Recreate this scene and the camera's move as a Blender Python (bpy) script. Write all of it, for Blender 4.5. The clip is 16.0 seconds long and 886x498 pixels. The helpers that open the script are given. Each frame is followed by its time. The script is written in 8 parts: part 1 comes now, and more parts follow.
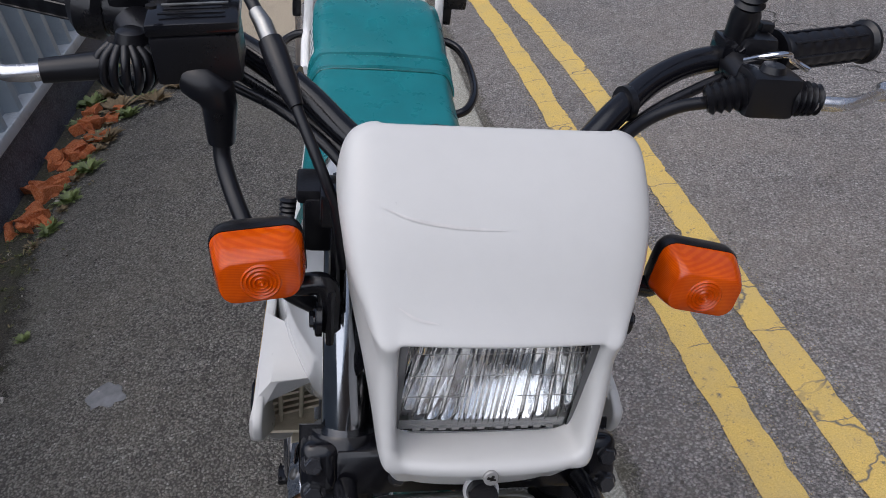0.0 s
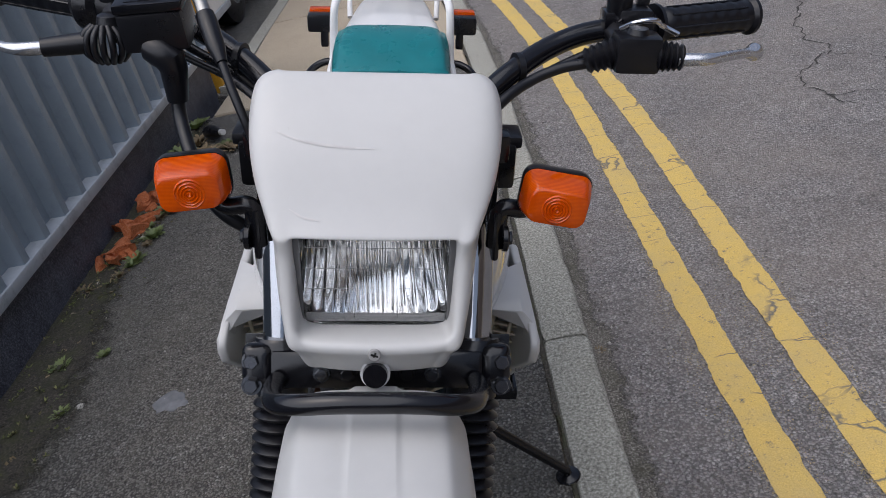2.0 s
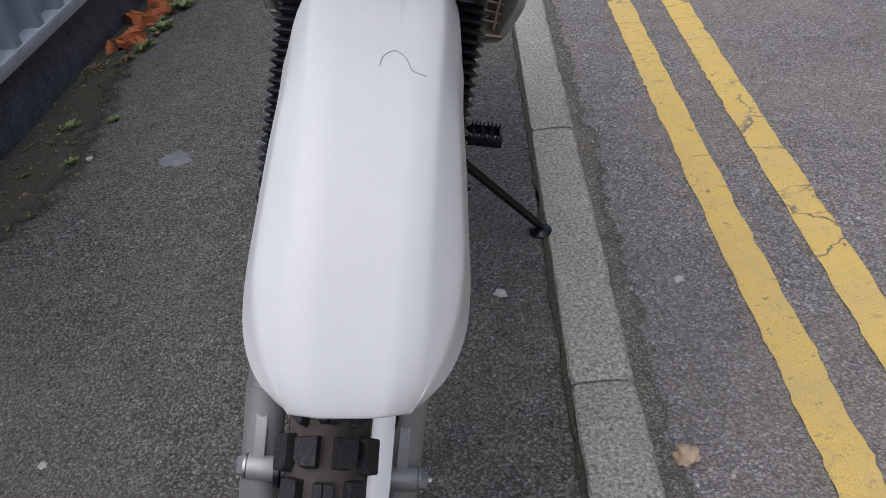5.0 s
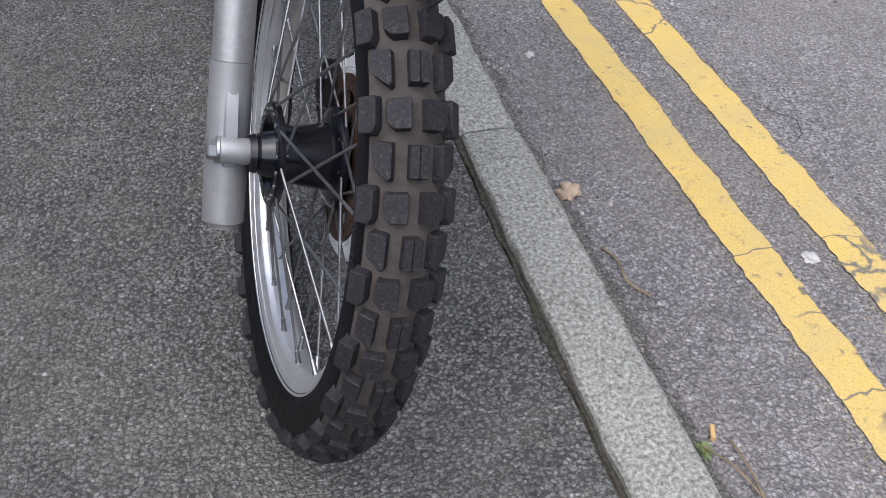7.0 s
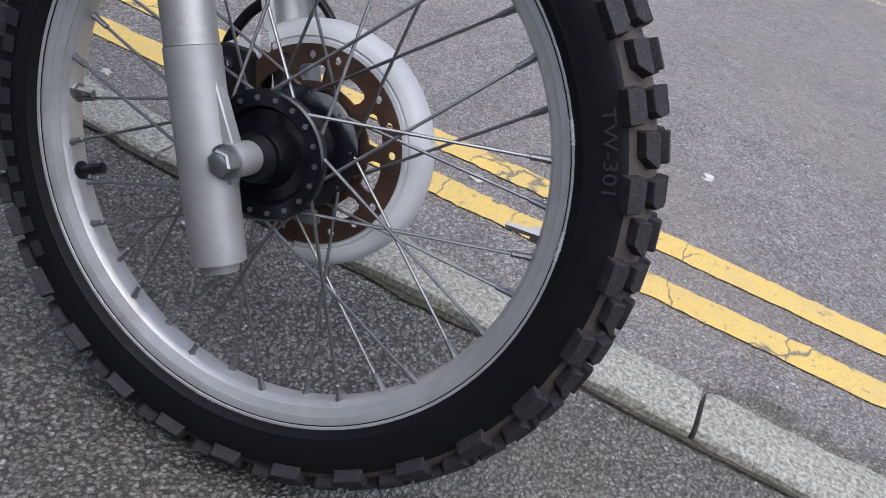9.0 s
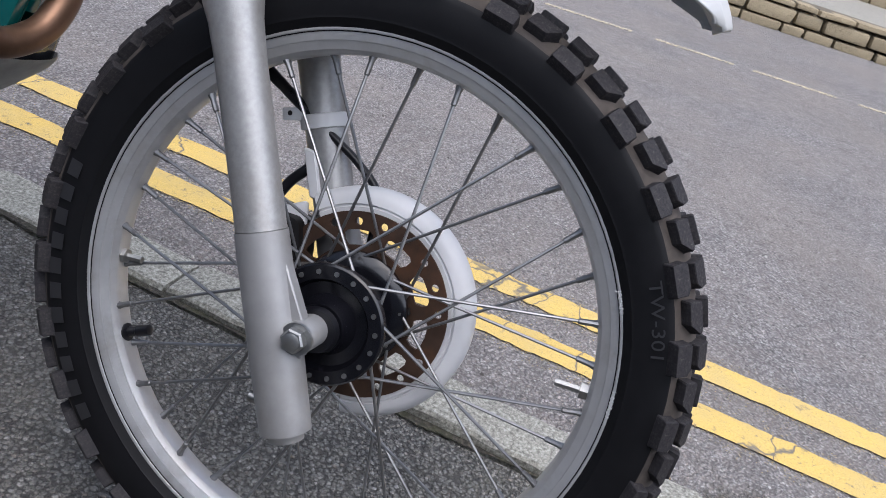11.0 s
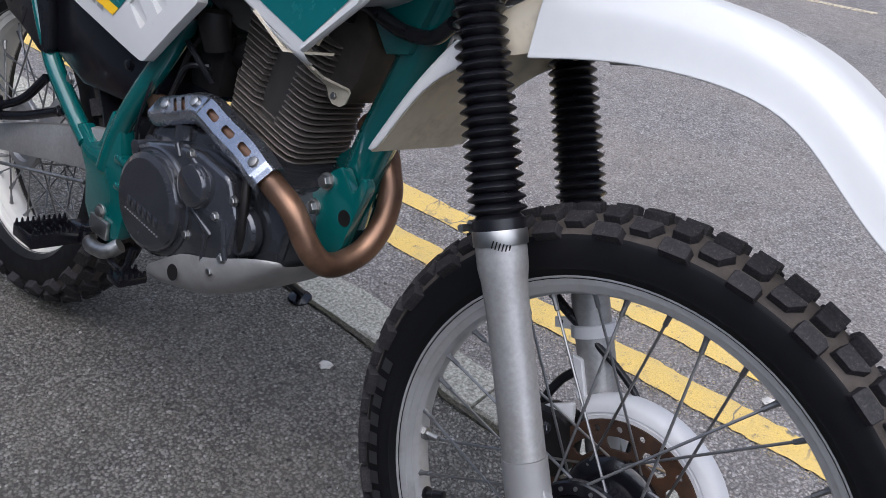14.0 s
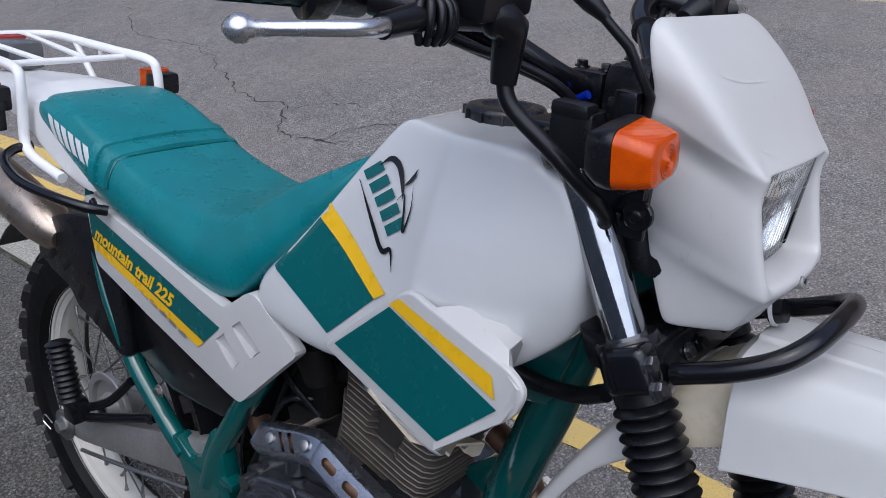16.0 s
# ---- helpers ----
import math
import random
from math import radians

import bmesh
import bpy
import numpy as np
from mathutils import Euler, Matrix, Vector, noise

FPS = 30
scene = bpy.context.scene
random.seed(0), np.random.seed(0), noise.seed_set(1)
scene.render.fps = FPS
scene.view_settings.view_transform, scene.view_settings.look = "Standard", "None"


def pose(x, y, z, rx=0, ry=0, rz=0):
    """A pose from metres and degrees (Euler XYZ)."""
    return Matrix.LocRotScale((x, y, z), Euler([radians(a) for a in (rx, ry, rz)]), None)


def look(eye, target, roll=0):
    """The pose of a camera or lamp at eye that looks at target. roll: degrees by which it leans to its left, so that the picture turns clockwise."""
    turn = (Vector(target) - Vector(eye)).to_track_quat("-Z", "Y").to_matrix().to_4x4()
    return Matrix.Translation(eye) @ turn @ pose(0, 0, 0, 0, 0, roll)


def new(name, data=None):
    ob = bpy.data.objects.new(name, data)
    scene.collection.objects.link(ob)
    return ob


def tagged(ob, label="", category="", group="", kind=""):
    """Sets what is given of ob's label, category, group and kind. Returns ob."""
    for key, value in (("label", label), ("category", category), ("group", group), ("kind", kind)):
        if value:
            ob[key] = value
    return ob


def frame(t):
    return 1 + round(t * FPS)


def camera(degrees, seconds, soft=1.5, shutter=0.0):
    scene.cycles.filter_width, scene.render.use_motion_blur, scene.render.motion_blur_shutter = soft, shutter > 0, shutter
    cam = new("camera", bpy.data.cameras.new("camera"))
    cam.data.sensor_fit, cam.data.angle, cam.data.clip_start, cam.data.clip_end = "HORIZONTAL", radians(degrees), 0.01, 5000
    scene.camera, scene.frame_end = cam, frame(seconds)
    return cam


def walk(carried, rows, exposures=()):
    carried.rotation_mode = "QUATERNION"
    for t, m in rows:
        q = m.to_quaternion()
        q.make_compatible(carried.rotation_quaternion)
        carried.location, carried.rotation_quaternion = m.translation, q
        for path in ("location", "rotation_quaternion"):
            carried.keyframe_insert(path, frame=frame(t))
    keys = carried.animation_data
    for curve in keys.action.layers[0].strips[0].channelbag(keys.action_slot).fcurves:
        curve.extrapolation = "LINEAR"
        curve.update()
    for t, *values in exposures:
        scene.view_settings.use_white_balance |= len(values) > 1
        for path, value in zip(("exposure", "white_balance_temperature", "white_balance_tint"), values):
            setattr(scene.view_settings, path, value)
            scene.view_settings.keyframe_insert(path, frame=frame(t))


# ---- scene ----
cam = camera(56.3, 16.0, 0.85)
PATH = [
    (0, (0.212, 0.002, 1.369), (0.178, 1.62, 0.193), -10.0),
    (0.5, (0.297, -0.047, 1.391), (0.097, 1.577, 0.241), -14.8),
    (1, (0.299, -0.115, 1.397), (0.118, 1.577, 0.346), -14.9),
    (1.5, (0.36, -0.165, 1.385), (0.154, 1.54, 0.359), -14.4),
    (2, (0.364, -0.177, 1.322), (0.121, 1.529, 0.307), -14.4),
    (2.5, (0.347, -0.179, 1.281), (0.057, 1.488, 0.214), -14.7),
    (3, (0.351, -0.183, 1.25), (0.034, 1.457, 0.149), -14.4),
    (3.5, (0.35, -0.229, 1.2), (0.026, 1.407, 0.096), -13.0),
    (3.7, (0.355, -0.251, 1.184), (0.024, 1.362, 0.049), -12.8),
    (5.8, (0.304, -0.589, 1.092), (0.08, 0.931, -0.189), -7.7),
    (6, (0.285, -0.609, 1.07), (0.059, 0.869, -0.258), -7.3),
    (6.5, (0.168, -0.644, 1.023), (0.159, 0.761, -0.401), -1.8),
    (7, (0.032, -0.63, 0.957), (0.384, 0.731, -0.466), 3.4),
    (7.5, (-0.141, -0.508, 0.887), (0.637, 0.713, -0.493), 4.9),
    (8, (-0.317, -0.448, 0.839), (0.848, 0.494, -0.486), 11.3),
    (8.2, (-0.399, -0.397, 0.807), (0.933, 0.375, -0.469), 14.1),
    (10.3, (-0.6, -0.121, 0.706), (1.071, 0.302, -0.309), 19.8),
    (10.5, (-0.607, -0.116, 0.722), (1.076, 0.316, -0.267), 19.5),
    (11, (-0.596, -0.112, 0.799), (1.118, 0.357, -0.117), 18.1),
    (11.5, (-0.59, -0.124, 0.831), (1.101, 0.417, -0.089), 16.8),
    (12, (-0.572, -0.138, 0.875), (1.104, 0.475, -0.029), 15.6),
    (12.5, (-0.557, -0.166, 0.94), (1.105, 0.492, 0.043), 14.9),
    (13, (-0.577, -0.18, 0.983), (0.926, 0.717, 0.014), 10.6),
    (13.5, (-0.588, -0.183, 1.025), (0.74, 0.881, -0.026), 6.8),
    (14, (-0.551, -0.116, 1.065), (0.718, 1.0, -0.004), 6.0),
    (14.5, (-0.486, -0.05, 1.116), (0.746, 1.089, 0.028), 5.4),
    (15, (-0.45, 0.013, 1.255), (0.722, 1.194, 0.146), 1.5),
    (15.5, (-0.418, 0.11, 1.319), (0.737, 1.29, 0.19), -3.6),
    (16, (-0.389, 0.171, 1.324), (0.796, 1.385, 0.265), -5.3),
]
walk(cam, [(t, look(eye, target, roll)) for t, eye, target, roll in PATH], [(0.0, 0.50, 6180, 13), (3.7, 0.52, 6180, 13), (5.8, 0.93, 6100, 13), (6.5, 1.21, 5990, 13), (7.0, 1.21, 5960, 13), (8.2, 1.08, 5910, 13), (10.3, 1.23, 5980, 13), (11.5, 1.23, 5980, 13), (12.5, 1.00, 5980, 13), (13.5, 1.15, 5960, 13), (14.5, 1.15, 5920, 13), (15.0, 1.05, 5880, 13), (16.0, 0.62, 5840, 13)])

# ---- daylight: a bright, evenly clouded sky ----
world = bpy.data.worlds.new("overcast_sky")
scene.world = world
world.use_nodes = True
wn, wl = world.node_tree.nodes, world.node_tree.links
sky = wn.new("ShaderNodeTexSky")
sky.sky_type = "NISHITA"
sky.sun_disc = False
sky.sun_elevation = radians(70)
sky.sun_rotation = radians(225)
sky.air_density, sky.dust_density, sky.ozone_density = 1.0, 4.0, 1.0
calm = wn.new("ShaderNodeHueSaturation")
calm.inputs["Saturation"].default_value = 0.80
wl.new(sky.outputs[0], calm.inputs["Color"])
wl.new(calm.outputs[0], wn["Background"].inputs["Color"])
wn["Background"].inputs["Strength"].default_value = 0.080
sun = new("sun", bpy.data.lights.new("sun", "SUN"))
sun.data.energy, sun.data.angle, sun.data.color = 1.5, radians(100), (1.0, 1.0, 1.0)
sun.matrix_world = look((-1.8, -2.4, 5.5), (0, 0, 0))


# ---- materials ----
class Nodes:
    """A small writer for node materials."""

    def __init__(self, name):
        self.mat = bpy.data.materials.new(name)
        self.mat.use_nodes = True
        self.tree = self.mat.node_tree
        self.bsdf = self.tree.nodes["Principled BSDF"]
        self.at = self.tree.nodes.new("ShaderNodeTexCoord").outputs["Object"]

    def put(self, kind, **values):
        n = self.tree.nodes.new("ShaderNode" + kind)
        for key, value in values.items():
            n.inputs[key].default_value = value
        return n

    def link(self, a, b):
        self.tree.links.new(a, b)
        return self

    def noise(self, scale, detail=4.0, rough=0.6, stretch=None, distort=0.0):
        n = self.put("TexNoise", Scale=scale, Detail=detail, Roughness=rough, Distortion=distort)
        self.link(self.stretched(stretch), n.inputs["Vector"])
        return n.outputs["Fac"]

    def stretched(self, stretch):
        if not stretch:
            return self.at
        m = self.put("Mapping", Scale=stretch)
        self.link(self.at, m.inputs["Vector"])
        return m.outputs["Vector"]

    def cells(self, scale, feature="F1", what="Distance", stretch=None):
        n = self.put("TexVoronoi", Scale=scale)
        n.feature = feature
        self.link(self.stretched(stretch), n.inputs["Vector"])
        return n.outputs[what]

    def ramp(self, fac, *stops):
        n = self.put("ValToRGB")
        el = n.color_ramp.elements
        while len(el) < len(stops):
            el.new(0.5)
        for e, (pos, col) in zip(el, stops):
            e.position = pos
            e.color = (*col, 1) if isinstance(col, tuple) else (col, col, col, 1)
        self.link(fac, n.inputs["Fac"])
        return n.outputs["Color"]

    def mix(self, fac, a, b, mode="MIX"):
        n = self.tree.nodes.new("ShaderNodeMix")
        n.data_type, n.blend_type = "RGBA", mode
        for value, slot in ((fac, 0), (a, 6), (b, 7)):
            socket = n.inputs[slot]
            if isinstance(value, (int, float)):
                socket.default_value = value if slot == 0 else (value, value, value, 1)
            elif isinstance(value, tuple):
                socket.default_value = (*value, 1)
            else:
                self.link(value, socket)
        return n.outputs[2]

    def math(self, op, a, b=0.0):
        n = self.tree.nodes.new("ShaderNodeMath")
        n.operation = op
        for value, socket in ((a, n.inputs[0]), (b, n.inputs[1])):
            if isinstance(value, (int, float)):
                socket.default_value = value
            else:
                self.link(value, socket)
        return n.outputs[0]

    def vary(self):
        return self.tree.nodes.new("ShaderNodeObjectInfo").outputs["Random"]

    def bump(self, height, strength=0.4, distance=0.002, below=None):
        n = self.put("Bump", Strength=strength, Distance=distance)
        self.link(height, n.inputs["Height"])
        if below is not None:
            self.link(below, n.inputs["Normal"])
        self.link(n.outputs[0], self.bsdf.inputs["Normal"])
        return n.outputs[0]

    def done(self, colour=None, rough=None, metal=None, **more):
        for value, key in ((colour, "Base Color"), (rough, "Roughness"), (metal, "Metallic"), *((v, k.replace("_", " ")) for k, v in more.items())):
            if value is None:
                continue
            socket = self.bsdf.inputs[key]
            if isinstance(value, (int, float)):
                socket.default_value = value
            elif isinstance(value, tuple):
                socket.default_value = (*value, 1)
            else:
                self.link(value, socket)
        return self.mat


def plain(name, colour, rough=0.5, metal=0.0, grain=0.10, scale=60.0, relief=0.0, dirt=None, coat=0.0, shine=0.5):
    """Paint, plastic or metal: a colour with fine grain, faint larger patches and wear in the gloss."""
    n = Nodes(name)
    fine, broad = n.noise(scale, 5), n.noise(9, 3)
    lo, hi = tuple(c * (1 - grain) for c in colour), tuple(min(1, c * (1 + grain)) for c in colour)
    col = n.mix(0.45, n.ramp(fine, (0.3, lo), (0.7, hi)), n.ramp(broad, (0.35, lo), (0.65, hi)))
    if dirt:
        col = n.mix(n.ramp(n.noise(14, 8, 0.7), (0.52, 0.0), (0.72, 0.75)), col, dirt)
    gloss = n.ramp(n.noise(scale * 0.5, 6, 0.7), (0.3, max(0.0, rough - 0.07)), (0.75, min(1.0, rough + 0.09)))
    if relief:
        n.bump(n.noise(scale * 6, 3), relief, 0.0006)
    return n.done(col, gloss, metal, Coat_Weight=coat, Specular_IOR_Level=shine)


def asphalt(name, lo, mid, hi, binder, grain, open_share, moss=None, tint=None):
    """Rolled stone chippings in bitumen: rounded chips, hollows darkened by binder and painted shade, patches, stains.
    """
    n = Nodes(name)
    wobble = n.put("TexNoise", Scale=grain * 0.8, Detail=2.0)
    n.link(n.at, wobble.inputs["Vector"])
    bent = n.put("MixRGB", Fac=0.55 / grain)
    bent.blend_type = "LINEAR_LIGHT"
    n.link(n.at, bent.inputs[1])
    n.link(wobble.outputs["Color"], bent.inputs[2])

    def chips(scale):
        v = n.put("TexVoronoi", Scale=scale)
        n.link(bent.outputs[0], v.inputs["Vector"])
        c = n.put("SeparateColor")
        n.link(v.outputs["Color"], c.inputs[0])
        return v.outputs["Distance"], c.outputs

    d1, c1 = chips(grain)
    d2, c2 = chips(grain * 2.2)
    colour = n.ramp(c1[0], (0.0, tuple(0.75 * c for c in lo)), (0.35, lo), (0.72, mid), (0.94, tuple(1.25 * c for c in mid)), (1.0, hi))
    colour = n.mix(n.ramp(c1[1], (0.5, 0.0), (1.0, 0.35)), colour, n.ramp(c1[2], (0.0, tuple(c * f for c, f in zip(mid, (1.22, 0.95, 0.80)))), (0.5, mid), (1.0, tuple(c * f for c, f in zip(mid, (0.88, 0.98, 1.06))))))
    fines = n.ramp(c2[1], (0.0, binder), (0.6, lo), (1.0, mid))
    colour = n.mix(n.ramp(n.noise(60, 4), (0.40, 0.08), (0.62, 0.50)), colour, fines)
    hollow = n.ramp(d1, (0.40, 0.0), (0.66, 1.0))
    colour = n.mix(n.math("MULTIPLY", hollow, open_share), colour, binder)
    patches = n.ramp(n.noise(1.7, 7, 0.65), (0.28, 0.84), (0.5, 1.0), (0.74, 1.12))
    colour = n.mix(1.0, colour, patches, "MULTIPLY")
    colour = n.mix(1.0, colour, n.ramp(n.noise(11, 5, 0.7), (0.3, 0.82), (0.7, 1.16)), "MULTIPLY")
    colour = n.mix(1.0, colour, n.ramp(n.noise(36, 4, 0.7), (0.3, 0.80), (0.7, 1.18)), "MULTIPLY")
    if tint:
        colour = n.mix(n.ramp(n.noise(1.3, 7, 0.7), (0.40, 0.0), (0.62, 0.40)), colour, tint)
    if moss:
        colour = n.mix(n.ramp(n.noise(4.3, 8, 0.7), (0.60, 0.0), (0.75, 0.30)), colour, moss)
    # open pits where chips have gone, their shade painted as half the binder's colour
    pit = n.put("TexVoronoi", Scale=70.0)
    n.link(bent.outputs[0], pit.inputs["Vector"])
    some = n.put("SeparateColor")
    n.link(pit.outputs["Color"], some.inputs[0])
    depth = n.math("MULTIPLY", n.ramp(n.math("ADD", pit.outputs["Distance"], n.math("MULTIPLY", n.noise(150, 2), 0.30)), (0.34, 1.0), (0.50, 0.0)), n.ramp(some.outputs[0], (0.70, 0.0), (0.80, 1.0)))
    colour = n.mix(n.math("MULTIPLY", depth, 0.9 * open_share), colour, tuple(0.5 * c for c in binder))
    # bright worn chips, with a glint put into their colour
    glint = n.put("TexVoronoi", Scale=80.0)
    n.link(n.at, glint.inputs["Vector"])
    few = n.put("SeparateColor")
    n.link(glint.outputs["Color"], few.inputs[0])
    lit = n.math("MULTIPLY", n.ramp(glint.outputs["Distance"], (0.10, 1.0), (0.22, 0.0)), n.ramp(few.outputs[1], (0.90, 0.0), (0.95, 1.0)))
    colour = n.mix(n.math("MULTIPLY", lit, 0.60), colour, hi)
    rounded_chips = n.mix(0.30, n.ramp(d1, (0.05, 1.0), (0.75, 0.0)), n.ramp(d2, (0.05, 1.0), (0.75, 0.0)))
    n.bump(n.mix(n.math("MULTIPLY", depth, 0.8), rounded_chips, 0.0), 1.0, 0.0095)
    return n.done(colour, n.ramp(n.noise(20, 4), (0.3, 0.55), (0.7, 0.85)))


pavement_mat = asphalt("worn pavement asphalt", (0.208, 0.201, 0.181), (0.290, 0.280, 0.256), (0.58, 0.56, 0.53), (0.049, 0.046, 0.043), 165, 0.90, moss=(0.20, 0.205, 0.14), tint=(0.215, 0.197, 0.158))
road_mat = asphalt("road asphalt", (0.305, 0.285, 0.275), (0.412, 0.388, 0.376), (0.66, 0.64, 0.625), (0.110, 0.103, 0.098), 150, 0.76, tint=(0.33, 0.285, 0.245))


def concrete(name, lo, hi, speck, rough=0.9, scale=1.0, moss=None, grit_share=0.62):
    n = Nodes(name)
    col = n.ramp(n.noise(5 * scale, 9, 0.7), (0.3, lo), (0.7, hi))
    grit = n.ramp(n.noise(150, 5, 0.72), (0.34, tuple(0.30 * c for c in lo)), (0.44, lo), (0.55, hi), (0.66, speck))
    col = n.mix(grit_share, col, grit)
    col = n.mix(n.ramp(n.noise(16, 7, 0.75), (0.56, 0.0), (0.72, 0.55)), col, tuple(0.45 * c for c in lo))
    col = n.mix(1.0, col, n.ramp(n.vary(), (0.0, 0.88), (1.0, 1.08)), "MULTIPLY")
    if moss:
        col = n.mix(n.ramp(n.noise(7, 8, 0.7), (0.60, 0.0), (0.74, 0.5)), col, moss)
    first = n.bump(n.noise(260, 4), 0.5, 0.002)
    n.bump(n.noise(26, 5), 0.35, 0.004, first)
    return n.done(col, rough)


kerb_mat = concrete("kerb concrete", (0.200, 0.194, 0.164), (0.385, 0.374, 0.322), (0.60, 0.59, 0.53), moss=(0.100, 0.102, 0.058), grit_share=0.72)
slab_mat = concrete("pale pavement concrete", (0.30, 0.25, 0.18), (0.45, 0.38, 0.285), (0.55, 0.48, 0.37), scale=0.6)
far_mat = concrete("far pavement concrete", (0.22, 0.21, 0.18), (0.36, 0.34, 0.29), (0.45, 0.42, 0.36))
# pale bluish tones stand for highlights on the rough black paint
plinth_mat = concrete("black painted plaster", (0.012, 0.013, 0.017), (0.135, 0.142, 0.178), (0.34, 0.34, 0.38), rough=0.50, scale=2.2, grit_share=0.42)
stone_mat = concrete("weathered sandstone", (0.17, 0.135, 0.080), (0.42, 0.345, 0.220), (0.50, 0.43, 0.30), moss=(0.09, 0.090, 0.045))
mortar_mat = concrete("earthy mortar", (0.085, 0.072, 0.052), (0.17, 0.145, 0.105), (0.2, 0.18, 0.14))
brick_mat = concrete("broken red brick", (0.36, 0.085, 0.025), (0.52, 0.17, 0.06), (0.55, 0.30, 0.2), moss=(0.12, 0.12, 0.06))

n = Nodes("worn yellow road paint")
worn = n.math("MULTIPLY", n.ramp(n.noise(42, 9, 0.72), (0.31, 0.0), (0.41, 1.0)), n.ramp(n.noise(210, 3, 0.6), (0.27, 0.35), (0.40, 1.0)))
wander = n.put("TexNoise", Scale=16.0, Detail=3.0)
n.link(n.at, wander.inputs["Vector"])
bent = n.put("MixRGB", Fac=0.035)
bent.blend_type = "ADD"
n.link(n.stretched((0.30, 1.0, 1.0)), bent.inputs[1])
n.link(wander.outputs["Color"], bent.inputs[2])
plates = n.put("TexVoronoi", Scale=6.0)
plates.feature = "DISTANCE_TO_EDGE"
n.link(bent.outputs[0], plates.inputs["Vector"])
crack = n.ramp(plates.outputs["Distance"], (0.002, 0.0), (0.011, 1.0))
sand = n.ramp(n.noise(300, 3), (0.3, (0.50, 0.345, 0.085)), (0.7, (0.70, 0.495, 0.150)))
sand = n.mix(n.ramp(n.noise(9, 6, 0.7), (0.42, 0.0), (0.72, 0.50)), sand, (0.43, 0.34, 0.17))
keep_paint = n.math("MULTIPLY", worn, n.math("MAXIMUM", crack, n.ramp(n.noise(2.3, 2), (0.47, 0.0), (0.52, 1.0))))
n.bump(n.mix(0.5, keep_paint, n.noise(170, 4)), 0.5, 0.003)
yellow_mat = n.done(n.mix(keep_paint, (0.130, 0.122, 0.112), sand), 0.8)

n = Nodes("ghost of an old white line")
yes = n.ramp(n.noise(60, 9, 0.75), (0.44, 0.0), (0.52, 1.0))
ghost_mat = n.done(n.mix(yes, (0.135, 0.13, 0.132), (0.50, 0.43, 0.30)), 0.85)

white_mat = plain("white moulded plastic", (0.535, 0.532, 0.520), 0.34, grain=0.025, relief=0.05)
# darker copy of the white plastic, toned down against strong light from above
guard_mat = plain("weathered, toned-down white mudguard plastic", (0.510, 0.510, 0.500), 0.42, grain=0.03, relief=0.05)
# paler copy of the white plastic, lifted to offset shade on the tail
cowl_mat = plain("lifted white tail plastic", (0.70, 0.70, 0.69), 0.34, grain=0.02, relief=0.04)
tank_mat = plain("white tank enamel", (0.575, 0.580, 0.580), 0.14, grain=0.015, coat=1.0)
cream_mat = plain("dusty inner plastic", (0.60, 0.535, 0.41), 0.65, grain=0.12, dirt=(0.34, 0.28, 0.19))
teal_mat = plain("teal decal film", (0.003, 0.105, 0.108), 0.24, grain=0.03)
yel_mat = plain("yellow decal film", (0.86, 0.50, 0.006), 0.30, grain=0.03)
frame_mat = plain("teal frame enamel", (0.003, 0.086, 0.082), 0.12, grain=0.12, dirt=(0.006, 0.070, 0.066), coat=0.8, relief=0.05)
black_mat = plain("black satin paint", (0.005, 0.005, 0.007), 0.20, grain=0.2, shine=0.5)
rubber_mat = plain("black rubber", (0.006, 0.006, 0.008), 0.32, grain=0.25, relief=0.10, shine=0.42)
plastic_mat = plain("black textured plastic", (0.007, 0.007, 0.009), 0.30, grain=0.2, relief=0.25, shine=0.45)
alloy_mat = plain("cast alloy", (0.34, 0.336, 0.328), 0.42, 0.55, grain=0.22, scale=170.0, dirt=(0.27, 0.255, 0.235), relief=0.25)
alloyd_mat = plain("stained cast alloy", (0.33, 0.326, 0.322), 0.50, 0.5, grain=0.12, dirt=(0.26, 0.25, 0.235), relief=0.15)
rim_mat = plain("anodised rim alloy", (0.56, 0.56, 0.56), 0.38, 0.65, grain=0.10, dirt=(0.40, 0.385, 0.36))
chrome_mat = plain("hard chrome", (0.72, 0.72, 0.74), 0.10, 1.0, grain=0.03)
lever_mat = plain("polished lever alloy", (0.62, 0.62, 0.63), 0.24, 0.9, grain=0.12, scale=120, dirt=(0.36, 0.35, 0.34))
stitch_mat = plain("pale teal thread", (0.060, 0.30, 0.31), 0.7, grain=0.1)
# chrome darkened in its base colour for the dark surroundings it would reflect
tube_mat = plain("darkened fork tube chrome", (0.42, 0.43, 0.45), 0.09, 1.0, grain=0.10, scale=40, dirt=(0.34, 0.34, 0.35))
steel_mat = plain("dull zinc steel", (0.36, 0.36, 0.35), 0.42, 1.0, grain=0.2, dirt=(0.14, 0.11, 0.08))
spoke_mat = plain("weathered spoke steel", (0.27, 0.27, 0.27), 0.42, 0.95, grain=0.2, dirt=(0.11, 0.085, 0.06))
rust_mat = plain("rusted disc steel", (0.060, 0.034, 0.022), 0.62, 0.45, grain=0.45, scale=90, dirt=(0.14, 0.060, 0.026), relief=0.3)
frost_mat = plain("milky white plastic", (0.60, 0.60, 0.605), 0.45, grain=0.03)
copper_mat = plain("heat tinted exhaust steel", (0.215, 0.125, 0.080), 0.36, 0.75, grain=0.40, scale=25, dirt=(0.105, 0.066, 0.048))
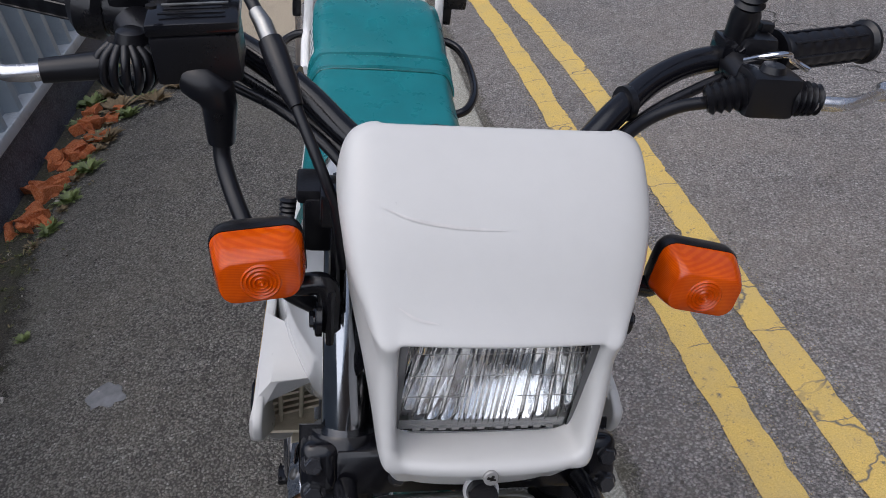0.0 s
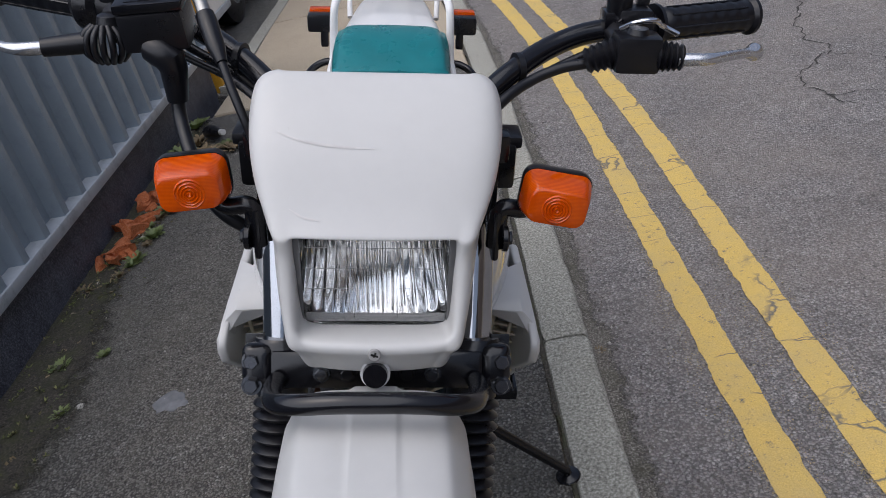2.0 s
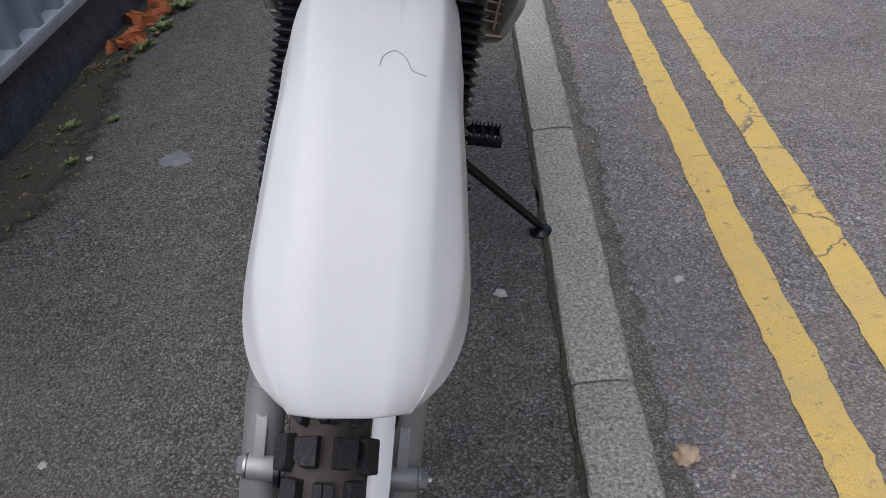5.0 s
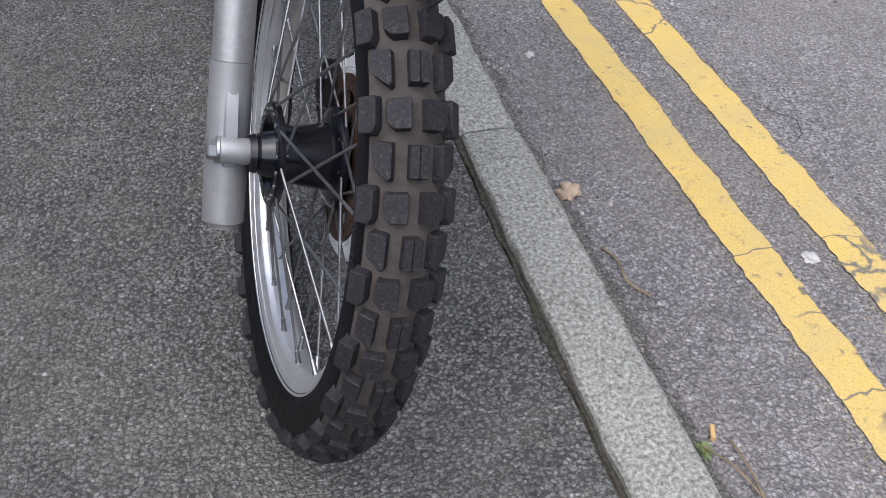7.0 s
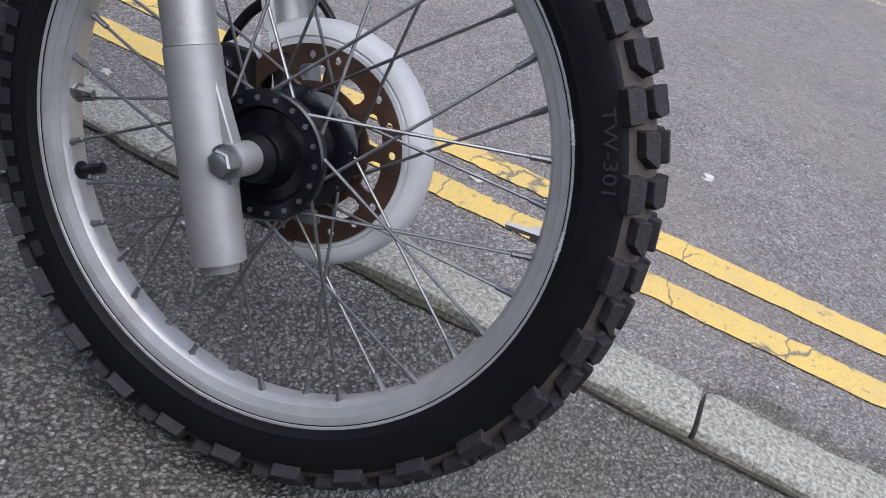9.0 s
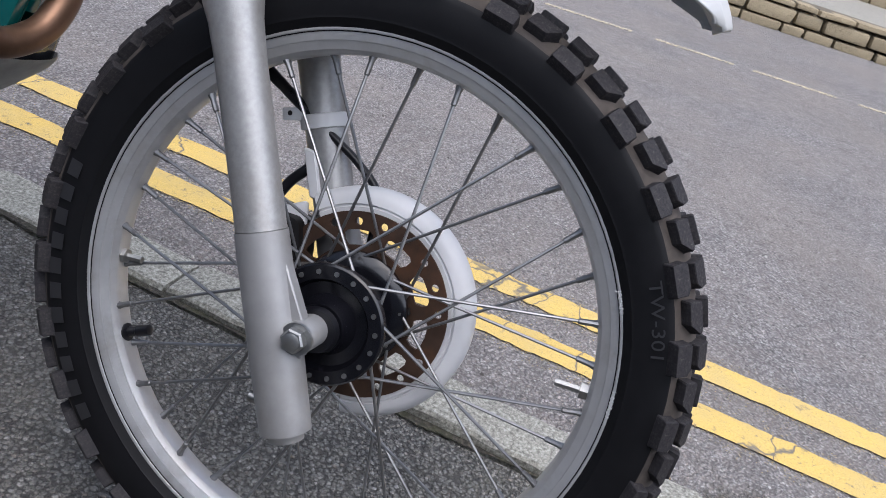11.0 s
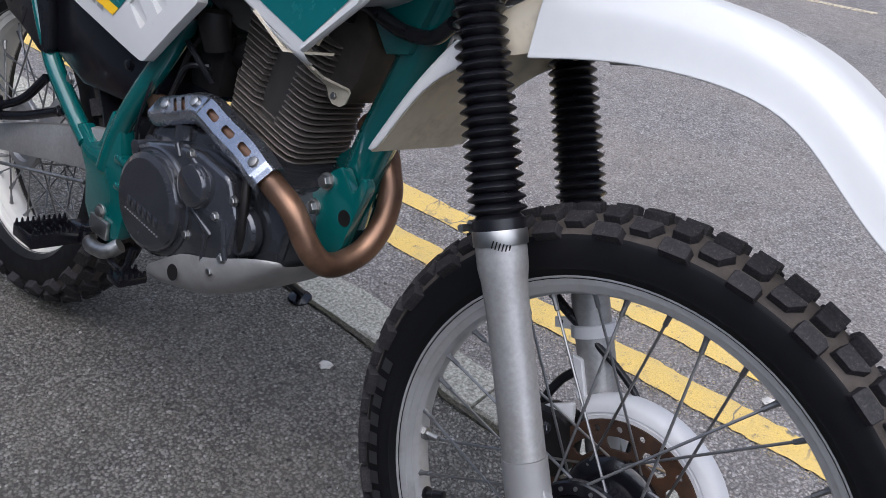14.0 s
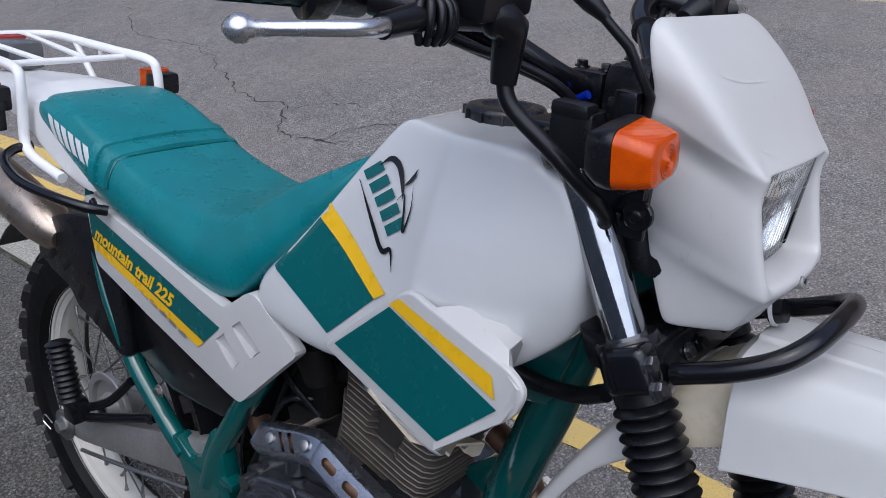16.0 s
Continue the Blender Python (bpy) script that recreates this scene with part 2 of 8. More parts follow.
case_mat = plain("charcoal engine paint", (0.048, 0.050, 0.058), 0.20, 0.45, grain=0.25, relief=0.06, dirt=(0.040, 0.038, 0.038), coat=0.9)
fin_mat = plain("oxidised cylinder alloy", (0.150, 0.132, 0.114), 0.5, 0.4, grain=0.25, dirt=(0.075, 0.055, 0.036), relief=0.3)
# shared by dark parts and by pieces standing for shaded holes and slots
dark_mat = plain("dark parts and shaded recesses", (0.008, 0.007, 0.007), 0.5, grain=0.4, dirt=(0.016, 0.013, 0.010), shine=0.3)
blue_mat = plain("blue anodised metal", (0.010, 0.045, 0.60), 0.3, 0.6, grain=0.1)
fence_mat = plain("blue grey coated steel sheet", (0.265, 0.315, 0.360), 0.34, 0.1, grain=0.04, scale=25, dirt=(0.20, 0.24, 0.275))
trim_mat = plain("pale grey coated steel trim", (0.46, 0.49, 0.52), 0.45, 0.1, grain=0.08, dirt=(0.22, 0.235, 0.25))
post_mat = plain("yellow painted post", (0.70, 0.36, 0.03), 0.45, grain=0.06)
van_mat = plain("white vehicle paint", (0.72, 0.72, 0.71), 0.22, grain=0.02, coat=0.5)
leaf_mat = plain("weed leaf green", (0.185, 0.230, 0.085), 0.55, grain=0.5, scale=40)
straw_mat = plain("dead grass and twig", (0.22, 0.165, 0.095), 0.8, grain=0.4)
red_mat = plain("red lens plastic", (0.30, 0.020, 0.015), 0.2, grain=0.1)

n = Nodes("teal seat vinyl")
n.bump(n.cells(900), 0.25, 0.0006, n.bump(n.noise(10, 3), 0.10, 0.006))
seat_mat = n.done(n.ramp(n.noise(22, 6), (0.3, (0.004, 0.142, 0.158)), (0.7, (0.006, 0.175, 0.192))), n.ramp(n.noise(30, 4), (0.3, 0.24), (0.7, 0.36)))

n = Nodes("dusty tread rubber")
tone = n.noise(300, 5, 0.7)
tread_mat = n.done(n.ramp(tone, (0.32, (0.010, 0.009, 0.011)), (0.52, (0.020, 0.018, 0.020)), (0.64, (0.038, 0.034, 0.033)), (0.76, (0.130, 0.115, 0.106))), 0.7, Specular_IOR_Level=0.35)
n.bump(n.noise(420, 4), 0.5, 0.0012)
groove_mat = plain("dust in the tread grooves", (0.062, 0.051, 0.043), 0.9, grain=0.45, scale=90, relief=0.4, dirt=(0.034, 0.029, 0.027))
wall_mat = plain("tyre sidewall rubber", (0.005, 0.005, 0.006), 0.55, grain=0.25, scale=90, relief=0.15, shine=0.20)

n = Nodes("amber lens")
ribs = n.put("TexWave", Scale=260.0, Distortion=0.0)
ribs.bands_direction = "Z"
n.link(n.at, ribs.inputs["Vector"])
n.bump(ribs.outputs["Fac"], 0.04, 0.001)
deep = n.mix(n.ramp(n.noise(60, 3), (0.35, 0.0), (0.65, 0.6)), n.ramp(ribs.outputs["Fac"], (0.2, (0.72, 0.088, 0.0)), (0.8, (0.84, 0.125, 0.0))), (0.56, 0.058, 0.0))
amber_mat = n.done(deep, 0.06, 0.0, Specular_IOR_Level=0.35, Transmission_Weight=0.30)

n = Nodes("fluted lamp glass")
n.bump(n.noise(300, 2), 0.03, 0.001)
glass_mat = n.done((0.96, 0.97, 0.97), 0.03, 0.0, Transmission_Weight=1.0, IOR=1.38)

n = Nodes("smoked lamp plastic")
smoke_mat = n.done((0.09, 0.09, 0.092), 0.25, 0.0, Coat_Weight=0.4)
mirror_mat = plain("lamp reflector", (0.90, 0.90, 0.91), 0.09, 1.0, grain=0.03)


# ---- shapes ----
def join(*shapes):
    verts, faces = [], []
    for v, f in shapes:
        k = len(verts)
        verts += [tuple(p) for p in v]
        faces += [tuple(i + k for i in q) for q in f]
    return verts, faces


def moved(shape, m):
    return [tuple(m @ Vector(p)) for p in shape[0]], shape[1]


def flipped(shape):
    """The mirror image across the machine's middle plane."""
    return [(-x, y, z) for x, y, z in shape[0]], [tuple(reversed(q)) for q in shape[1]]


def curve(points, steps=6):
    """A smooth line through points."""
    p = [Vector(q) for q in points]
    p = [2 * p[0] - p[1], *p, 2 * p[-1] - p[-2]]
    out = []
    for a, b, c, d in zip(p, p[1:], p[2:], p[3:]):
        for s in range(steps):
            t = s / steps
            out.append(0.5 * (2 * b + (c - a) * t + (2 * a - 5 * b + 4 * c - d) * t * t + (3 * b - a - 3 * c + d) * t**3))
    return [*out, p[-2]]


def tube(points, r, sides=12, caps=True):
    """A round bar along points; r may be one radius or one for each point."""
    p = [Vector(q) for q in points]
    rs = [r] * len(p) if isinstance(r, (int, float)) else list(r)
    ahead = [(p[min(i + 1, len(p) - 1)] - p[max(i - 1, 0)]).normalized() for i in range(len(p))]
    up = ahead[0].orthogonal().normalized()
    verts, faces = [], []
    for i, (c, d, rad) in enumerate(zip(p, ahead, rs)):
        up = (up - d * up.dot(d)).normalized()
        side = d.cross(up)
        verts += [tuple(c + rad * (math.cos(a) * up + math.sin(a) * side)) for a in (2 * math.pi * k / sides for k in range(sides))]
        if i:
            o = (i - 1) * sides
            faces += [(o + k, o + (k + 1) % sides, o + sides + (k + 1) % sides, o + sides + k) for k in range(sides)]
    if caps:
        faces += [tuple(reversed(range(sides))), tuple(range(len(verts) - sides, len(verts)))]
    return verts, faces


def turned(profile, centre, axis, sides=32, closed=False, start=0.0, sweep=360.0):
    """A turned body: profile of (along, radius) round an axis through centre."""
    d = Vector(axis).normalized()
    a = d.orthogonal().normalized()
    if abs(d.x) > 0.9:
        a = Vector((0, 1, 0))
    b = d.cross(a)
    c = Vector(centre)
    full = sweep >= 360
    n_round = sides if full else sides + 1
    verts, faces = [], []
    for k in range(n_round):
        t = radians(start + sweep * k / sides)
        way = math.cos(t) * a + math.sin(t) * b
        verts += [tuple(c + d * s + way * r) for s, r in profile]
    m = len(profile)
    for k in range(sides):
        o, q = k * m, ((k + 1) % n_round) * m
        faces += [(o + j, q + j, q + (j + 1) % m, o + (j + 1) % m) for j in range(m if closed else m - 1)]
    if not full:
        if closed:
            faces += [tuple(range(m)), tuple(reversed(range((n_round - 1) * m, n_round * m)))]
    return verts, faces


def worked(shape, action):
    bm = bmesh.new()
    vs = [bm.verts.new(p) for p in shape[0]]
    for q in shape[1]:
        try:
            bm.faces.new([vs[i] for i in q])
        except ValueError:
            pass
    bmesh.ops.remove_doubles(bm, verts=bm.verts, dist=1e-6)
    bmesh.ops.recalc_face_normals(bm, faces=bm.faces)
    action(bm)
    bm.verts.index_update()
    out = [tuple(v.co) for v in bm.verts], [tuple(v.index for v in f.verts) for f in bm.faces]
    bm.free()
    return out


def eased(shape, width, segments=2, angle=30):
    """The same shape with its edges rounded over."""
    def action(bm):
        edges = [e for e in bm.edges if e.is_manifold and e.calc_face_angle(0) > radians(angle)]
        bmesh.ops.bevel(bm, geom=edges, offset=width, segments=segments, profile=0.6, affect="EDGES", clamp_overlap=True)
    return worked(shape, action)


def block(centre, size, ease=0.0, turn=None, taper=1.0):
    x, y, z = (s / 2 for s in size)
    v = [(sx * x * (taper if sz > 0 else 1), sy * y * (taper if sz > 0 else 1), sz * z) for sz in (-1, 1) for sy in (-1, 1) for sx in (-1, 1)]
    f = [(0, 2, 3, 1), (4, 5, 7, 6), (0, 1, 5, 4), (2, 6, 7, 3), (0, 4, 6, 2), (1, 3, 7, 5)]
    s = eased((v, f), ease) if ease else (v, f)
    return moved(s, Matrix.Translation(centre) @ (turn or Matrix.Identity(4)))


def slab(outline, a0, a1, ease=0.0, axis="x"):
    """An outline of two coordinates, drawn out along the third from a0 to a1."""
    k = len(outline)
    def at(p, a):
        return (a, p[0], p[1]) if axis == "x" else (p[0], a, p[1]) if axis == "y" else (p[0], p[1], a)
    v = [at(p, a0) for p in outline] + [at(p, a1) for p in outline]
    f = [tuple(range(k)), tuple(reversed(range(k, 2 * k)))] + [(i, k + i, k + (i + 1) % k, (i + 1) % k) for i in range(k)]
    return eased((v, f), ease) if ease else worked((v, f), lambda bm: None)


def rounded(outline, r, n=4):
    """An outline with its corners rounded."""
    out = []
    k = len(outline)
    for i in range(k):
        a, b, c = (Vector(outline[(i + d) % k]) for d in (-1, 0, 1))
        da, dc = a - b, c - b
        cut = min(r, 0.45 * da.length, 0.45 * dc.length)
        p, q = b + da.normalized() * cut, b + dc.normalized() * cut
        for j in range(n + 1):
            t = j / n
            out.append(tuple((1 - t) ** 2 * p + 2 * t * (1 - t) * b + t * t * q))
    return out


def loft(rings, closed=True, caps=True):
    m = len(rings[0])
    verts = [tuple(p) for ring in rings for p in ring]
    faces = []
    for i in range(len(rings) - 1):
        o = i * m
        faces += [(o + j, o + (j + 1) % m, o + m + (j + 1) % m, o + m + j) for j in range(m if closed else m - 1)]
    if caps and closed:
        faces += [tuple(reversed(range(m))), tuple(range(len(verts) - m, len(verts)))]
    return verts, faces


def nut(centre, axis, r, h, washer=True):
    """A hexagonal head on a washer."""
    head = turned([(0, r), (h * 0.85, r), (h, r * 0.85), (h, 0.0001)], centre, axis, 6)
    flange = turned([(0, 0.0001), (0, r * 1.35), (h * 0.25, r * 1.3), (h * 0.25, r * 0.9)], centre, axis, 16)
    return join(head, flange) if washer else head


def part(name, shape, mat, parent=None, label="", smooth=38, levels=0, thick=0.0, index=None):
    me = bpy.data.meshes.new(name)
    me.from_pydata([tuple(p) for p in shape[0]], [], [tuple(q) for q in shape[1]])
    mats = mat if isinstance(mat, (list, tuple)) else [mat]
    for m in mats:
        me.materials.append(m)
    if index:
        me.polygons.foreach_set("material_index", index)
    bm = bmesh.new()
    bm.from_mesh(me)
    bmesh.ops.remove_doubles(bm, verts=bm.verts, dist=1e-6)
    bmesh.ops.recalc_face_normals(bm, faces=bm.faces)
    bm.to_mesh(me)
    bm.free()
    ob = new(name, me)
    if thick:
        mod = ob.modifiers.new("thickness", "SOLIDIFY")
        mod.thickness, mod.offset = thick, -1.0
    if levels:
        mod = ob.modifiers.new("smooth", "SUBSURF")
        mod.levels = mod.render_levels = levels
    if thick or levels:
        dg = bpy.context.evaluated_depsgraph_get()
        done = bpy.data.meshes.new_from_object(ob.evaluated_get(dg))
        ob.modifiers.clear()
        ob.data = done
        me = done
    me.shade_smooth() if smooth else me.shade_flat()
    if smooth:
        me.set_sharp_from_angle(angle=radians(smooth))
    if parent is not None:
        ob.parent = parent
    if label:
        ob["label"] = label
    return ob


def along(xs, ys):
    """A smoothed line through places (y: x)."""
    fine = np.linspace(ys[0], ys[-1], 400)
    val = np.interp(fine, ys, xs)
    pad = np.pad(val, 20, mode="reflect", reflect_type="odd")
    val = np.convolve(pad, np.ones(41) / 41, mode="valid")
    return lambda y: float(np.interp(y, fine, val))


# ---- the street ----
rng = random.Random(7)
ROAD = -0.085
kerb_x = along([1.05, 0.66, 0.424, 0.388, 0.364, 0.328, 0.303, 0.285, 0.225, 0.148, 0.007, -0.45, -1.9], [-9, -4, -0.35, 0.22, 0.588, 1.1, 1.45, 2.2, 3.2, 3.94, 5.17, 8, 14])
inner_x = along([1.30, 1.02, 0.868, 0.858, 0.845, 0.830, 0.817, 0.805, 0.774, 0.738, 0.709, 0.692, 0.645, 0.599, 0.557, 0.466, 0.273, -0.15, -1.6], [-9, -3, -0.65, -0.43, -0.28, -0.13, 0.07, 0.2, 0.51, 0.91, 1.2, 1.48, 2.04, 2.89, 3.41, 4.21, 5.28, 7.5, 13])
outer_x = along([1.50, 1.20, 1.040, 1.025, 1.008, 0.978, 0.908, 0.897, 0.880, 0.862, 0.843, 0.797, 0.732, 0.628, 0.468, 0.05, -1.4], [-9, -3, -0.64, -0.33, 0.13, 0.46, 1.01, 1.14, 1.27, 1.57, 2.15, 2.74, 3.45, 4.15, 5.12, 7.5, 13])


def pave_z(y):
    """The pavement lies a little below the kerb's top where the front wheel stands."""
    t = min(1.0, max(0.0, (y - 0.25) / 0.95))
    return -0.021 * (1 - t * t * (3 - 2 * t))



def sheet(name, xs_of, ys, z, mat, kind="structure", label="", category="", wave=0.0):
    """A flat strip of ground between two lines, with a finely waved surface."""
    rows = []
    for y in ys:
        xs = xs_of(y)
        rows.append([(x, y, (z(y) if callable(z) else z) + wave * noise.noise((x * 1.3, y * 1.3, 3.0))) for x in xs])
    ob = part(name, loft(rows, closed=False, caps=False), mat, smooth=60)
    return tagged(ob, label, category, kind=kind)


road = sheet("road", lambda y: [-400, -60, -12, -2, 0, 1, 2, 4, 8, 20, 80, 400], [-400, -60, -15, -6, -2, 0, 2, 5, 9, 16, 60, 400], ROAD, road_mat, label="grey worn asphalt road surface with fine stone chippings", category="road")
pave_y = [-9 + 0.12 * i for i in range(107)]
pavement = sheet("pavement", lambda y: [-1.40, -1.2, -0.9, -0.5, -0.1, kerb_x(y) - 0.10, kerb_x(y) - 0.010 + 0.006 * noise.noise((0, y * 9, 1))], pave_y, pave_z, pavement_mat, label="dark patched asphalt pavement beside the kerb", category="pavement", wave=0.004)
tagged(part("joint_filler", slab([(kerb_x(-9) - 0.04, -9), *[(kerb_x(y) - 0.04, y) for y in np.linspace(-8.5, 13, 44)], *[(kerb_x(y) + 0.01, y) for y in np.linspace(13, -9, 44)]], ROAD - 0.01, -0.030, axis="z"), mortar_mat), "dark earthy joint between pavement and kerb", "joint", kind="structure")

# pale concrete bays further along
bays = tagged(new("concrete_pavement"), "pale buff concrete pavement bays with fine cracks", "pavement", kind="structure")
for y0, y1 in ((3.74, 5.35), (5.36, 7.0), (7.01, 8.9), (8.91, 11.0), (11.01, 13.0)):
    edge = [(-1.16 + 0.015 * noise.noise((y, 5, 0)), y) for y in np.linspace(y0, y1, 9)]
    edge2 = [(kerb_x(y) - 0.012, y) for y in np.linspace(y1, y0, 9)]
    part("concrete_bay", eased(slab([*edge, *edge2], -0.12, 0.006, axis="z"), 0.008, 1), slab_mat, bays)
tagged(part("driveway", slab([(-9, 4.15), (-1.18, 4.15), (-1.18, 13), (-9, 13)], ROAD - 0.02, -0.035, axis="z"), pavement_mat), "dark damp asphalt strip beside the pale pavement", "driveway", kind="structure")
tagged(part("edging", slab([(-1.255, 4.2), (-1.165, 4.2), (-1.165, 13), (-1.255, 13)], ROAD, 0.002, 0.006, axis="z"), kerb_mat), "grey concrete edging strip", "edging", kind="structure")

# kerb
kerb = tagged(new("kerb"), "row of grey concrete kerb stones with open joints", "kerb", kind="structure")


def kerb_stone_shape(seed):
    prof = [(0.0, -0.17), (0.0, -0.006), (0.005, 0.0), (0.055, 0.001), (0.103, -0.001), (0.113, -0.005), (0.119, -0.014), (0.121, -0.05), (0.123, -0.17)]
    rings = []
    for i in range(48):
        s = i / 47
        end = 0.004 if i in (0, 47) else 0.0
        ring = []
        for x, z in prof:
            k = 0.0030 * noise.noise((x * 40 + seed, s * 18, z * 30)) + 0.0016 * noise.noise((x * 11, s * 5 + seed, z * 9))
            chip = 0.022 * max(0.0, noise.noise((s * 22 + seed * 3, x * 9, 2.0)) - 0.34) if x > 0.1 or x < 0.004 else 0.0
            ring.append((x + (end if x < 0.01 else -end if x > 0.11 else 0) + k + (chip if x < 0.004 else -chip), 0.003 + s * 0.919, z + k - (end if z > -0.02 else 0) - chip))
        rings.append(ring)
    return loft(rings)


stones = []
for seed in range(4):
    ob = part("kerb_stone", kerb_stone_shape(seed), kerb_mat, kerb)
    stones.append(ob.data)
    bpy.data.objects.remove(ob)
for k in range(-9, 13):
    y0 = 0.582 + 0.925 * k
    ob = new("kerb_stone", stones[k % 4])
    ob.parent = kerb
    ob.matrix_local = pose(kerb_x(y0), y0, 0.0012 * (k % 3), 0, 0, math.degrees(math.atan2(kerb_x(y0) - kerb_x(y0 + 0.925), 0.925)))


# road markings
def stripe(name, line, width, y0, y1, mat, label):
    left, right = [], []
    ys = np.arange(y0, y1, 0.018)
    for y in ys:
        c = line(y)
        left.append((c + 0.007 * noise.noise((y * 13, 1.0, c)) + 0.006 * noise.noise((y * 55, 2.0, 0)), y, ROAD + 0.004))
        right.append((c + width + 0.007 * noise.noise((y * 12, 7.0, c)) + 0.006 * noise.noise((y * 60, 9.0, 0)), y, ROAD + 0.004))
    mid = [((a[0] + b[0]) / 2, a[1], ROAD + 0.0065) for a, b in zip(left, right)]
    ob = part(name, loft([[a, m, b] for a, m, b in zip(left, mid, right)], closed=False, caps=False), mat, smooth=80)
    return tagged(ob, label, "road marking", group="double yellow lines", kind="structure")


stripe("yellow_line", inner_x, 0.082, -8, 12.5, yellow_mat, "cracked yellow painted no-parking line near the kerb")
stripe("yellow_line", outer_x, 0.084, -8, 12.5, yellow_mat, "cracked yellow painted no-parking line further out")
old = tagged(new("old_line"), "faint worn pale broken line on the road", "road marking", kind="structure")
for y0, y1 in ((2.5, 1.9), (1.75, 1.30), (1.16, 0.62), (0.47, -0.02), (-0.14, -0.66), (-0.80, -1.4), (-1.6, -2.3), (-2.5, -3.2)):
    x0, x1 = 4.86 - 0.29 * y0, 4.86 - 0.29 * y1
    part("dash", slab([(x0 - 0.025, y0), (x0 + 0.025, y0), (x1 + 0.025, y1), (x1 - 0.025, y1)], ROAD, ROAD + 0.004, axis="z"), ghost_mat, old)


# flakes and smears of yellow paint worn off beside the lines
flakes = []
for i in range(9000):
    line, width = (inner_x, 0.082) if i % 2 else (outer_x, 0.084)
    y = rng.uniform(-1.6, 3.6)
    off = abs(rng.gauss(0, 0.022)) * (0.4 + 1.2 * max(0.0, noise.noise((y * 1.7, i % 2, 6.0)) + 0.35))
    x = line(y) - off if rng.random() < 0.6 else line(y) + width + off
    r, a = rng.uniform(0.0006, 0.0019), rng.random() * 6.3
    flakes.append(([(x + r * rng.uniform(0.6, 1.4) * math.cos(a + q), y + r * rng.uniform(0.6, 1.6) * math.sin(a + q), ROAD + 0.0032) for q in (0, 1.3, 2.5, 3.8, 5.1)], [(0, 1, 2, 3, 4)]))
me = bpy.data.meshes.new("paint_flakes")
fv, ff = join(*flakes)
me.from_pydata(fv, [], ff)
me.materials.append(plain("dusty yellow paint flakes", (0.40, 0.32, 0.18), 0.9, grain=0.3))
tagged(new("paint_flakes", me), "faded flakes of yellow paint beside the lines", "paint flakes", kind="stuff")


# cracks in the road: shallow dark bitumen seams
def seam(points, w):
    pts = curve(points, 10)
    pts = [p + Vector((0.045 * noise.noise((p.y * 9, 0, 1)) + 0.030 * noise.noise((p.y * 33, p.x * 33, 1)), 0.035 * noise.noise((p.x * 25, p.y * 25, 2)), 0)) for p in pts]
    rows = []
    for i, p in enumerate(pts):
        d = (pts[min(i + 1, len(pts) - 1)] - pts[max(i - 1, 0)]).normalized()
        s = Vector((-d.y, d.x, 0)) * w * max(0.05, 0.45 + 1.3 * noise.noise((i * 0.5, w * 100, 3)))
        rows.append([(p + s)[:2] + (ROAD + 0.003,), (p - s)[:2] + (ROAD + 0.003,)])
    return loft(rows, closed=False, caps=False)


tagged(part("road_cracks", join(
    seam([(1.74, 3.80, 0), (1.64, 3.52, 0), (1.65, 3.22, 0), (1.46, 2.99, 0), (1.50, 2.80, 0), (1.57, 2.65, 0)], 0.0050),
    seam([(1.65, 3.22, 0), (1.80, 3.05, 0), (1.86, 2.85, 0)], 0.0038),
    seam([(1.50, 2.80, 0), (1.70, 2.74, 0), (1.82, 2.60, 0)], 0.0038),
    seam([(1.74, 3.80, 0), (1.95, 4.4, 0), (1.9, 5.0, 0), (2.2, 5.6, 0)], 0.0035),
    seam([(0.94, 1.2, 0), (1.0, 0.9, 0), (1.10, 0.55, 0)], 0.002)), plain("dirt in the cracks", (0.050, 0.046, 0.042), 0.9, grain=0.4)), "thin dark cracks across the asphalt", "cracks", kind="structure")

# low stone wall, raised pavement and second wall across the road
FAR = Matrix.Translation((6.82, 1.55, ROAD)) @ Matrix.Rotation(math.atan2(-0.965, 0.264), 4, "Z")


def stone_shape(l, h, d, seed):
    s = block((0, 0, 0), (l, d, h), min(0.03, h * 0.22))
    return [(x + 0.014 * noise.noise((x * 9 + seed, y * 9, z * 9)), y + 0.018 * noise.noise((x * 7, y * 7 + seed, z * 9)), z + 0.012 * noise.noise((x * 8, seed, z * 8))) for x, y, z in s[0]], s[1]


def stone_wall(name, y_back, z0, heights, label):
    wall = tagged(new(name), label, "wall", kind="structure")
    wall.matrix_world = FAR
    part("backing", block((1.0, y_back + 0.22, z0 + sum(heights) / 2 - 0.01), (14.4, 0.30, sum(heights))), mortar_mat, wall)
    z = z0
    for h in heights:
        x = -6.0 - rng.random() * 0.2
        while x < 8:
            l = rng.uniform(0.20, 0.46)
            ob = part("stone", stone_shape(l - 0.022, h - 0.018, 0.24, rng.random() * 50), stone_mat, wall, smooth=50)
            ob.location = (x + l / 2, y_back + 0.10 + rng.uniform(-0.015, 0.015), z + h / 2)
            ob.rotation_euler = (0, rng.uniform(-0.03, 0.03), 0)
            x += l
        z += h
    return wall


stone_wall("wall_1", 0.0, -0.02, (0.10, 0.13, 0.06), "low wall of mossy yellow sandstone blocks at the road edge")
far_pave = tagged(part("far_pavement", block((1.0, 1.75, 0.20), (15, 2.9, 0.10), 0.01), far_mat), "pale raised concrete pavement behind the low stone wall", "pavement", kind="structure")
far_pave.matrix_world = FAR
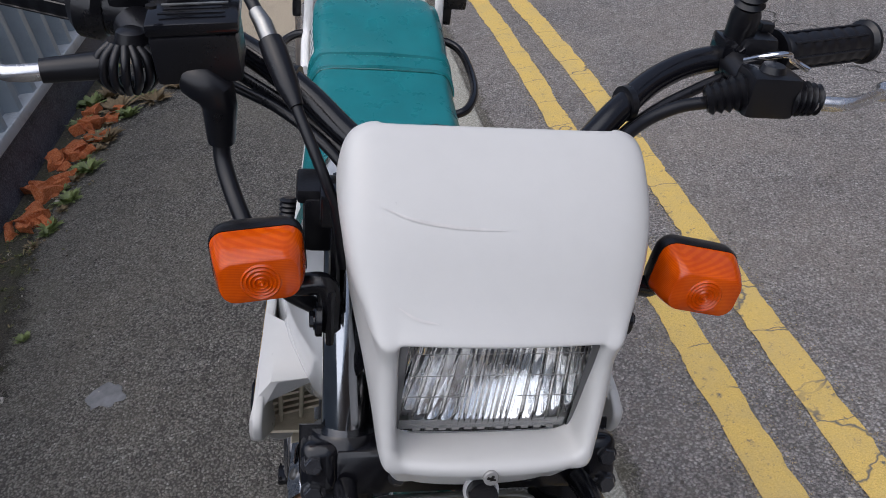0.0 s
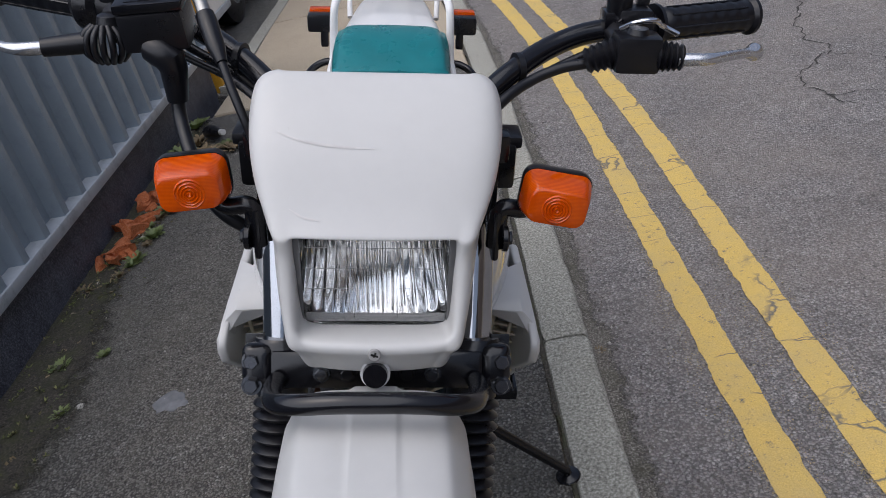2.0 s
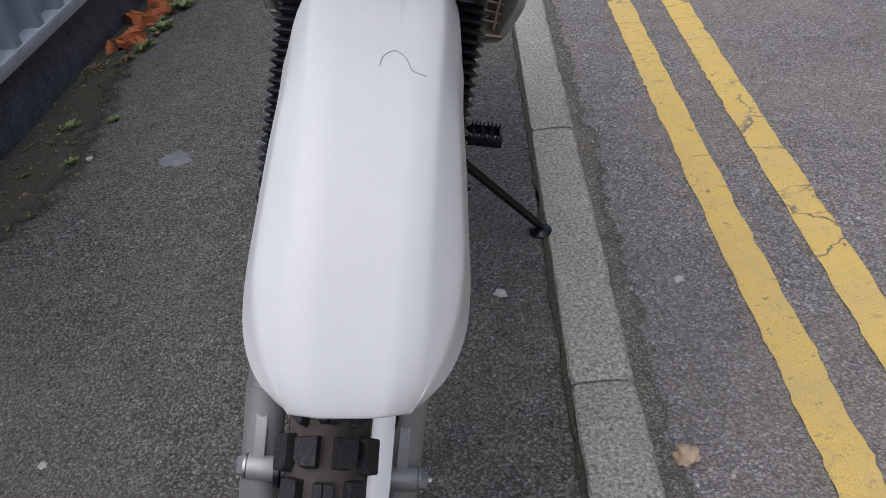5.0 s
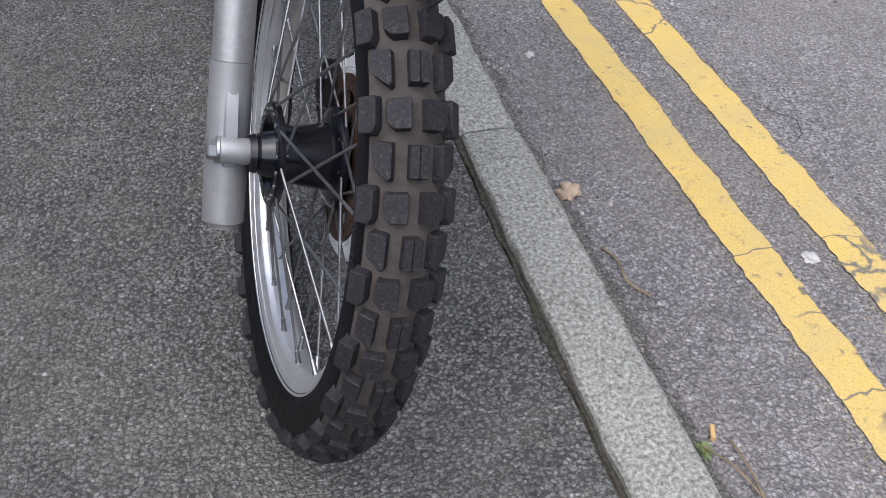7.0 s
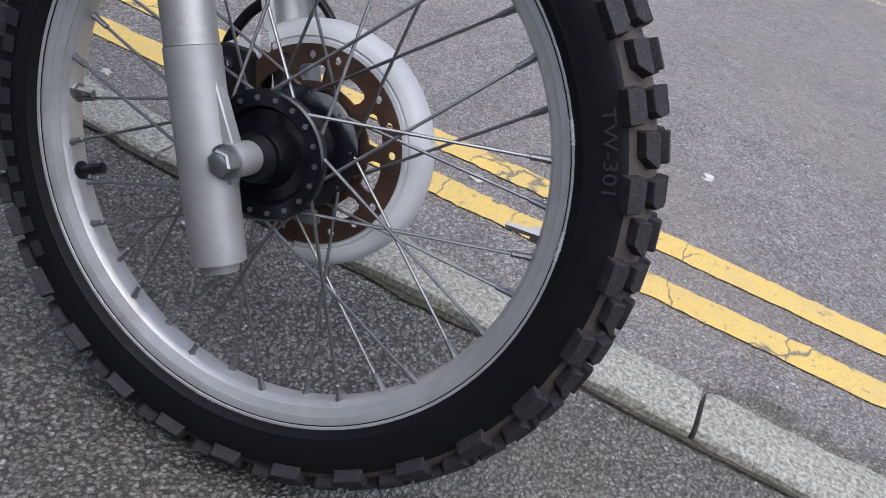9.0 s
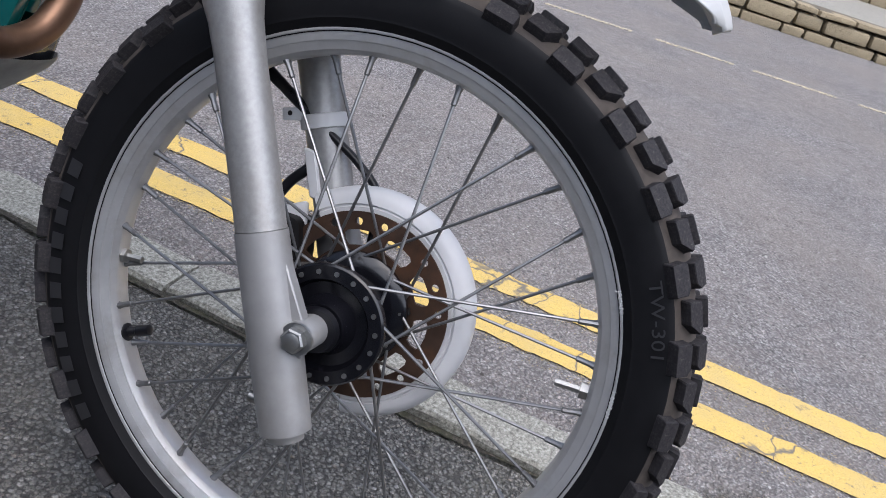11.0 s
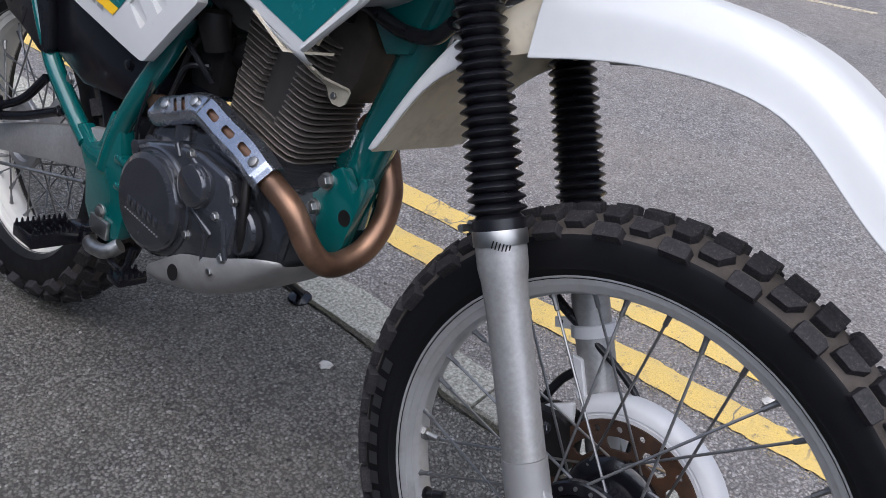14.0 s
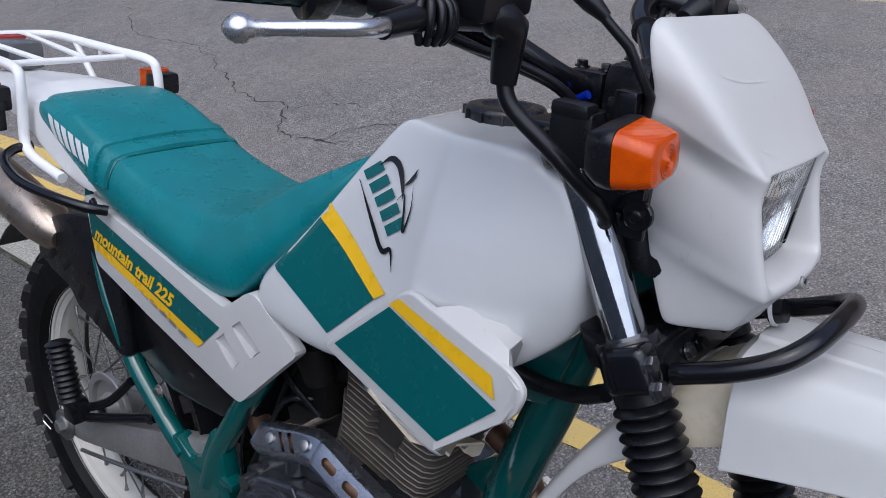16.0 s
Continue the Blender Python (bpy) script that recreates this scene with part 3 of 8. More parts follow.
stone_wall("wall_2", 2.95, 0.24, (0.12, 0.14, 0.12, 0.15, 0.13), "garden wall of weathered sandstone blocks")
marker = tagged(new("marker_post"), "small blue plastic marker post on the far pavement", "post")
marker.matrix_world = FAR @ pose(0.95, 1.05, 0.25)
part("post", eased(block((0, 0, 0.22), (0.06, 0.05, 0.44)), 0.008), blue_mat, marker)
part("foot", eased(block((0, 0, 0.012), (0.16, 0.12, 0.024)), 0.006), dark_mat, marker)

# corrugated fence on its black plinth
tagged(part("wall_plinth", (lambda s: ([(x + (0.012 * noise.noise((y * 3, z * 9, 0)) + 0.006 * noise.noise((y * 17, z * 25, 4)) if x > -1.3 else 0), y, z) for x, y, z in s[0]], s[1]))(
    loft([[(-1.55, y, -0.1), (-1.265, y, -0.1), (-1.262, y, 0.03), (-1.266, y, 0.10), (-1.268, y, 0.16), (-1.272, y, 0.222), (-1.55, y, 0.222)] for y in np.linspace(-7, 4.17, 190)])), plinth_mat), "low rendered plinth painted black and flaking, paler tones standing for highlights", "plinth", kind="structure")
fence = tagged(new("fence"), "blue-grey corrugated steel sheet fence on a black plinth", "fence")
fence.location = (-1.275, 0, 0.24)
PITCH = 0.156


def sheet_shape(ribs, z0, z1):
    line = []
    for k in range(ribs):
        o = k * PITCH
        line += [(0.0, o), (0.0, o + 0.074), (0.003, o + 0.0775), (0.044, o + 0.0850), (0.0475, o + 0.0875), (0.048, o + 0.092), (0.048, o + 0.120), (0.046, o + 0.1245), (0.042, o + 0.127)]
    line.append((0.0, ribs * PITCH))
    front = [[(x, y, z) for x, y in line] for z in (z0, z1)]
    return loft(front, closed=False, caps=False)


first_sheet = part("fence_sheet", sheet_shape(6, 0.0, 1.15), fence_mat, fence, smooth=40, thick=0.0015)
for k in range(1, 12):
    ob = new("fence_sheet", first_sheet.data)
    ob.parent = fence
    ob.location = (0, -7.0 + 6 * PITCH * k, 0)
first_sheet.location = (0, -7.0, 0)
part("base_trim", slab([(-0.06, -0.03), (0.052, -0.03), (0.055, 0.0), (0.055, 0.012), (0.0, 0.018), (-0.06, 0.018)], -7.0, 4.16, 0.003, axis="y"), trim_mat, fence, "pale grey folded base trim")
screws = tube([(0.030, 0, 0), (0.036, 0, 0)], 0.006, 8)
for k in range(0, 68, 3):
    ob = part("screw", moved(screws, Matrix.Translation((0, -7.0 + PITCH * k + 0.114, 0.20))), dark_mat, fence)
fence_post = tagged(part("fence_post", eased(block((-1.255, 4.255, 0.655), (0.05, 0.075, 1.51)), 0.006), post_mat), "yellow painted square post at the end of the fence", "post")

# white van standing behind the fence end
van = tagged(new("van"), "white panel van parked beyond the fence", "van")
van.location = (-1.42, 4.45, -0.035)


def van_side(y):
    return [(0.0, y, 0.24), (-0.015, y, 0.30), (0.0, y, 0.42), (0.012, y, 0.62), (0.0, y, 0.95), (-0.05, y, 1.25), (-0.16, y, 1.75), (-0.3, y, 1.9), (-1.4, y, 1.9), (-1.54, y, 1.75), (-1.65, y, 1.25), (-1.70, y, 0.95), (-1.70, y, 0.24)]


part("body", eased(loft([van_side(y) for y in (0.0, 0.15, 0.9, 1.0)]), 0.02), van_mat, van)
part("body", eased(loft([[p if p[2] > 0.7 else (p[0], p[1], 0.70) for p in van_side(y)] for y in (1.0, 1.7)]), 0.02), van_mat, van)
part("body", eased(loft([van_side(y) for y in (1.7, 2.6, 3.9, 4.1)]), 0.02), van_mat, van)
part("sill", eased(block((-0.03, 0.5, 0.225), (0.07, 0.98, 0.05)), 0.012), trim_mat, van, "grey lower sill")
part("door_seam", block((0.011, 0.22, 0.62), (0.006, 0.012, 0.7)), dark_mat, van)
for vy in (1.35,):
    wheel = part("wheel", turned([(-0.09, 0.17), (-0.085, 0.25), (-0.06, 0.30), (0.06, 0.30), (0.085, 0.25), (0.09, 0.17)], (-0.14, vy, 0.30), (1, 0, 0), 40), rubber_mat, van)
    part("rim", turned([(0.0, 0.0001), (0.02, 0.06), (0.05, 0.10), (0.07, 0.17), (0.085, 0.175), (0.085, 0.165)], (-0.14, vy, 0.30), (1, 0, 0), 30), steel_mat, wheel)

# unseen plain walls added round the street to shape reflections and bounced light
surround_mat = concrete("dull brown surround walls", (0.11, 0.085, 0.07), (0.20, 0.155, 0.125), (0.26, 0.21, 0.18))
for name, c, size, label in (("wall_3", (15.0, 2.0, 3.4), (0.4, 60.0, 7.0), "unseen plain brown wall added across the street"), ("wall_4", (-6.0, -2.0, 1.4), (0.4, 40.0, 3.0), "unseen plain brown wall added behind the fence"), ("wall_5", (4.0, -24.0, 3.4), (40.0, 0.4, 7.0), "unseen plain brown wall added at the street's end"), ("wall_6", (6.0, 34.0, 3.4), (30.0, 0.4, 7.0), "unseen plain brown wall added at the far end")):
    tagged(part(name, block(c, size, 0.02), surround_mat), label, "building", kind="structure")

# dark dirt washed into the gutter, behind the kerb and along the plinth
def dirt_material(name, colours, moss, grain):
    """Loose dirt, thinning out where the film's share attribute falls."""
    n = Nodes(name)
    share = n.put("Attribute")
    share.attribute_name = "share"
    broken = n.math("ADD", n.math("MULTIPLY", n.noise(24, 6, 0.7), 0.9), n.math("MULTIPLY", n.noise(170, 3, 0.7), 0.7))
    cover = n.math("ADD", broken, n.math("MULTIPLY", share.outputs["Fac"], 1.1))
    n.bump(n.noise(grain, 5, 0.7), 0.9, 0.006)
    col = n.mix(n.ramp(n.noise(11, 6, 0.7), (0.45, 0.0), (0.66, 0.7)), n.ramp(n.noise(grain, 4, 0.7), *colours), moss)
    return n.done(col, 0.92, Alpha=n.ramp(n.math("MULTIPLY", cover, 0.5), (0.50, 0.0), (0.62, 1.0)))


def dirt_film(name, rows, mat, label, category):
    """A film of dirt: its share runs from one at the first place of a row to nought at the last."""
    v, f = loft(rows, closed=False, caps=False)
    me = bpy.data.meshes.new(name)
    me.from_pydata(v, [], f)
    m = len(rows[0])
    me.attributes.new("share", "FLOAT", "POINT").data.foreach_set("value", [1 - (i % m) / (m - 1) for i in range(len(v))])
    me.materials.append(mat)
    me.shade_smooth()
    return tagged(new(name, me), label, category, kind="structure")


gutter_mat = dirt_material("damp gutter dirt", ((0.32, (0.048, 0.043, 0.035)), (0.46, (0.128, 0.116, 0.098)), (0.56, (0.25, 0.231, 0.201)), (0.68, (0.55, 0.53, 0.47))), (0.080, 0.076, 0.050), 230)
soil_mat = dirt_material("mossy soil", ((0.34, (0.022, 0.020, 0.016)), (0.52, (0.062, 0.055, 0.044)), (0.70, (0.150, 0.130, 0.100))), (0.060, 0.066, 0.026), 150)
dirt, strip, soil = [], [], []
for y in np.arange(-8.0, 9.0, 0.03):
    x0, z0 = kerb_x(y) + 0.10, ROAD
    wide = max(0.04, 0.092 + 0.04 * noise.noise((0.0, y * 2.3, 4.0)) + 0.03 * noise.noise((0.0, y * 11, 8.0)))
    wide += 0.15 * min(1.0, max(0.0, (-0.20 - y) / 0.25))
    dirt.append([(x0 + wide * k / 5, y, z0 + 0.0025 + 0.008 * (1 - k / 5) ** 2) for k in range(6)])
    x0, z0 = kerb_x(y) + 0.002, pave_z(y)
    wide = max(0.008, 0.017 + 0.012 * noise.noise((3.0, y * 3.1, 4.0)) + 0.014 * noise.noise((3.0, y * 14, 8.0)))
    strip.append([(x0 - wide * k / 4, y, z0 + 0.0062) for k in range(5)])
for y in np.arange(-0.6, 3.7, 0.03):
    reach = max(0.06, 0.16 + 0.22 * max(0.0, 1 - abs(y - 1.55) / 0.8) + 0.06 * noise.noise((9.0, y * 2.6, 1.0)) + 0.05 * noise.noise((9.0, y * 9, 2.0)))
    soil.append([(-1.262 + reach * k / 6, y, pave_z(y) + 0.0058 + 0.008 * (1 - k / 6) ** 2 + 0.004 * (1 - k / 6) * noise.noise((y * 20, k * 1.0, 1.0))) for k in range(7)])
dirt_film("gutter_dirt", dirt, gutter_mat, "dark damp dirt and grit along the kerb's foot", "dirt")
dirt_film("joint_dirt", strip, soil_mat, "dark mossy dirt in the joint behind the kerb", "dirt")
dirt_film("soil", soil, soil_mat, "dark mossy soil washed against the plinth", "soil")

# rubble and weeds along the plinth
for i in range(34):
    y = 2.36 + 0.85 * i / 33 + rng.uniform(-0.05, 0.05)
    big = rng.random() < 0.55
    size = (rng.uniform(0.04, 0.075), rng.uniform(0.04, 0.09), rng.uniform(0.025, 0.05)) if big else (rng.uniform(0.025, 0.05), rng.uniform(0.03, 0.06), rng.uniform(0.02, 0.03))
    s = block((0, 0, 0), size, 0.004)
    s = worked(s, lambda bm: bmesh.ops.subdivide_edges(bm, edges=bm.edges, cuts=2, use_grid_fill=True))
    q = rng.random() * 30
    a_ = 0.030 if big else 0.012
    s = [(a + a_ * noise.noise((a * 20 + q, b * 20, c * 20)) + 0.006 * noise.noise((a * 70, b * 70 + q, c * 70)), b + a_ * noise.noise((a * 20, b * 20 + q, c * 20)), c + 0.8 * a_ * noise.noise((a * 20, b * 20, c * 20 + q)) + 0.006 * noise.noise((a * 60, b * 60, c * 60 + q))) for a, b, c in s[0]], s[1]
    ob = tagged(part("broken_brick", s, brick_mat, smooth=30), "broken orange-red brick lying against the plinth" if big else "small crumb of orange-red brick among weeds", "brick", group="rubble along the plinth")
    ob.matrix_world = pose((-1.205 if big else -1.15) + 0.10 * max(0.0, y - 2.75) + rng.uniform(-0.03, 0.05), y, 0.016 if big else 0.008, rng.uniform(-25, 25), rng.uniform(-25, 25), rng.uniform(0, 180))


def weed_shape(r, h, blades, seed):
    g = random.Random(seed)
    shapes = []
    for _ in range(blades):
        a, lean, l = g.uniform(0, 6.283), g.uniform(0.3, 1.0), g.uniform(0.5, 1.0)
        w = g.uniform(0.003, 0.008) * (r / 0.06)
        d = Vector((math.cos(a), math.sin(a), 0))
        s = Vector((-d.y, d.x, 0)) * w
        base = d * r * 0.25 * g.random()
        rows = []
        for t, k in ((0, 0.4), (0.35, 1.0), (0.7, 0.9), (1.0, 0.08)):
            c = base + d * r * lean * t * l + Vector((0, 0, h * l * (t - 0.55 * t * t * lean)))
            rows.append([c - s * k, c + Vector((0, 0, -w * 0.4 * k)), c + s * k])
        shapes.append(loft(rows, closed=False, caps=False))
    return join(*shapes)


weed_spots = [(-1.13, 1.75, 0.045), (-1.03, 1.53, 0.035), (-1.06, 1.60, 0.025), (-1.22, 1.35, 0.05), (-1.10, 2.35, 0.05), (-1.08, 2.52, 0.06), (-1.07, 2.72, 0.07), (-1.06, 2.95, 0.08), (-1.02, 3.15, 0.07), (-1.20, 3.10, 0.08), (-1.21, 3.30, 0.09), (-1.15, 3.38, 0.08), (-0.98, 3.30, 0.06), (-1.22, 3.62, 0.09), (-1.18, 4.40, 0.08), (0.452, 1.53, 0.035), (0.492, 0.63, 0.03), (0.535, 0.02, 0.03), (0.575, -0.10, 0.03), (-1.23, 2.18, 0.05), (-1.0, 1.78, 0.03), (-1.24, 0.95, 0.05)]
for i, (x, y, r) in enumerate(weed_spots):
    r *= 0.6 if x > 0 else 1.0
    ob = tagged(part("weed", weed_shape(r, r * 0.65, 70, i), leaf_mat if i % 4 != 3 else straw_mat, smooth=80), "small green weed rooted in a crack" if i % 4 != 3 else "withered straw-coloured weed tuft", "weed", group="weeds")
    ob.location = (x, y, pave_z(y) if x < kerb_x(y) else ROAD)
for i in range(16):
    y = 2.25 + 1.05 * i / 15
    r = rng.uniform(0.022, 0.045)
    ob = tagged(part("weed", weed_shape(r, r * 0.6, 60, 100 + i), leaf_mat if i % 3 else straw_mat, smooth=80), "small green weed among the brick rubble" if i % 3 else "withered straw-coloured weed tuft", "weed", group="weeds")
    ob.location = (-1.115 + 0.10 * max(0.0, y - 2.75) + rng.uniform(-0.03, 0.03), y, pave_z(y))
for x, y, r in ((-0.93, 3.26, 0.10), (-1.08, 3.22, 0.12), (-0.85, 3.36, 0.08)):
    ob = tagged(part("leaf_litter", weed_shape(r, 0.05, 40, int(x * 100)), straw_mat, smooth=80), "pile of dead brown leaves on the asphalt", "leaves")
    ob.location = (x, y, 0)
# moss and seedlings in the soil along the plinth
tufts, g = [], random.Random(77)
for i in range(150):
    y = 0.55 + 1.95 * g.random() ** 0.8
    x = -1.25 + (0.10 + 0.20 * max(0.0, 1 - abs(y - 1.5) / 0.9)) * g.random() ** 1.3
    r = g.uniform(0.008, 0.022)
    tufts.append(moved(weed_shape(r, r * 0.7, 9, 300 + i), pose(x, y, pave_z(y) + 0.010, 0, 0, g.uniform(0, 360))))
n = Nodes("moss and seedlings")
isl = n.put("NewGeometry").outputs["Random Per Island"]
moss_mat = n.done(n.ramp(isl, (0.0, (0.045, 0.050, 0.020)), (0.45, (0.105, 0.125, 0.040)), (0.75, (0.19, 0.20, 0.07)), (1.0, (0.26, 0.21, 0.12))), 0.8)
tagged(part("moss_tufts", join(*tufts), moss_mat, smooth=80), "patchy green and brown moss in the soil along the plinth", "moss", kind="stuff")

bottle = tagged(new("bottle"), "crushed black bottle with a white cap among the weeds", "bottle")
bottle.matrix_world = pose(-1.10, 3.44, 0.035, 80, 20, 40)
part("body", turned([(0.0, 0.0001), (0.0, 0.028), (0.05, 0.033), (0.11, 0.027), (0.15, 0.012)], (0, 0, 0), (0, 0, 1), 18), plastic_mat, bottle)
part("cap", turned([(0.15, 0.014), (0.175, 0.014), (0.177, 0.0001)], (0, 0, 0), (0, 0, 1), 14), white_mat, bottle)


def crumple(size, seed, flat=0.5):
    bm = bmesh.new()
    bmesh.ops.create_icosphere(bm, subdivisions=3, radius=1.0)
    v = [tuple(p.co * (size * (1 + 0.75 * noise.noise(p.co * 1.7 + Vector((seed, 0, 0)))))) for p in bm.verts]
    f = [tuple(q.index for q in face.verts) for face in bm.faces]
    bm.free()
    return [(x, y, z * flat) for x, y, z in v], f


def lying(name, shape, mat, x, y, z, rz, label, category):
    ob = tagged(part(name, shape, mat, smooth=45), label, category)
    ob.matrix_world = pose(x, y, z, 0, 0, rz)
    return ob


lying("crumpled_tissue", crumple(0.020, 4.0, 0.6), plain("soiled paper", (0.42, 0.32, 0.22), 0.9, grain=0.3), 0.556, 0.47, ROAD + 0.008, 20, "small crumpled soiled tissue in the gutter", "litter")
lying("cigarette_end", tube([(-0.012, 0, 0), (0.012, 0, 0)], 0.004, 10), plain("tan paper", (0.62, 0.40, 0.16), 0.8), 0.60, -0.075, ROAD + 0.005, 70, "tan cigarette end in the gutter", "litter")
lying("twig", tube(curve([(0, 0.06, 0), (0.012, 0.02, 0.002), (0.006, -0.03, 0.004), (0.03, -0.07, 0.001)]), 0.0022, 6), straw_mat, 0.575, 0.26, ROAD + 0.004, 5, "pale dry stalk in the gutter", "twig")
lying("twig", tube(curve([(0, 0.08, 0), (0.012, 0.02, 0.006), (0.02, -0.05, 0.004), (0.05, -0.11, 0.001)]), 0.0018, 6), straw_mat, 0.61, -0.17, ROAD + 0.004, -8, "thin dry grass stalk in the gutter", "twig")
lying("twig", tube(curve([(0, 0.05, 0), (0.018, 0.0, 0.008), (0.03, -0.06, 0.001)]), 0.0016, 6), straw_mat, 0.585, -0.14, ROAD + 0.004, 12, "thin dry grass stalk in the gutter", "twig")
pale_mat = plain("pale pebble", (0.50, 0.48, 0.45), 0.8, grain=0.2)
for x, y, z, s in ((0.935, 0.233, ROAD, 0.013), (-0.62, 0.45, 0, 0.008), (0.05, -0.02, 0, 0.007), (-0.46, 0.36, 0, 0.010), (0.235, 0.845, 0, 0.012), (-0.98, 1.55, 0, 0.011), (0.62, 0.95, ROAD, 0.010), (1.9, 0.2, ROAD, 0.014), (1.48, -0.17, ROAD, 0.016), (2.6, 0.5, ROAD, 0.014), (-0.72, -0.1, 0, 0.009)):
    lying("pebble", crumple(s, x * 9 + y, 0.45), pale_mat, x, y, (z or pave_z(y)) + s * 0.25, rng.uniform(0, 90), "pale flat pebble on the asphalt", "pebble")
stain = tagged(part("chewing_gum", crumple(0.040, 2.2, 0.035), plain("flattened grey gum", (0.165, 0.170, 0.180), 0.85, grain=0.35, scale=40)), "flattened grey blotch of old gum", "gum")
stain.matrix_world = pose(-0.696, 1.504, 0.002)

# dead leaves, moss and dirt crumbs along the plinth's foot
litter = []
for i in range(1500):
    y = rng.uniform(0.4, 3.6) if i % 2 else rng.uniform(2.1, 3.4)
    x = -1.245 + abs(rng.gauss(0, 0.075))
    s_ = rng.uniform(0.004, 0.014)
    t = Matrix.Translation((x, y, pave_z(y) + 0.003 + rng.random() * 0.006)) @ Matrix.Rotation(rng.random() * 6.3, 4, "Z") @ Matrix.Rotation(rng.uniform(-0.7, 0.7), 4, "X")
    litter.append(moved(([(-s_, 0, 0), (-0.3 * s_, 0.5 * s_, 0.2 * s_), (s_, 0, 0.1 * s_), (-0.2 * s_, -0.5 * s_, 0.2 * s_), (0, 0, -0.001)], [(0, 4, 1), (1, 4, 2), (2, 4, 3), (3, 4, 0)]), t))
n = Nodes("dead leaf crumbs")
isl = n.tree.nodes.new("ShaderNodeNewGeometry").outputs["Random Per Island"]
litter_mat = n.done(n.ramp(isl, (0.0, (0.05, 0.04, 0.025)), (0.35, (0.11, 0.12, 0.05)), (0.6, (0.20, 0.15, 0.08)), (0.85, (0.34, 0.26, 0.16)), (1.0, (0.5, 0.48, 0.42))), 0.85)
me = bpy.data.meshes.new("leaf_litter")
lv, lf = join(*litter)
me.from_pydata(lv, [], lf)
me.materials.append(litter_mat)
tagged(new("leaf_litter", me), "dead leaf crumbs and moss along the plinth", "litter", kind="stuff")

# grit gathered in the gutter and over the paving
grit = []
for i in range(1500):
    y = rng.uniform(-1.6, 4.5)
    near = rng.random() < 0.8
    x = kerb_x(y) + 0.128 + (abs(rng.gauss(0, 0.055)) if near else rng.uniform(0, 2.2))
    s = rng.uniform(0.0012, 0.0042)
    c = block((x, y, ROAD + s * 0.5), (s * 2, s * rng.uniform(1.2, 2.2), s * 1.3), 0, Matrix.Rotation(rng.random() * 3, 4, "Z"), 0.6)
    grit.append(c)
for i in range(700):
    y = rng.uniform(-1.2, 3.4)
    x = rng.uniform(-1.2, kerb_x(y) - 0.02)
    s = rng.uniform(0.0012, 0.0034)
    grit.append(block((x, y, pave_z(y) + s * 0.4), (s * 2, s * 1.7, s * 1.2), 0, Matrix.Rotation(rng.random() * 3, 4, "Z"), 0.6))
n = Nodes("loose grit")
isl = n.tree.nodes.new("ShaderNodeNewGeometry").outputs["Random Per Island"]
grit_mat = n.done(n.ramp(isl, (0.0, (0.10, 0.09, 0.08)), (0.55, (0.22, 0.20, 0.18)), (0.85, (0.38, 0.36, 0.33)), (1.0, (0.6, 0.58, 0.54))), 0.85)
me = bpy.data.meshes.new("grit")
gv, gf = join(*grit)
me.from_pydata(gv, [], gf)
me.materials.append(grit_mat)
tagged(new("grit", me), "loose grit and small stones in the gutter", "grit", kind="stuff")


# ---- the motorcycle: x to its left, y towards its tail, z up, over the front wheel's foot ----
bike = tagged(new("motorcycle"), "white and teal trail motorcycle leaning on its side stand", "motorcycle")
bike.matrix_world = pose(-0.012, 0.145, 0.0, 0, 14.3, 3.0)
AX, RAX = Vector((0, 0, 0.338)), Vector((0, 1.280, 0.338))
LEG = 0.092


def fork(z, x=0.0, ahead=0.0):
    """The fork's line at a height; ahead: metres in front of it. Its legs drift a little to the right below the yoke."""
    drift = min(1.0, max(0.0, (0.84 - z) / 0.25))
    x -= drift * (0.018 if x > 0.05 else 0.008 if x < -0.05 else 0.013)
    return Vector((x, 0.071 + 0.508 * (z - 0.413) - ahead, z))


# wheels
def crown_line(r_out, half, knob):
    r0 = r_out - knob
    return lambda a: r0 - half * 0.62 * (abs(a) ** 2.2)


def tyre_shape(c, r_out, half, knob, r_rim, w_rim):
    """The tyre's carcass, with a material for each face: dusty tread base or sidewall."""
    crown = crown_line(r_out, half, knob)
    prof = [(-w_rim, r_rim), (-half * 0.90, r_rim + 0.011), (-half * 0.932, r_rim + 0.0120), (-half * 0.935, r_rim + 0.0150), (-half * 1.0, r_rim + 0.45 * (crown(1) - r_rim)), (-half * 0.99, crown(1) - 0.004)]
    prof += [(half * a, crown(a)) for a in np.linspace(-0.95, 0.95, 9)]
    prof += [(half * 0.99, crown(1) - 0.004), (half * 1.0, r_rim + 0.45 * (crown(1) - r_rim)), (half * 0.935, r_rim + 0.0150), (half * 0.932, r_rim + 0.0120), (half * 0.90, r_rim + 0.011), (w_rim, r_rim)]
    carcass = turned([(float(a), float(b)) for a, b in prof], c, (1, 0, 0), 96)
    m = len(prof)
    return carcass, [1 if (i % (m - 1)) < 6 or (i % (m - 1)) >= m - 7 else 0 for i in range(len(carcass[1]))]


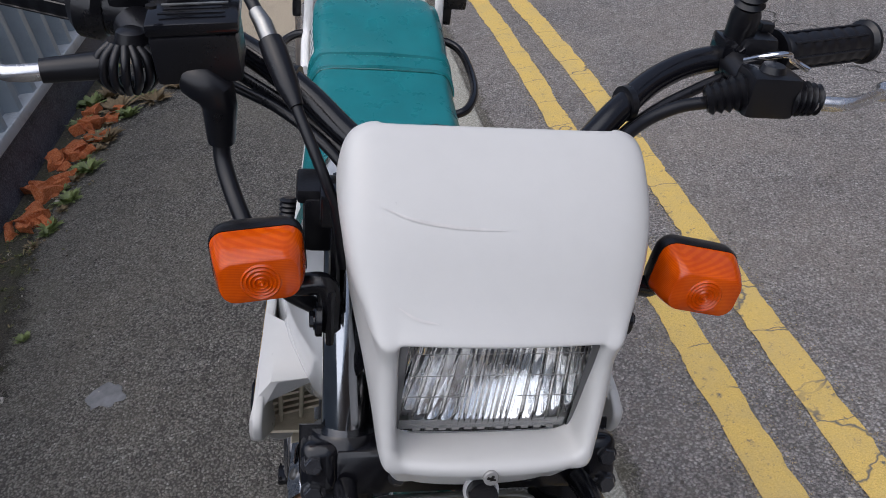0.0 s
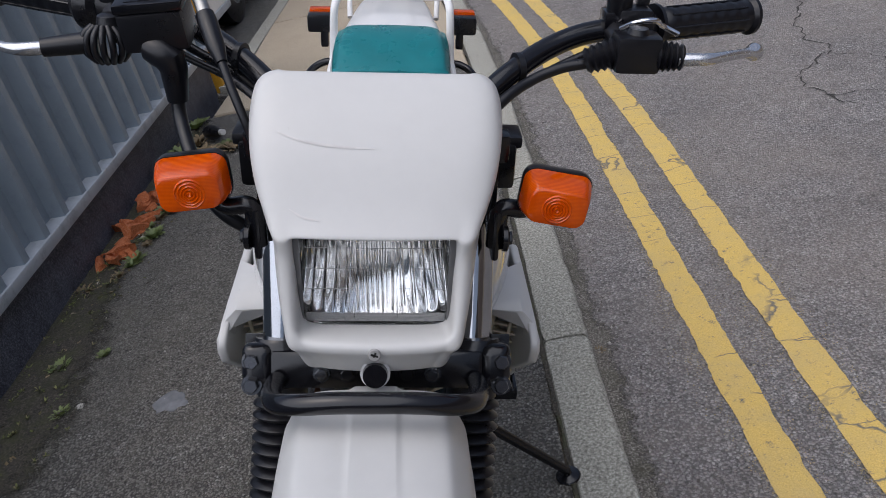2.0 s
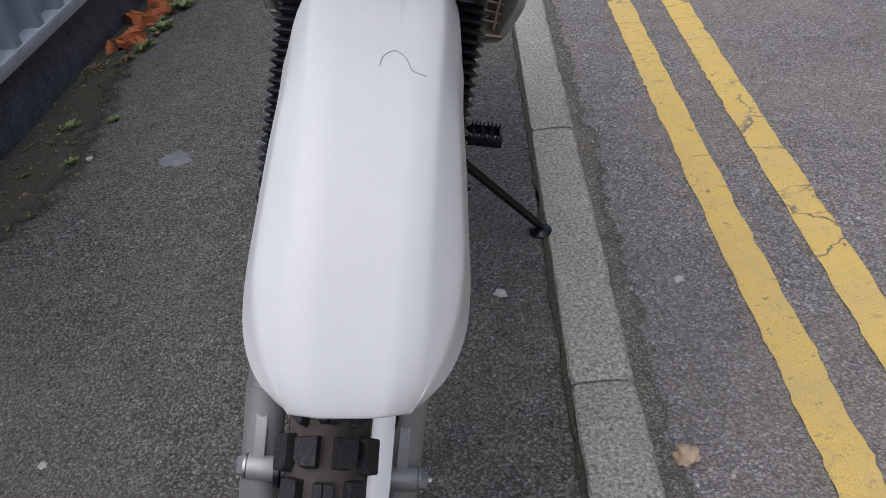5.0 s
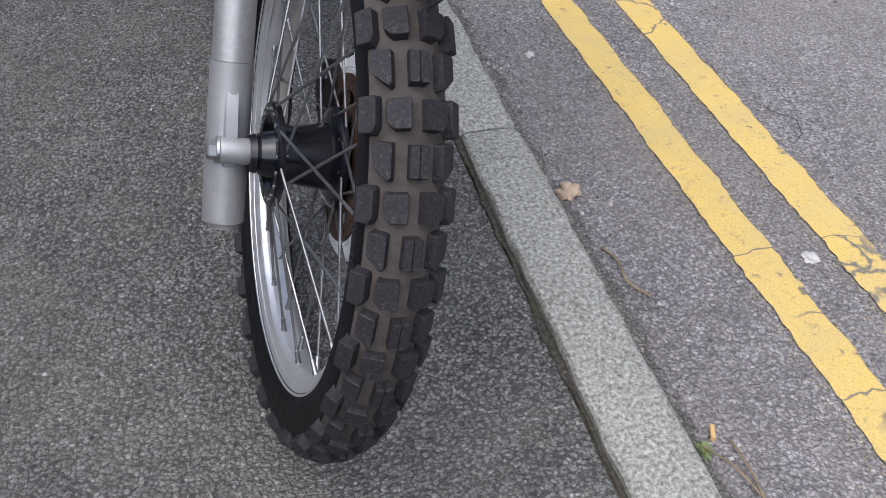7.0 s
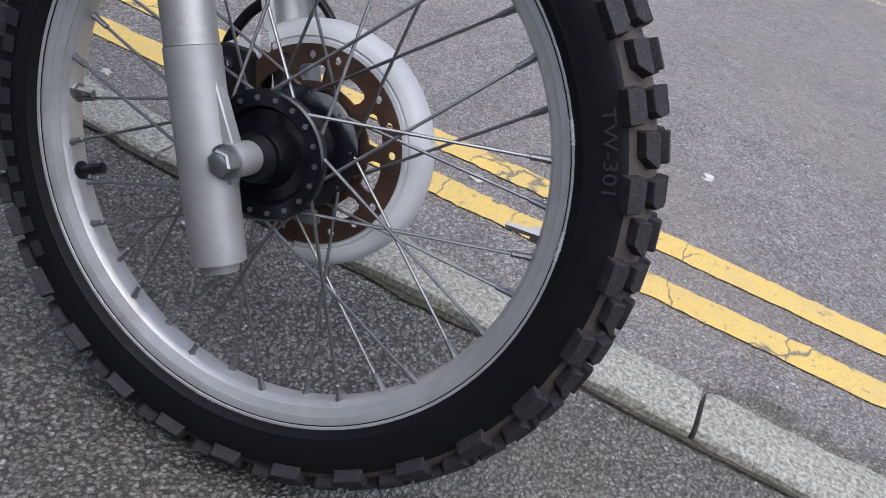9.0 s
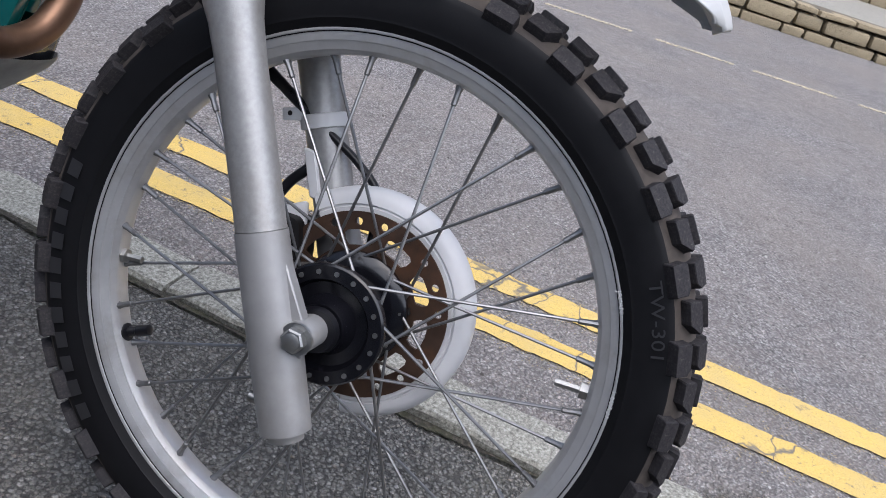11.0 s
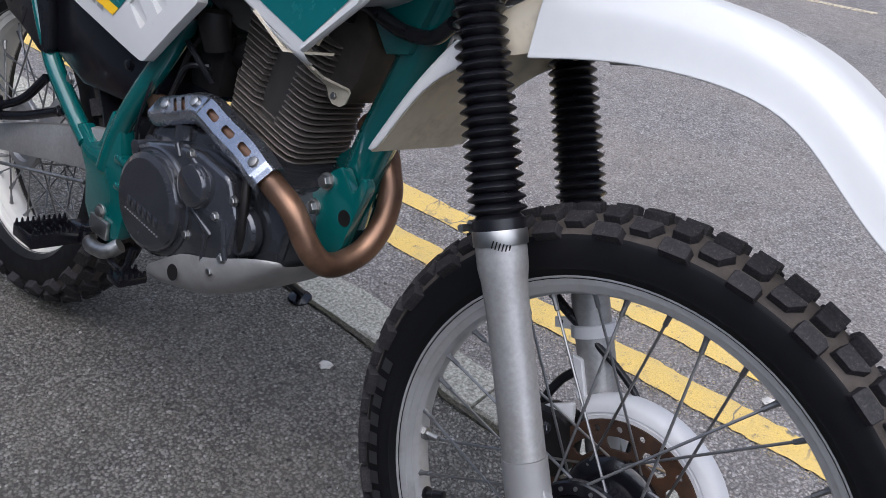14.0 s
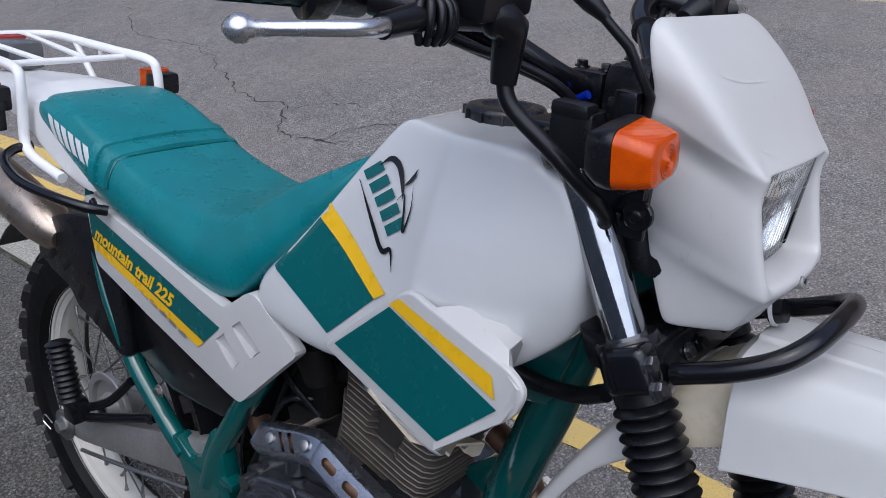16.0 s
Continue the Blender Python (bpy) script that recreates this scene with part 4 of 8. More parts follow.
BLOCKS = {
    "square": ((-1, -0.95), (-0.95, -1), (0.95, -1), (1, -0.95), (1, 0.95), (0.95, 1), (-0.95, 1), (-1, 0.95)),
    "clipped": ((-1, -0.95), (-0.92, -1), (0.92, -1), (1, -0.95), (1, 0.50), (0.40, 1), (-0.92, 1), (-1, 0.95)),
    "pointed": ((-1, -0.92), (-0.90, -1), (0.85, -1), (1, -0.90), (1, 0.40), (-0.55, 1), (-0.80, 0.96), (-1, 0.78)),
    "shoulder": ((-1, -0.85), (-0.75, -1), (0.9, -1), (1, -0.95), (1, 0.95), (0.9, 1), (-0.5, 1), (-1, 0.6)),
}


def tread_block_shape(r_out, half, knob, a, across, run, skew=0.0, outline="square"):
    """One rubber block at the lateral place a (of half widths), run metres long, at angle nought."""
    crown = crown_line(r_out, half, knob)
    side = 1 if a > 0 else -1
    corners = [(side * du, dt) for du, dt in BLOCKS[outline]][::side]
    rings = []
    for lift, shrink in ((-0.003, 1.12), (knob * 0.25, 1.03), (knob * 0.90, 0.985), (knob, 0.93)):
        ring = []
        for du, dt in corners:
            aa = a + du * across / 2 * shrink
            slope = -0.62 * 2.2 * abs(aa) ** 1.2 * (1 if aa > 0 else -1)
            nu, nr = -slope / math.hypot(slope, 1), 1 / math.hypot(slope, 1)
            u, r = half * aa + nu * lift, crown(aa) + nr * lift
            t = (dt * shrink + skew * du) * run / 2 / r_out
            ring.append((u, r * math.cos(t), r * math.sin(t)))
        rings.append(ring)
    s = loft(rings)
    return s[0], s[1][:-2] + s[1][-1:]


def rim_shape(c, r_flange, r_bed, half):
    prof = [(-half, r_flange), (-half - 0.001, r_flange - 0.009), (-half - 0.0004, r_flange - 0.0105), (-half * 0.93, r_flange - 0.0115), (-half * 0.91, r_flange - 0.0145), (-half * 0.84, r_bed + 0.0125), (-half * 0.80, r_bed + 0.0122), (-half * 0.64, r_bed + 0.0042), (-half * 0.58, r_bed + 0.0046), (-half * 0.36, r_bed + 0.0004), (-half * 0.3, r_bed), (half * 0.3, r_bed), (half * 0.55, r_bed + 0.003), (half * 0.78, r_bed + 0.010), (half * 0.86, r_flange - 0.014), (half + 0.001, r_flange - 0.010), (half, r_flange), (half * 0.8, r_flange - 0.002), (0, r_bed + 0.008), (-half * 0.8, r_flange - 0.002)]
    return turned(prof, c, (1, 0, 0), 96, closed=True)


def wheel(name, c, label, r_out, half, knob, rows, rim_r, bed_r, rim_half, rim_paint, hub_r, hub_u, hub_mat, wide=1.0):
    hub_prof = [(hub_u[0] - 0.012, 0.016), (hub_u[0] - 0.012, 0.024), (hub_u[0], 0.028), (hub_u[0] + 0.006, 0.031), (hub_u[0] + 0.006, hub_r - 0.019), (hub_u[0] - 0.001, hub_r - 0.015), (hub_u[0] - 0.001, hub_r - 0.002), (hub_u[0] + 0.001, hub_r), (hub_u[0] + 0.008, hub_r), (hub_u[0] + 0.014, 0.036), (hub_u[0] + 0.030, 0.034), (0.5 * hub_u[1], 0.040), (hub_u[1] - 0.014, 0.046), (hub_u[1] - 0.009, hub_r - 0.003), (hub_u[1] - 0.006, hub_r), (hub_u[1], hub_r), (hub_u[1], 0.016)]
    w = part(name, turned(hub_prof, c, (1, 0, 0), 48), hub_mat, bike, label, smooth=30)
    s, index = tyre_shape(c, r_out, half, knob, rim_r - 0.012, rim_half * 0.95)
    part("tyre", s, [groove_mat, wall_mat], w, "black tyre with dusty grooves", smooth=32, index=index)
    pitch = 2 * math.pi * r_out / rows
    for a, across, run, at, skew, outline in ((-0.375, 0.43, 0.33, 0.0, -0.04, "clipped"), (0.375, 0.43, 0.33, 0.0, 0.04, "clipped"), (-0.100, 0.186, 0.35, 0.5, 0, "square"), (0.100, 0.186, 0.35, 0.5, 0, "square"), (-0.64, 0.32, 0.41, 0.5, 0.06, "pointed"), (0.64, 0.32, 0.41, 0.5, -0.06, "pointed"), (-0.88, 0.28, 0.42, 0.0, 0, "shoulder"), (0.88, 0.28, 0.42, 0.0, 0, "shoulder")):
        ob = part("tread_block", tread_block_shape(r_out, half, knob, a, across * wide, run * pitch, skew, outline), tread_mat, w, smooth=25)
        for k in range(rows):
            if k:
                ob = new("tread_block", ob.data)
                ob.parent = w
            ob.matrix_local = Matrix.Translation(c) @ Matrix.Rotation(2 * math.pi * (k + at) / rows, 4, "X")
    part("rim", rim_shape(c, rim_r, bed_r, rim_half), rim_paint, w, "", smooth=40)
    # spokes: 36, laced to alternate flanges
    kinds = []
    for side in (0, 1):
        for lead in (-1, 1):
            u = hub_u[side] + (0.004 if side == 0 else -0.004) + 0.003 * lead
            hr = hub_r - 0.006
            a0 = radians(46 * lead)
            p0 = Vector((u, hr * math.cos(a0), hr * math.sin(a0)))
            p1 = Vector((0.006 * (1 if side else -1), bed_r + 0.001, 0))
            d = (p1 - p0).normalized()
            wire = tube([p0 + Vector((0.004 * (1 if side == 0 else -1), 0, 0)), p0, p1], 0.0017, 7)
            nipple = tube([p1 - d * 0.020, p1 - d * 0.019, p1 - d * 0.006, p1], [0.0020, 0.0030, 0.0031, 0.0046], 8)
            ob = part("spoke", join(wire, nipple), spoke_mat, w)
            kinds.append(ob.data)
            bpy.data.objects.remove(ob)
    for k in range(36):
        ob = new("spoke", kinds[(k % 2) * 2 + (k // 2) % 2])
        ob.parent = w
        ob.matrix_local = Matrix.Translation(c) @ Matrix.Rotation(radians(10 * k - 2.4), 4, "X")
    return w


front = wheel("front_wheel", AX, "spoked front wheel with black hub", 0.356, 0.0352, 0.0105, 29, 0.289, 0.257, 0.0265, rim_mat, 0.061, (-0.052, 0.028), black_mat)
rear = wheel("rear_wheel", RAX, "spoked rear wheel with pale rim", 0.335, 0.054, 0.013, 26, 0.243, 0.214, 0.036, plain("cream white rim paint", (0.66, 0.64, 0.58), 0.4, grain=0.05), 0.070, (-0.045, 0.045), alloyd_mat)
for k in range(18):
    t = radians(20 * k + 6)
    part("spoke_head", tube([(-0.0528, 0.053 * math.cos(t), 0.338 + 0.053 * math.sin(t)), (-0.0545, 0.053 * math.cos(t), 0.338 + 0.053 * math.sin(t))], 0.0026, 8), spoke_mat, front)
part("dust_seal", turned([(-0.075, 0.013), (-0.075, 0.021), (-0.068, 0.023), (-0.066, 0.020), (-0.060, 0.020), (-0.058, 0.026), (-0.050, 0.028)], AX, (1, 0, 0), 28), rubber_mat, front)


def radial(r, t, u=0.0):
    return Vector((u, AX.y + r * math.cos(t), AX.z + r * math.sin(t)))


tv, tl = math.atan2(-0.124, 0.220), math.atan2(0.031, -0.261)
part("valve", tube([radial(r, tv) for r in (0.259, 0.255, 0.254, 0.244, 0.243, 0.228, 0.227)], [0.010, 0.010, 0.0055, 0.0055, 0.0065, 0.0062, 0.003], 12), rubber_mat, front, "black rubber valve with cap")
tn = math.atan2(-0.046, 0.257)
part("rim_lock", tube([radial(r, tn) for r in (0.260, 0.252, 0.2515, 0.234)], [0.0085, 0.0085, 0.004, 0.0038], 6), steel_mat, front, "zinc rim lock stud with nut")
part("rim_lock", tube([radial(r, tl) for r in (0.260, 0.249, 0.2485, 0.224)], [0.0085, 0.0085, 0.004, 0.0038], 6), steel_mat, front, "dull rim lock stud with nut")


def lettering(words, height, bold=0.0):
    """Flat letters in the built-in font: places in units of their height, and faces."""
    c = bpy.data.curves.new("letters", "FONT")
    c.body, c.size, c.resolution_u, c.offset = words, 1.0, 3, bold
    ob = new("letters", c)
    me = bpy.data.meshes.new_from_object(ob.evaluated_get(bpy.context.evaluated_depsgraph_get()))
    v, f = [tuple(p.co) for p in me.vertices], [tuple(q.vertices) for q in me.polygons]
    bpy.data.objects.remove(ob)
    return [(x * height, y * height, 0) for x, y, _ in v], f


def round_letters(words, height, r, u, mid, squeeze=1.0):
    """Letters that follow a circle on the wheel's right face, tops outwards."""
    v, f = lettering(words, height)
    w = max(x for x, _, _ in v)
    out = []
    for x, y, _ in v:
        t = mid + (x - w / 2) * squeeze / r
        out.append(tuple(radial(r + y, t, u)))
    return out, f


part("rim_lettering", round_letters("1.60X21", 0.0085, 0.2775, -0.0279, radians(172), 1.0), frost_mat, front, "small white size lettering", smooth=0)
part("rim_lettering", round_letters("JAPAN", 0.0075, 0.2775, -0.0279, radians(152), 1.0), frost_mat, front, "small white lettering", smooth=0)
part("rim_lettering", round_letters("J 21X1.60", 0.0075, 0.2775, -0.0279, radians(268), 1.0), frost_mat, front, "small white size lettering", smooth=0)
letters = round_letters("TW-301", 0.017, 0.306, -0.0370, radians(155), 1.25)
emboss = [(x - 0.0012, y, z) for x, y, z in letters[0]]
part("tyre_lettering", (emboss, letters[1]), plain("raised sidewall rubber", (0.022, 0.022, 0.024), 0.4), front, "raised black moulded sidewall lettering", smooth=0)
for k in range(11):
    t0 = radians(5 - k * 5.0)
    s = loft([[tuple(radial(r, t0 + q, -0.0374)) for q in (0.0, radians(3.2))] for r in (0.305, 0.319)], closed=False, caps=False)
    part("tyre_lettering", s, plain("raised sidewall rubber bar", (0.019, 0.019, 0.021), 0.42) if k == 0 else bpy.data.materials["raised sidewall rubber bar"], front, "raised black moulded bars", smooth=0)

# the wheel is steered a little to the left and stands a touch more upright than the frame
front.matrix_local = Matrix.Rotation(radians(-0.75), 4, "Y") @ Matrix.Translation(AX) @ Matrix.Rotation(radians(1.3), 4, "Z") @ Matrix.Translation(-AX)

# brake disc and its milky cover
def window_shape(k):
    """A cutter for one opening between two arms of the disc."""
    ring = [tuple(radial(r, radians(36 * k + q), 0.0)) for r, q in ((0.0655, -10), (0.0650, 0), (0.0655, 10), (0.072, 12.5), (0.079, 12), (0.0815, 9), (0.0820, 0), (0.0815, -9), (0.079, -12), (0.072, -12.5))]
    return loft([[(u, y, z) for _, y, z in ring] for u in (0.040, 0.060)])


disc = part("brake_disc", turned([(0.047, 0.030), (0.047, 0.101), (0.051, 0.101), (0.051, 0.030)], AX, (1, 0, 0), 80, closed=True), rust_mat, bike, "rust-brown perforated front brake disc")
holes = [tube([radial(0.0905, radians(36 * k + 18 + dq), 0.040), radial(0.0905, radians(36 * k + 18 + dq), 0.060)], 0.0042, 12) for k in range(10) for dq in (0, 18) if dq == 0 or k % 2]
cut = part("tool", join(*[window_shape(k) for k in range(10)], *holes), rust_mat)
cutter = disc.modifiers.new("cut", "BOOLEAN")
disc.parent = None
cutter.operation, cutter.object, cutter.solver = "DIFFERENCE", cut, "EXACT"
bpy.context.view_layer.update()
cut_mesh = bpy.data.meshes.new_from_object(disc.evaluated_get(bpy.context.evaluated_depsgraph_get()))
disc.modifiers.clear()
disc.data = cut_mesh
disc.data.shade_flat()
disc.parent = bike
bpy.data.objects.remove(cut)
for k in range(5):
    t = radians(72 * k + 18)
    part("disc_bolt", nut(radial(0.056, t, 0.0465), (-1, 0, 0), 0.006, 0.006, False), dark_mat, disc)
part("hub_boss", eased(loft([[tuple(radial((0.052 if q % 2 else 0.046), 2 * math.pi * q / 20, u)) for q in range(20)] for u in (0.030, 0.047)]), 0.002, 1), black_mat, disc, "black painted hub flange behind the disc")
cover_prof = [(0.054, 0.096), (0.050, 0.099), (0.049, 0.1055), (0.0515, 0.1065), (0.0515, 0.108), (0.049, 0.109), (0.050, 0.116), (0.053, 0.121), (0.060, 0.126), (0.074, 0.126), (0.074, 0.122), (0.062, 0.121), (0.057, 0.113), (0.057, 0.096)]
cover = part("disc_cover", turned(cover_prof, AX, (1, 0, 0), 56, closed=True, start=46, sweep=214), frost_mat, bike, "milky white plastic brake disc cover")
cover_tail = part("disc_cover_tail", slab(rounded([(0.092, 0.420), (0.126, 0.398), (0.140, 0.380), (0.130, 0.366), (0.100, 0.364), (0.081, 0.378)], 0.006), 0.052, 0.060, 0.002), frost_mat, bike, "milky white end of the disc cover")
guide = part("cover_guide", eased(loft([[(x, y, z) for x, y in ((0.062, 0.002), (0.062, -0.012), (0.070, -0.012), (0.070, 0.002)) for y in (y + 0.094 + 0.50 * (z - 0.424),)] for z in (0.422, 0.445, 0.470)]), 0.0015, 1), frost_mat, bike, "milky white cable guide strip")
caliper = part("brake_caliper", eased(slab(rounded([(0.070, 0.330), (0.102, 0.312), (0.140, 0.330), (0.152, 0.372), (0.128, 0.398), (0.088, 0.402), (0.076, 0.370)], 0.010), 0.038, 0.082), 0.006, 2), dark_mat, bike, "grimy black brake caliper")
for y, z in ((0.106, 0.338), (0.132, 0.352), (0.110, 0.380)):
    part("caliper_bolt", nut((0.038, y, z), (-1, 0, 0), 0.0062, 0.006), case_mat, caliper)
part("caliper_rib", eased(block((0.036, 0.122, 0.366), (0.008, 0.020, 0.044), 0, Matrix.Rotation(radians(-24), 4, "X")), 0.002), dark_mat, caliper)
for ob in (disc, cover, cover_tail, guide, caliper):
    ob.location.x = -0.016

# fork
for side in (-1, 1):
    x = side * LEG
    hub_x = 0.074 if side > 0 else -0.092
    zs = [(0.236, 0.010), (0.2365, 0.0165), (0.244, 0.0175), (0.2445, 0.0245), (0.300, 0.0252), (0.412, 0.0248)]
    leg = part("fork_leg", tube([fork(z, x) for z, _ in zs], [r for _, r in zs], 32), alloyd_mat, bike, "dull grey cast alloy fork leg", smooth=35)
    zs = [(0.4125, 0.0240), (0.416, 0.0234), (0.520, 0.0230), (0.555, 0.0232), (0.578, 0.0244), (0.592, 0.0268), (0.624, 0.0272)]
    part("leg_upper", tube([fork(z, x) for z, _ in zs], [r for _, r in zs], 32), alloy_mat, leg, "brushed upper fork leg")
    boss = join(tube([(hub_x - side * 0.018, 0, 0.338), (hub_x - side * 0.012, 0, 0.338), (hub_x + side * 0.020, 0, 0.338), (hub_x + side * 0.0215, 0, 0.338)], [0.0135, 0.0155, 0.0155, 0.0135], 24),
        loft([[fork(z, x + dx, d) for dx, d in ((-0.010, 0.0), (0.010, 0.0), (0.0075, a), (-0.0075, a))] for z, a in ((0.318, 0.030), (0.338, 0.036), (0.352, 0.038), (0.375, 0.032), (0.415, 0.022))]))
    part("axle_lug", eased(boss, 0.002, 1), alloyd_mat, leg)
    if side < 0:
        part("axle_nut", join(nut((-0.1135, 0, 0.338), (-1, 0, 0), 0.0118, 0.013), tube([(-0.126, 0, 0.338), (-0.1275, 0, 0.338)], [0.009, 0.006], 14)), steel_mat, leg, "dull zinc axle bolt head")
    else:
        part("axle_nut", join(nut((0.095, 0, 0.338), (1, 0, 0), 0.0120, 0.012), tube([(0.107, 0, 0.338), (0.112, 0, 0.338)], 0.006, 12)), steel_mat, leg, "castle nut with split pin")
    part("drain_screw", tube([fork(0.262, x - 0.004, -0.020), fork(0.262, x - 0.004, -0.034)], 0.0055, 10), steel_mat, leg)
    # clamp band
    zs = [(0.612, 0.0286), (0.613, 0.0290), (0.625, 0.0290), (0.626, 0.0286)]
    band = part("hose_clamp", tube([fork(z, x) for z, _ in zs], [r for _, r in zs], 32), steel_mat, leg, "steel worm-drive clamp band")
    part("clamp_screw", join(block(tuple(fork(0.618, x - 0.004, -0.032)), (0.014, 0.012, 0.012), 0.002), tube([fork(0.618, x - 0.012, -0.032), fork(0.618, x - 0.026, -0.034)], 0.0042, 8)), steel_mat, band)
    for q in range(6):
        a = radians(200 + q * 7) if side < 0 else radians(-20 - q * 7)
        base = fork(0.619, x)
        p = base + Vector((math.cos(a) * 0.0293, math.sin(a) * 0.0293, 0))
        part("band_notch", block(tuple(p), (0.0012, 0.0014, 0.008), 0, Matrix.Rotation(a, 4, "Z")), dark_mat, band)
    # gaiter
    pts, rad = [], []
    ridges = 19
    z0, z1 = 0.628, 0.838
    for k in range(3):
        pts.append(fork(z0 - 0.004 + k * 0.006, x))
        rad.append(0.0275)
    for k in range(ridges):
        for f, r in ((0.05, 0.0225), (0.36, 0.0300), (0.50, 0.0312), (0.64, 0.0300)):
            z = z0 + 0.012 + (z1 - z0 - 0.020) * (k + f) / ridges
            pts.append(fork(z, x))
            rad.append(r - 0.003 * k / ridges)
    for z, r in ((z1 - 0.008, 0.0215), (z1 - 0.006, 0.0245), (z1 + 0.004, 0.0245)):
        pts.append(fork(z, x))
        rad.append(r)
    part("gaiter", tube(pts, rad, 28), rubber_mat, leg, "black ribbed rubber fork gaiter", smooth=28)
    part("stanchion", tube([fork(z, x) for z in (0.83, 0.90, 1.045)], 0.0188, 28), tube_mat, leg, "bright chromed fork tube")
    # lower clamp with its two pinch bolts
    clamp = part("fork_clamp", join(tube([fork(z, x) for z in (0.842, 0.845, 0.880, 0.883)], [0.0265, 0.0285, 0.0285, 0.0265], 28),
        moved(eased(block((0, 0, 0), (0.030, 0.044, 0.042)), 0.011, 4), Matrix.Translation(fork(0.866, side * 0.112, 0.010)) @ Matrix.Rotation(radians(-27), 4, "X")), moved(block((0, 0, 0), (0.032, 0.003, 0.040)), Matrix.Translation(fork(0.866, side * 0.112, -0.002)) @ Matrix.Rotation(radians(-27), 4, "X"))), black_mat, bike, "black lower fork clamp")
    for z in (0.858, 0.877):
        b = Vector((side * 0.117, 0.270 + (z - 0.865) * 0.60, z + 0.001))
        part("pinch_bolt", nut(b, (0, -0.89, 0.45), 0.0074, 0.009), case_mat, clamp, "dark weathered hexagon bolt")
    # upper clamp
    part("upper_clamp", tube([fork(z, x) for z in (1.020, 1.023, 1.047, 1.050)], [0.027, 0.029, 0.029, 0.024], 24), black_mat, bike, "black upper fork clamp")
part("axle", tube([(-0.112, 0, 0.338), (0.095, 0, 0.338)], 0.0085, 16), steel_mat, bike)
part("lower_yoke", eased(loft([[fork(0.868 + dz, u, -0.012 - dy) for dz, dy in ((-0.020, -0.028), (-0.020, 0.030), (0.014, 0.030), (0.014, -0.028))] for u in (-0.105, -0.05, 0.05, 0.105)]), 0.006), black_mat, bike, "black cast lower fork yoke")
for u in (-0.052, 0.052, 0.028, -0.028):
    part("yoke_bolt", nut(fork(0.870, u, 0.035), (0, -0.89, 0.45), 0.0062, 0.005), black_mat if abs(u) < 0.04 else case_mat, bike)
part("upper_yoke", eased(loft([[fork(1.036 + dz, u, -0.01 - dy) for dz, dy in ((-0.012, -0.02), (-0.012, 0.028), (0.012, 0.028), (0.012, -0.02))] for u in (-0.105, -0.05, 0.05, 0.105)]), 0.005), black_mat, bike, "black cast upper fork yoke")
part("yoke_beam", eased(loft([[fork(0.874 + dz, u, dy) for dz, dy in ((-0.018, 0.010), (-0.018, 0.034), (0.014, 0.034), (0.014, 0.010))] for u in (-0.100, -0.06, -0.03, 0.03, 0.06, 0.100)]), 0.005), black_mat, bike, "black cast front beam of the yoke")
part("horn_mount", join(tube([(0, 0.212, 0.913), (0, 0.224, 0.908)], [0.0105, 0.0112], 20), tube([(0, 0.222, 0.909), (0, 0.27, 0.905)], 0.006, 10)), black_mat, bike, "black round rubber-mounted bolt")
part("mount_ring", turned([(0, 0.0110), (0, 0.0130), (0.003, 0.0130), (0.003, 0.0110)], (0, 0.222, 0.909), (0, -0.93, 0.36), 24, closed=True), frost_mat, bike, "white collar round the mounting bolt")

guard = [(-0.093, 0.262, 0.866), (-0.093, 0.245, 0.874), (-0.090, 0.215, 0.888), (-0.081, 0.189, 0.903), (-0.062, 0.174, 0.915), (-0.03, 0.168, 0.922)]
part("guard_bar", tube(curve(guard + [(0, 0.167, 0.923)] + [(-x, y, z) for x, y, z in reversed(guard)], 6), 0.0092, 16), black_mat, bike, "black tubular lamp guard bar")
BEHIND = Vector((0.011, 0.030, 0))
part("brake_line", tube(curve([(0.058, 0.132, 0.372), (0.060, 0.139, 0.392), (0.062, 0.128, 0.425), (0.066, 0.112, 0.452), (0.092, 0.120, 0.480), (0.104, 0.145, 0.53), tuple(fork(0.60, LEG) + BEHIND), tuple(fork(0.70, LEG) + BEHIND), tuple(fork(0.80, LEG) + BEHIND)]), 0.0060, 12), rubber_mat, bike, "black rubber brake hose")
part("speed_cable", tube(curve([(0.045, 0.010, 0.375), (0.058, 0.018, 0.415), (0.060, 0.028, 0.452), (0.060, 0.058, 0.474), (0.058, 0.098, 0.492), (0.058, 0.150, 0.513), (0.062, 0.194, 0.532), (0.086, 0.200, 0.57), tuple(fork(0.62, LEG) + BEHIND), tuple(fork(0.70, LEG) + BEHIND), tuple(fork(0.80, LEG) + BEHIND)]), 0.0045, 12), rubber_mat, bike, "black speedometer cable")
part("cable_sheath", tube(curve([(0.0585, 0.118, 0.5005), (0.058, 0.150, 0.513), (0.062, 0.194, 0.532)]), 0.0062, 12), plastic_mat, bike, "thicker black sleeve on the speedometer cable")
zs = [(0.494, 0.0258), (0.4945, 0.0275), (0.5075, 0.0275), (0.508, 0.0258)]
clip = part("cable_clip", tube([fork(z, LEG) for z, _ in zs], [r for _, r in zs], 28), frost_mat, bike, "white plastic cable clip round the fork leg")
part("clip_tab", eased(block(tuple(fork(0.498, LEG - 0.016, -0.030)), (0.006, 0.030, 0.014), 0, Matrix.Rotation(radians(-20), 4, "X")), 0.002), frost_mat, clip)
part("clip_hole", tube([fork(0.497, LEG - 0.0185, -0.036), fork(0.497, LEG - 0.0195, -0.036)], 0.0028, 10), dark_mat, clip)

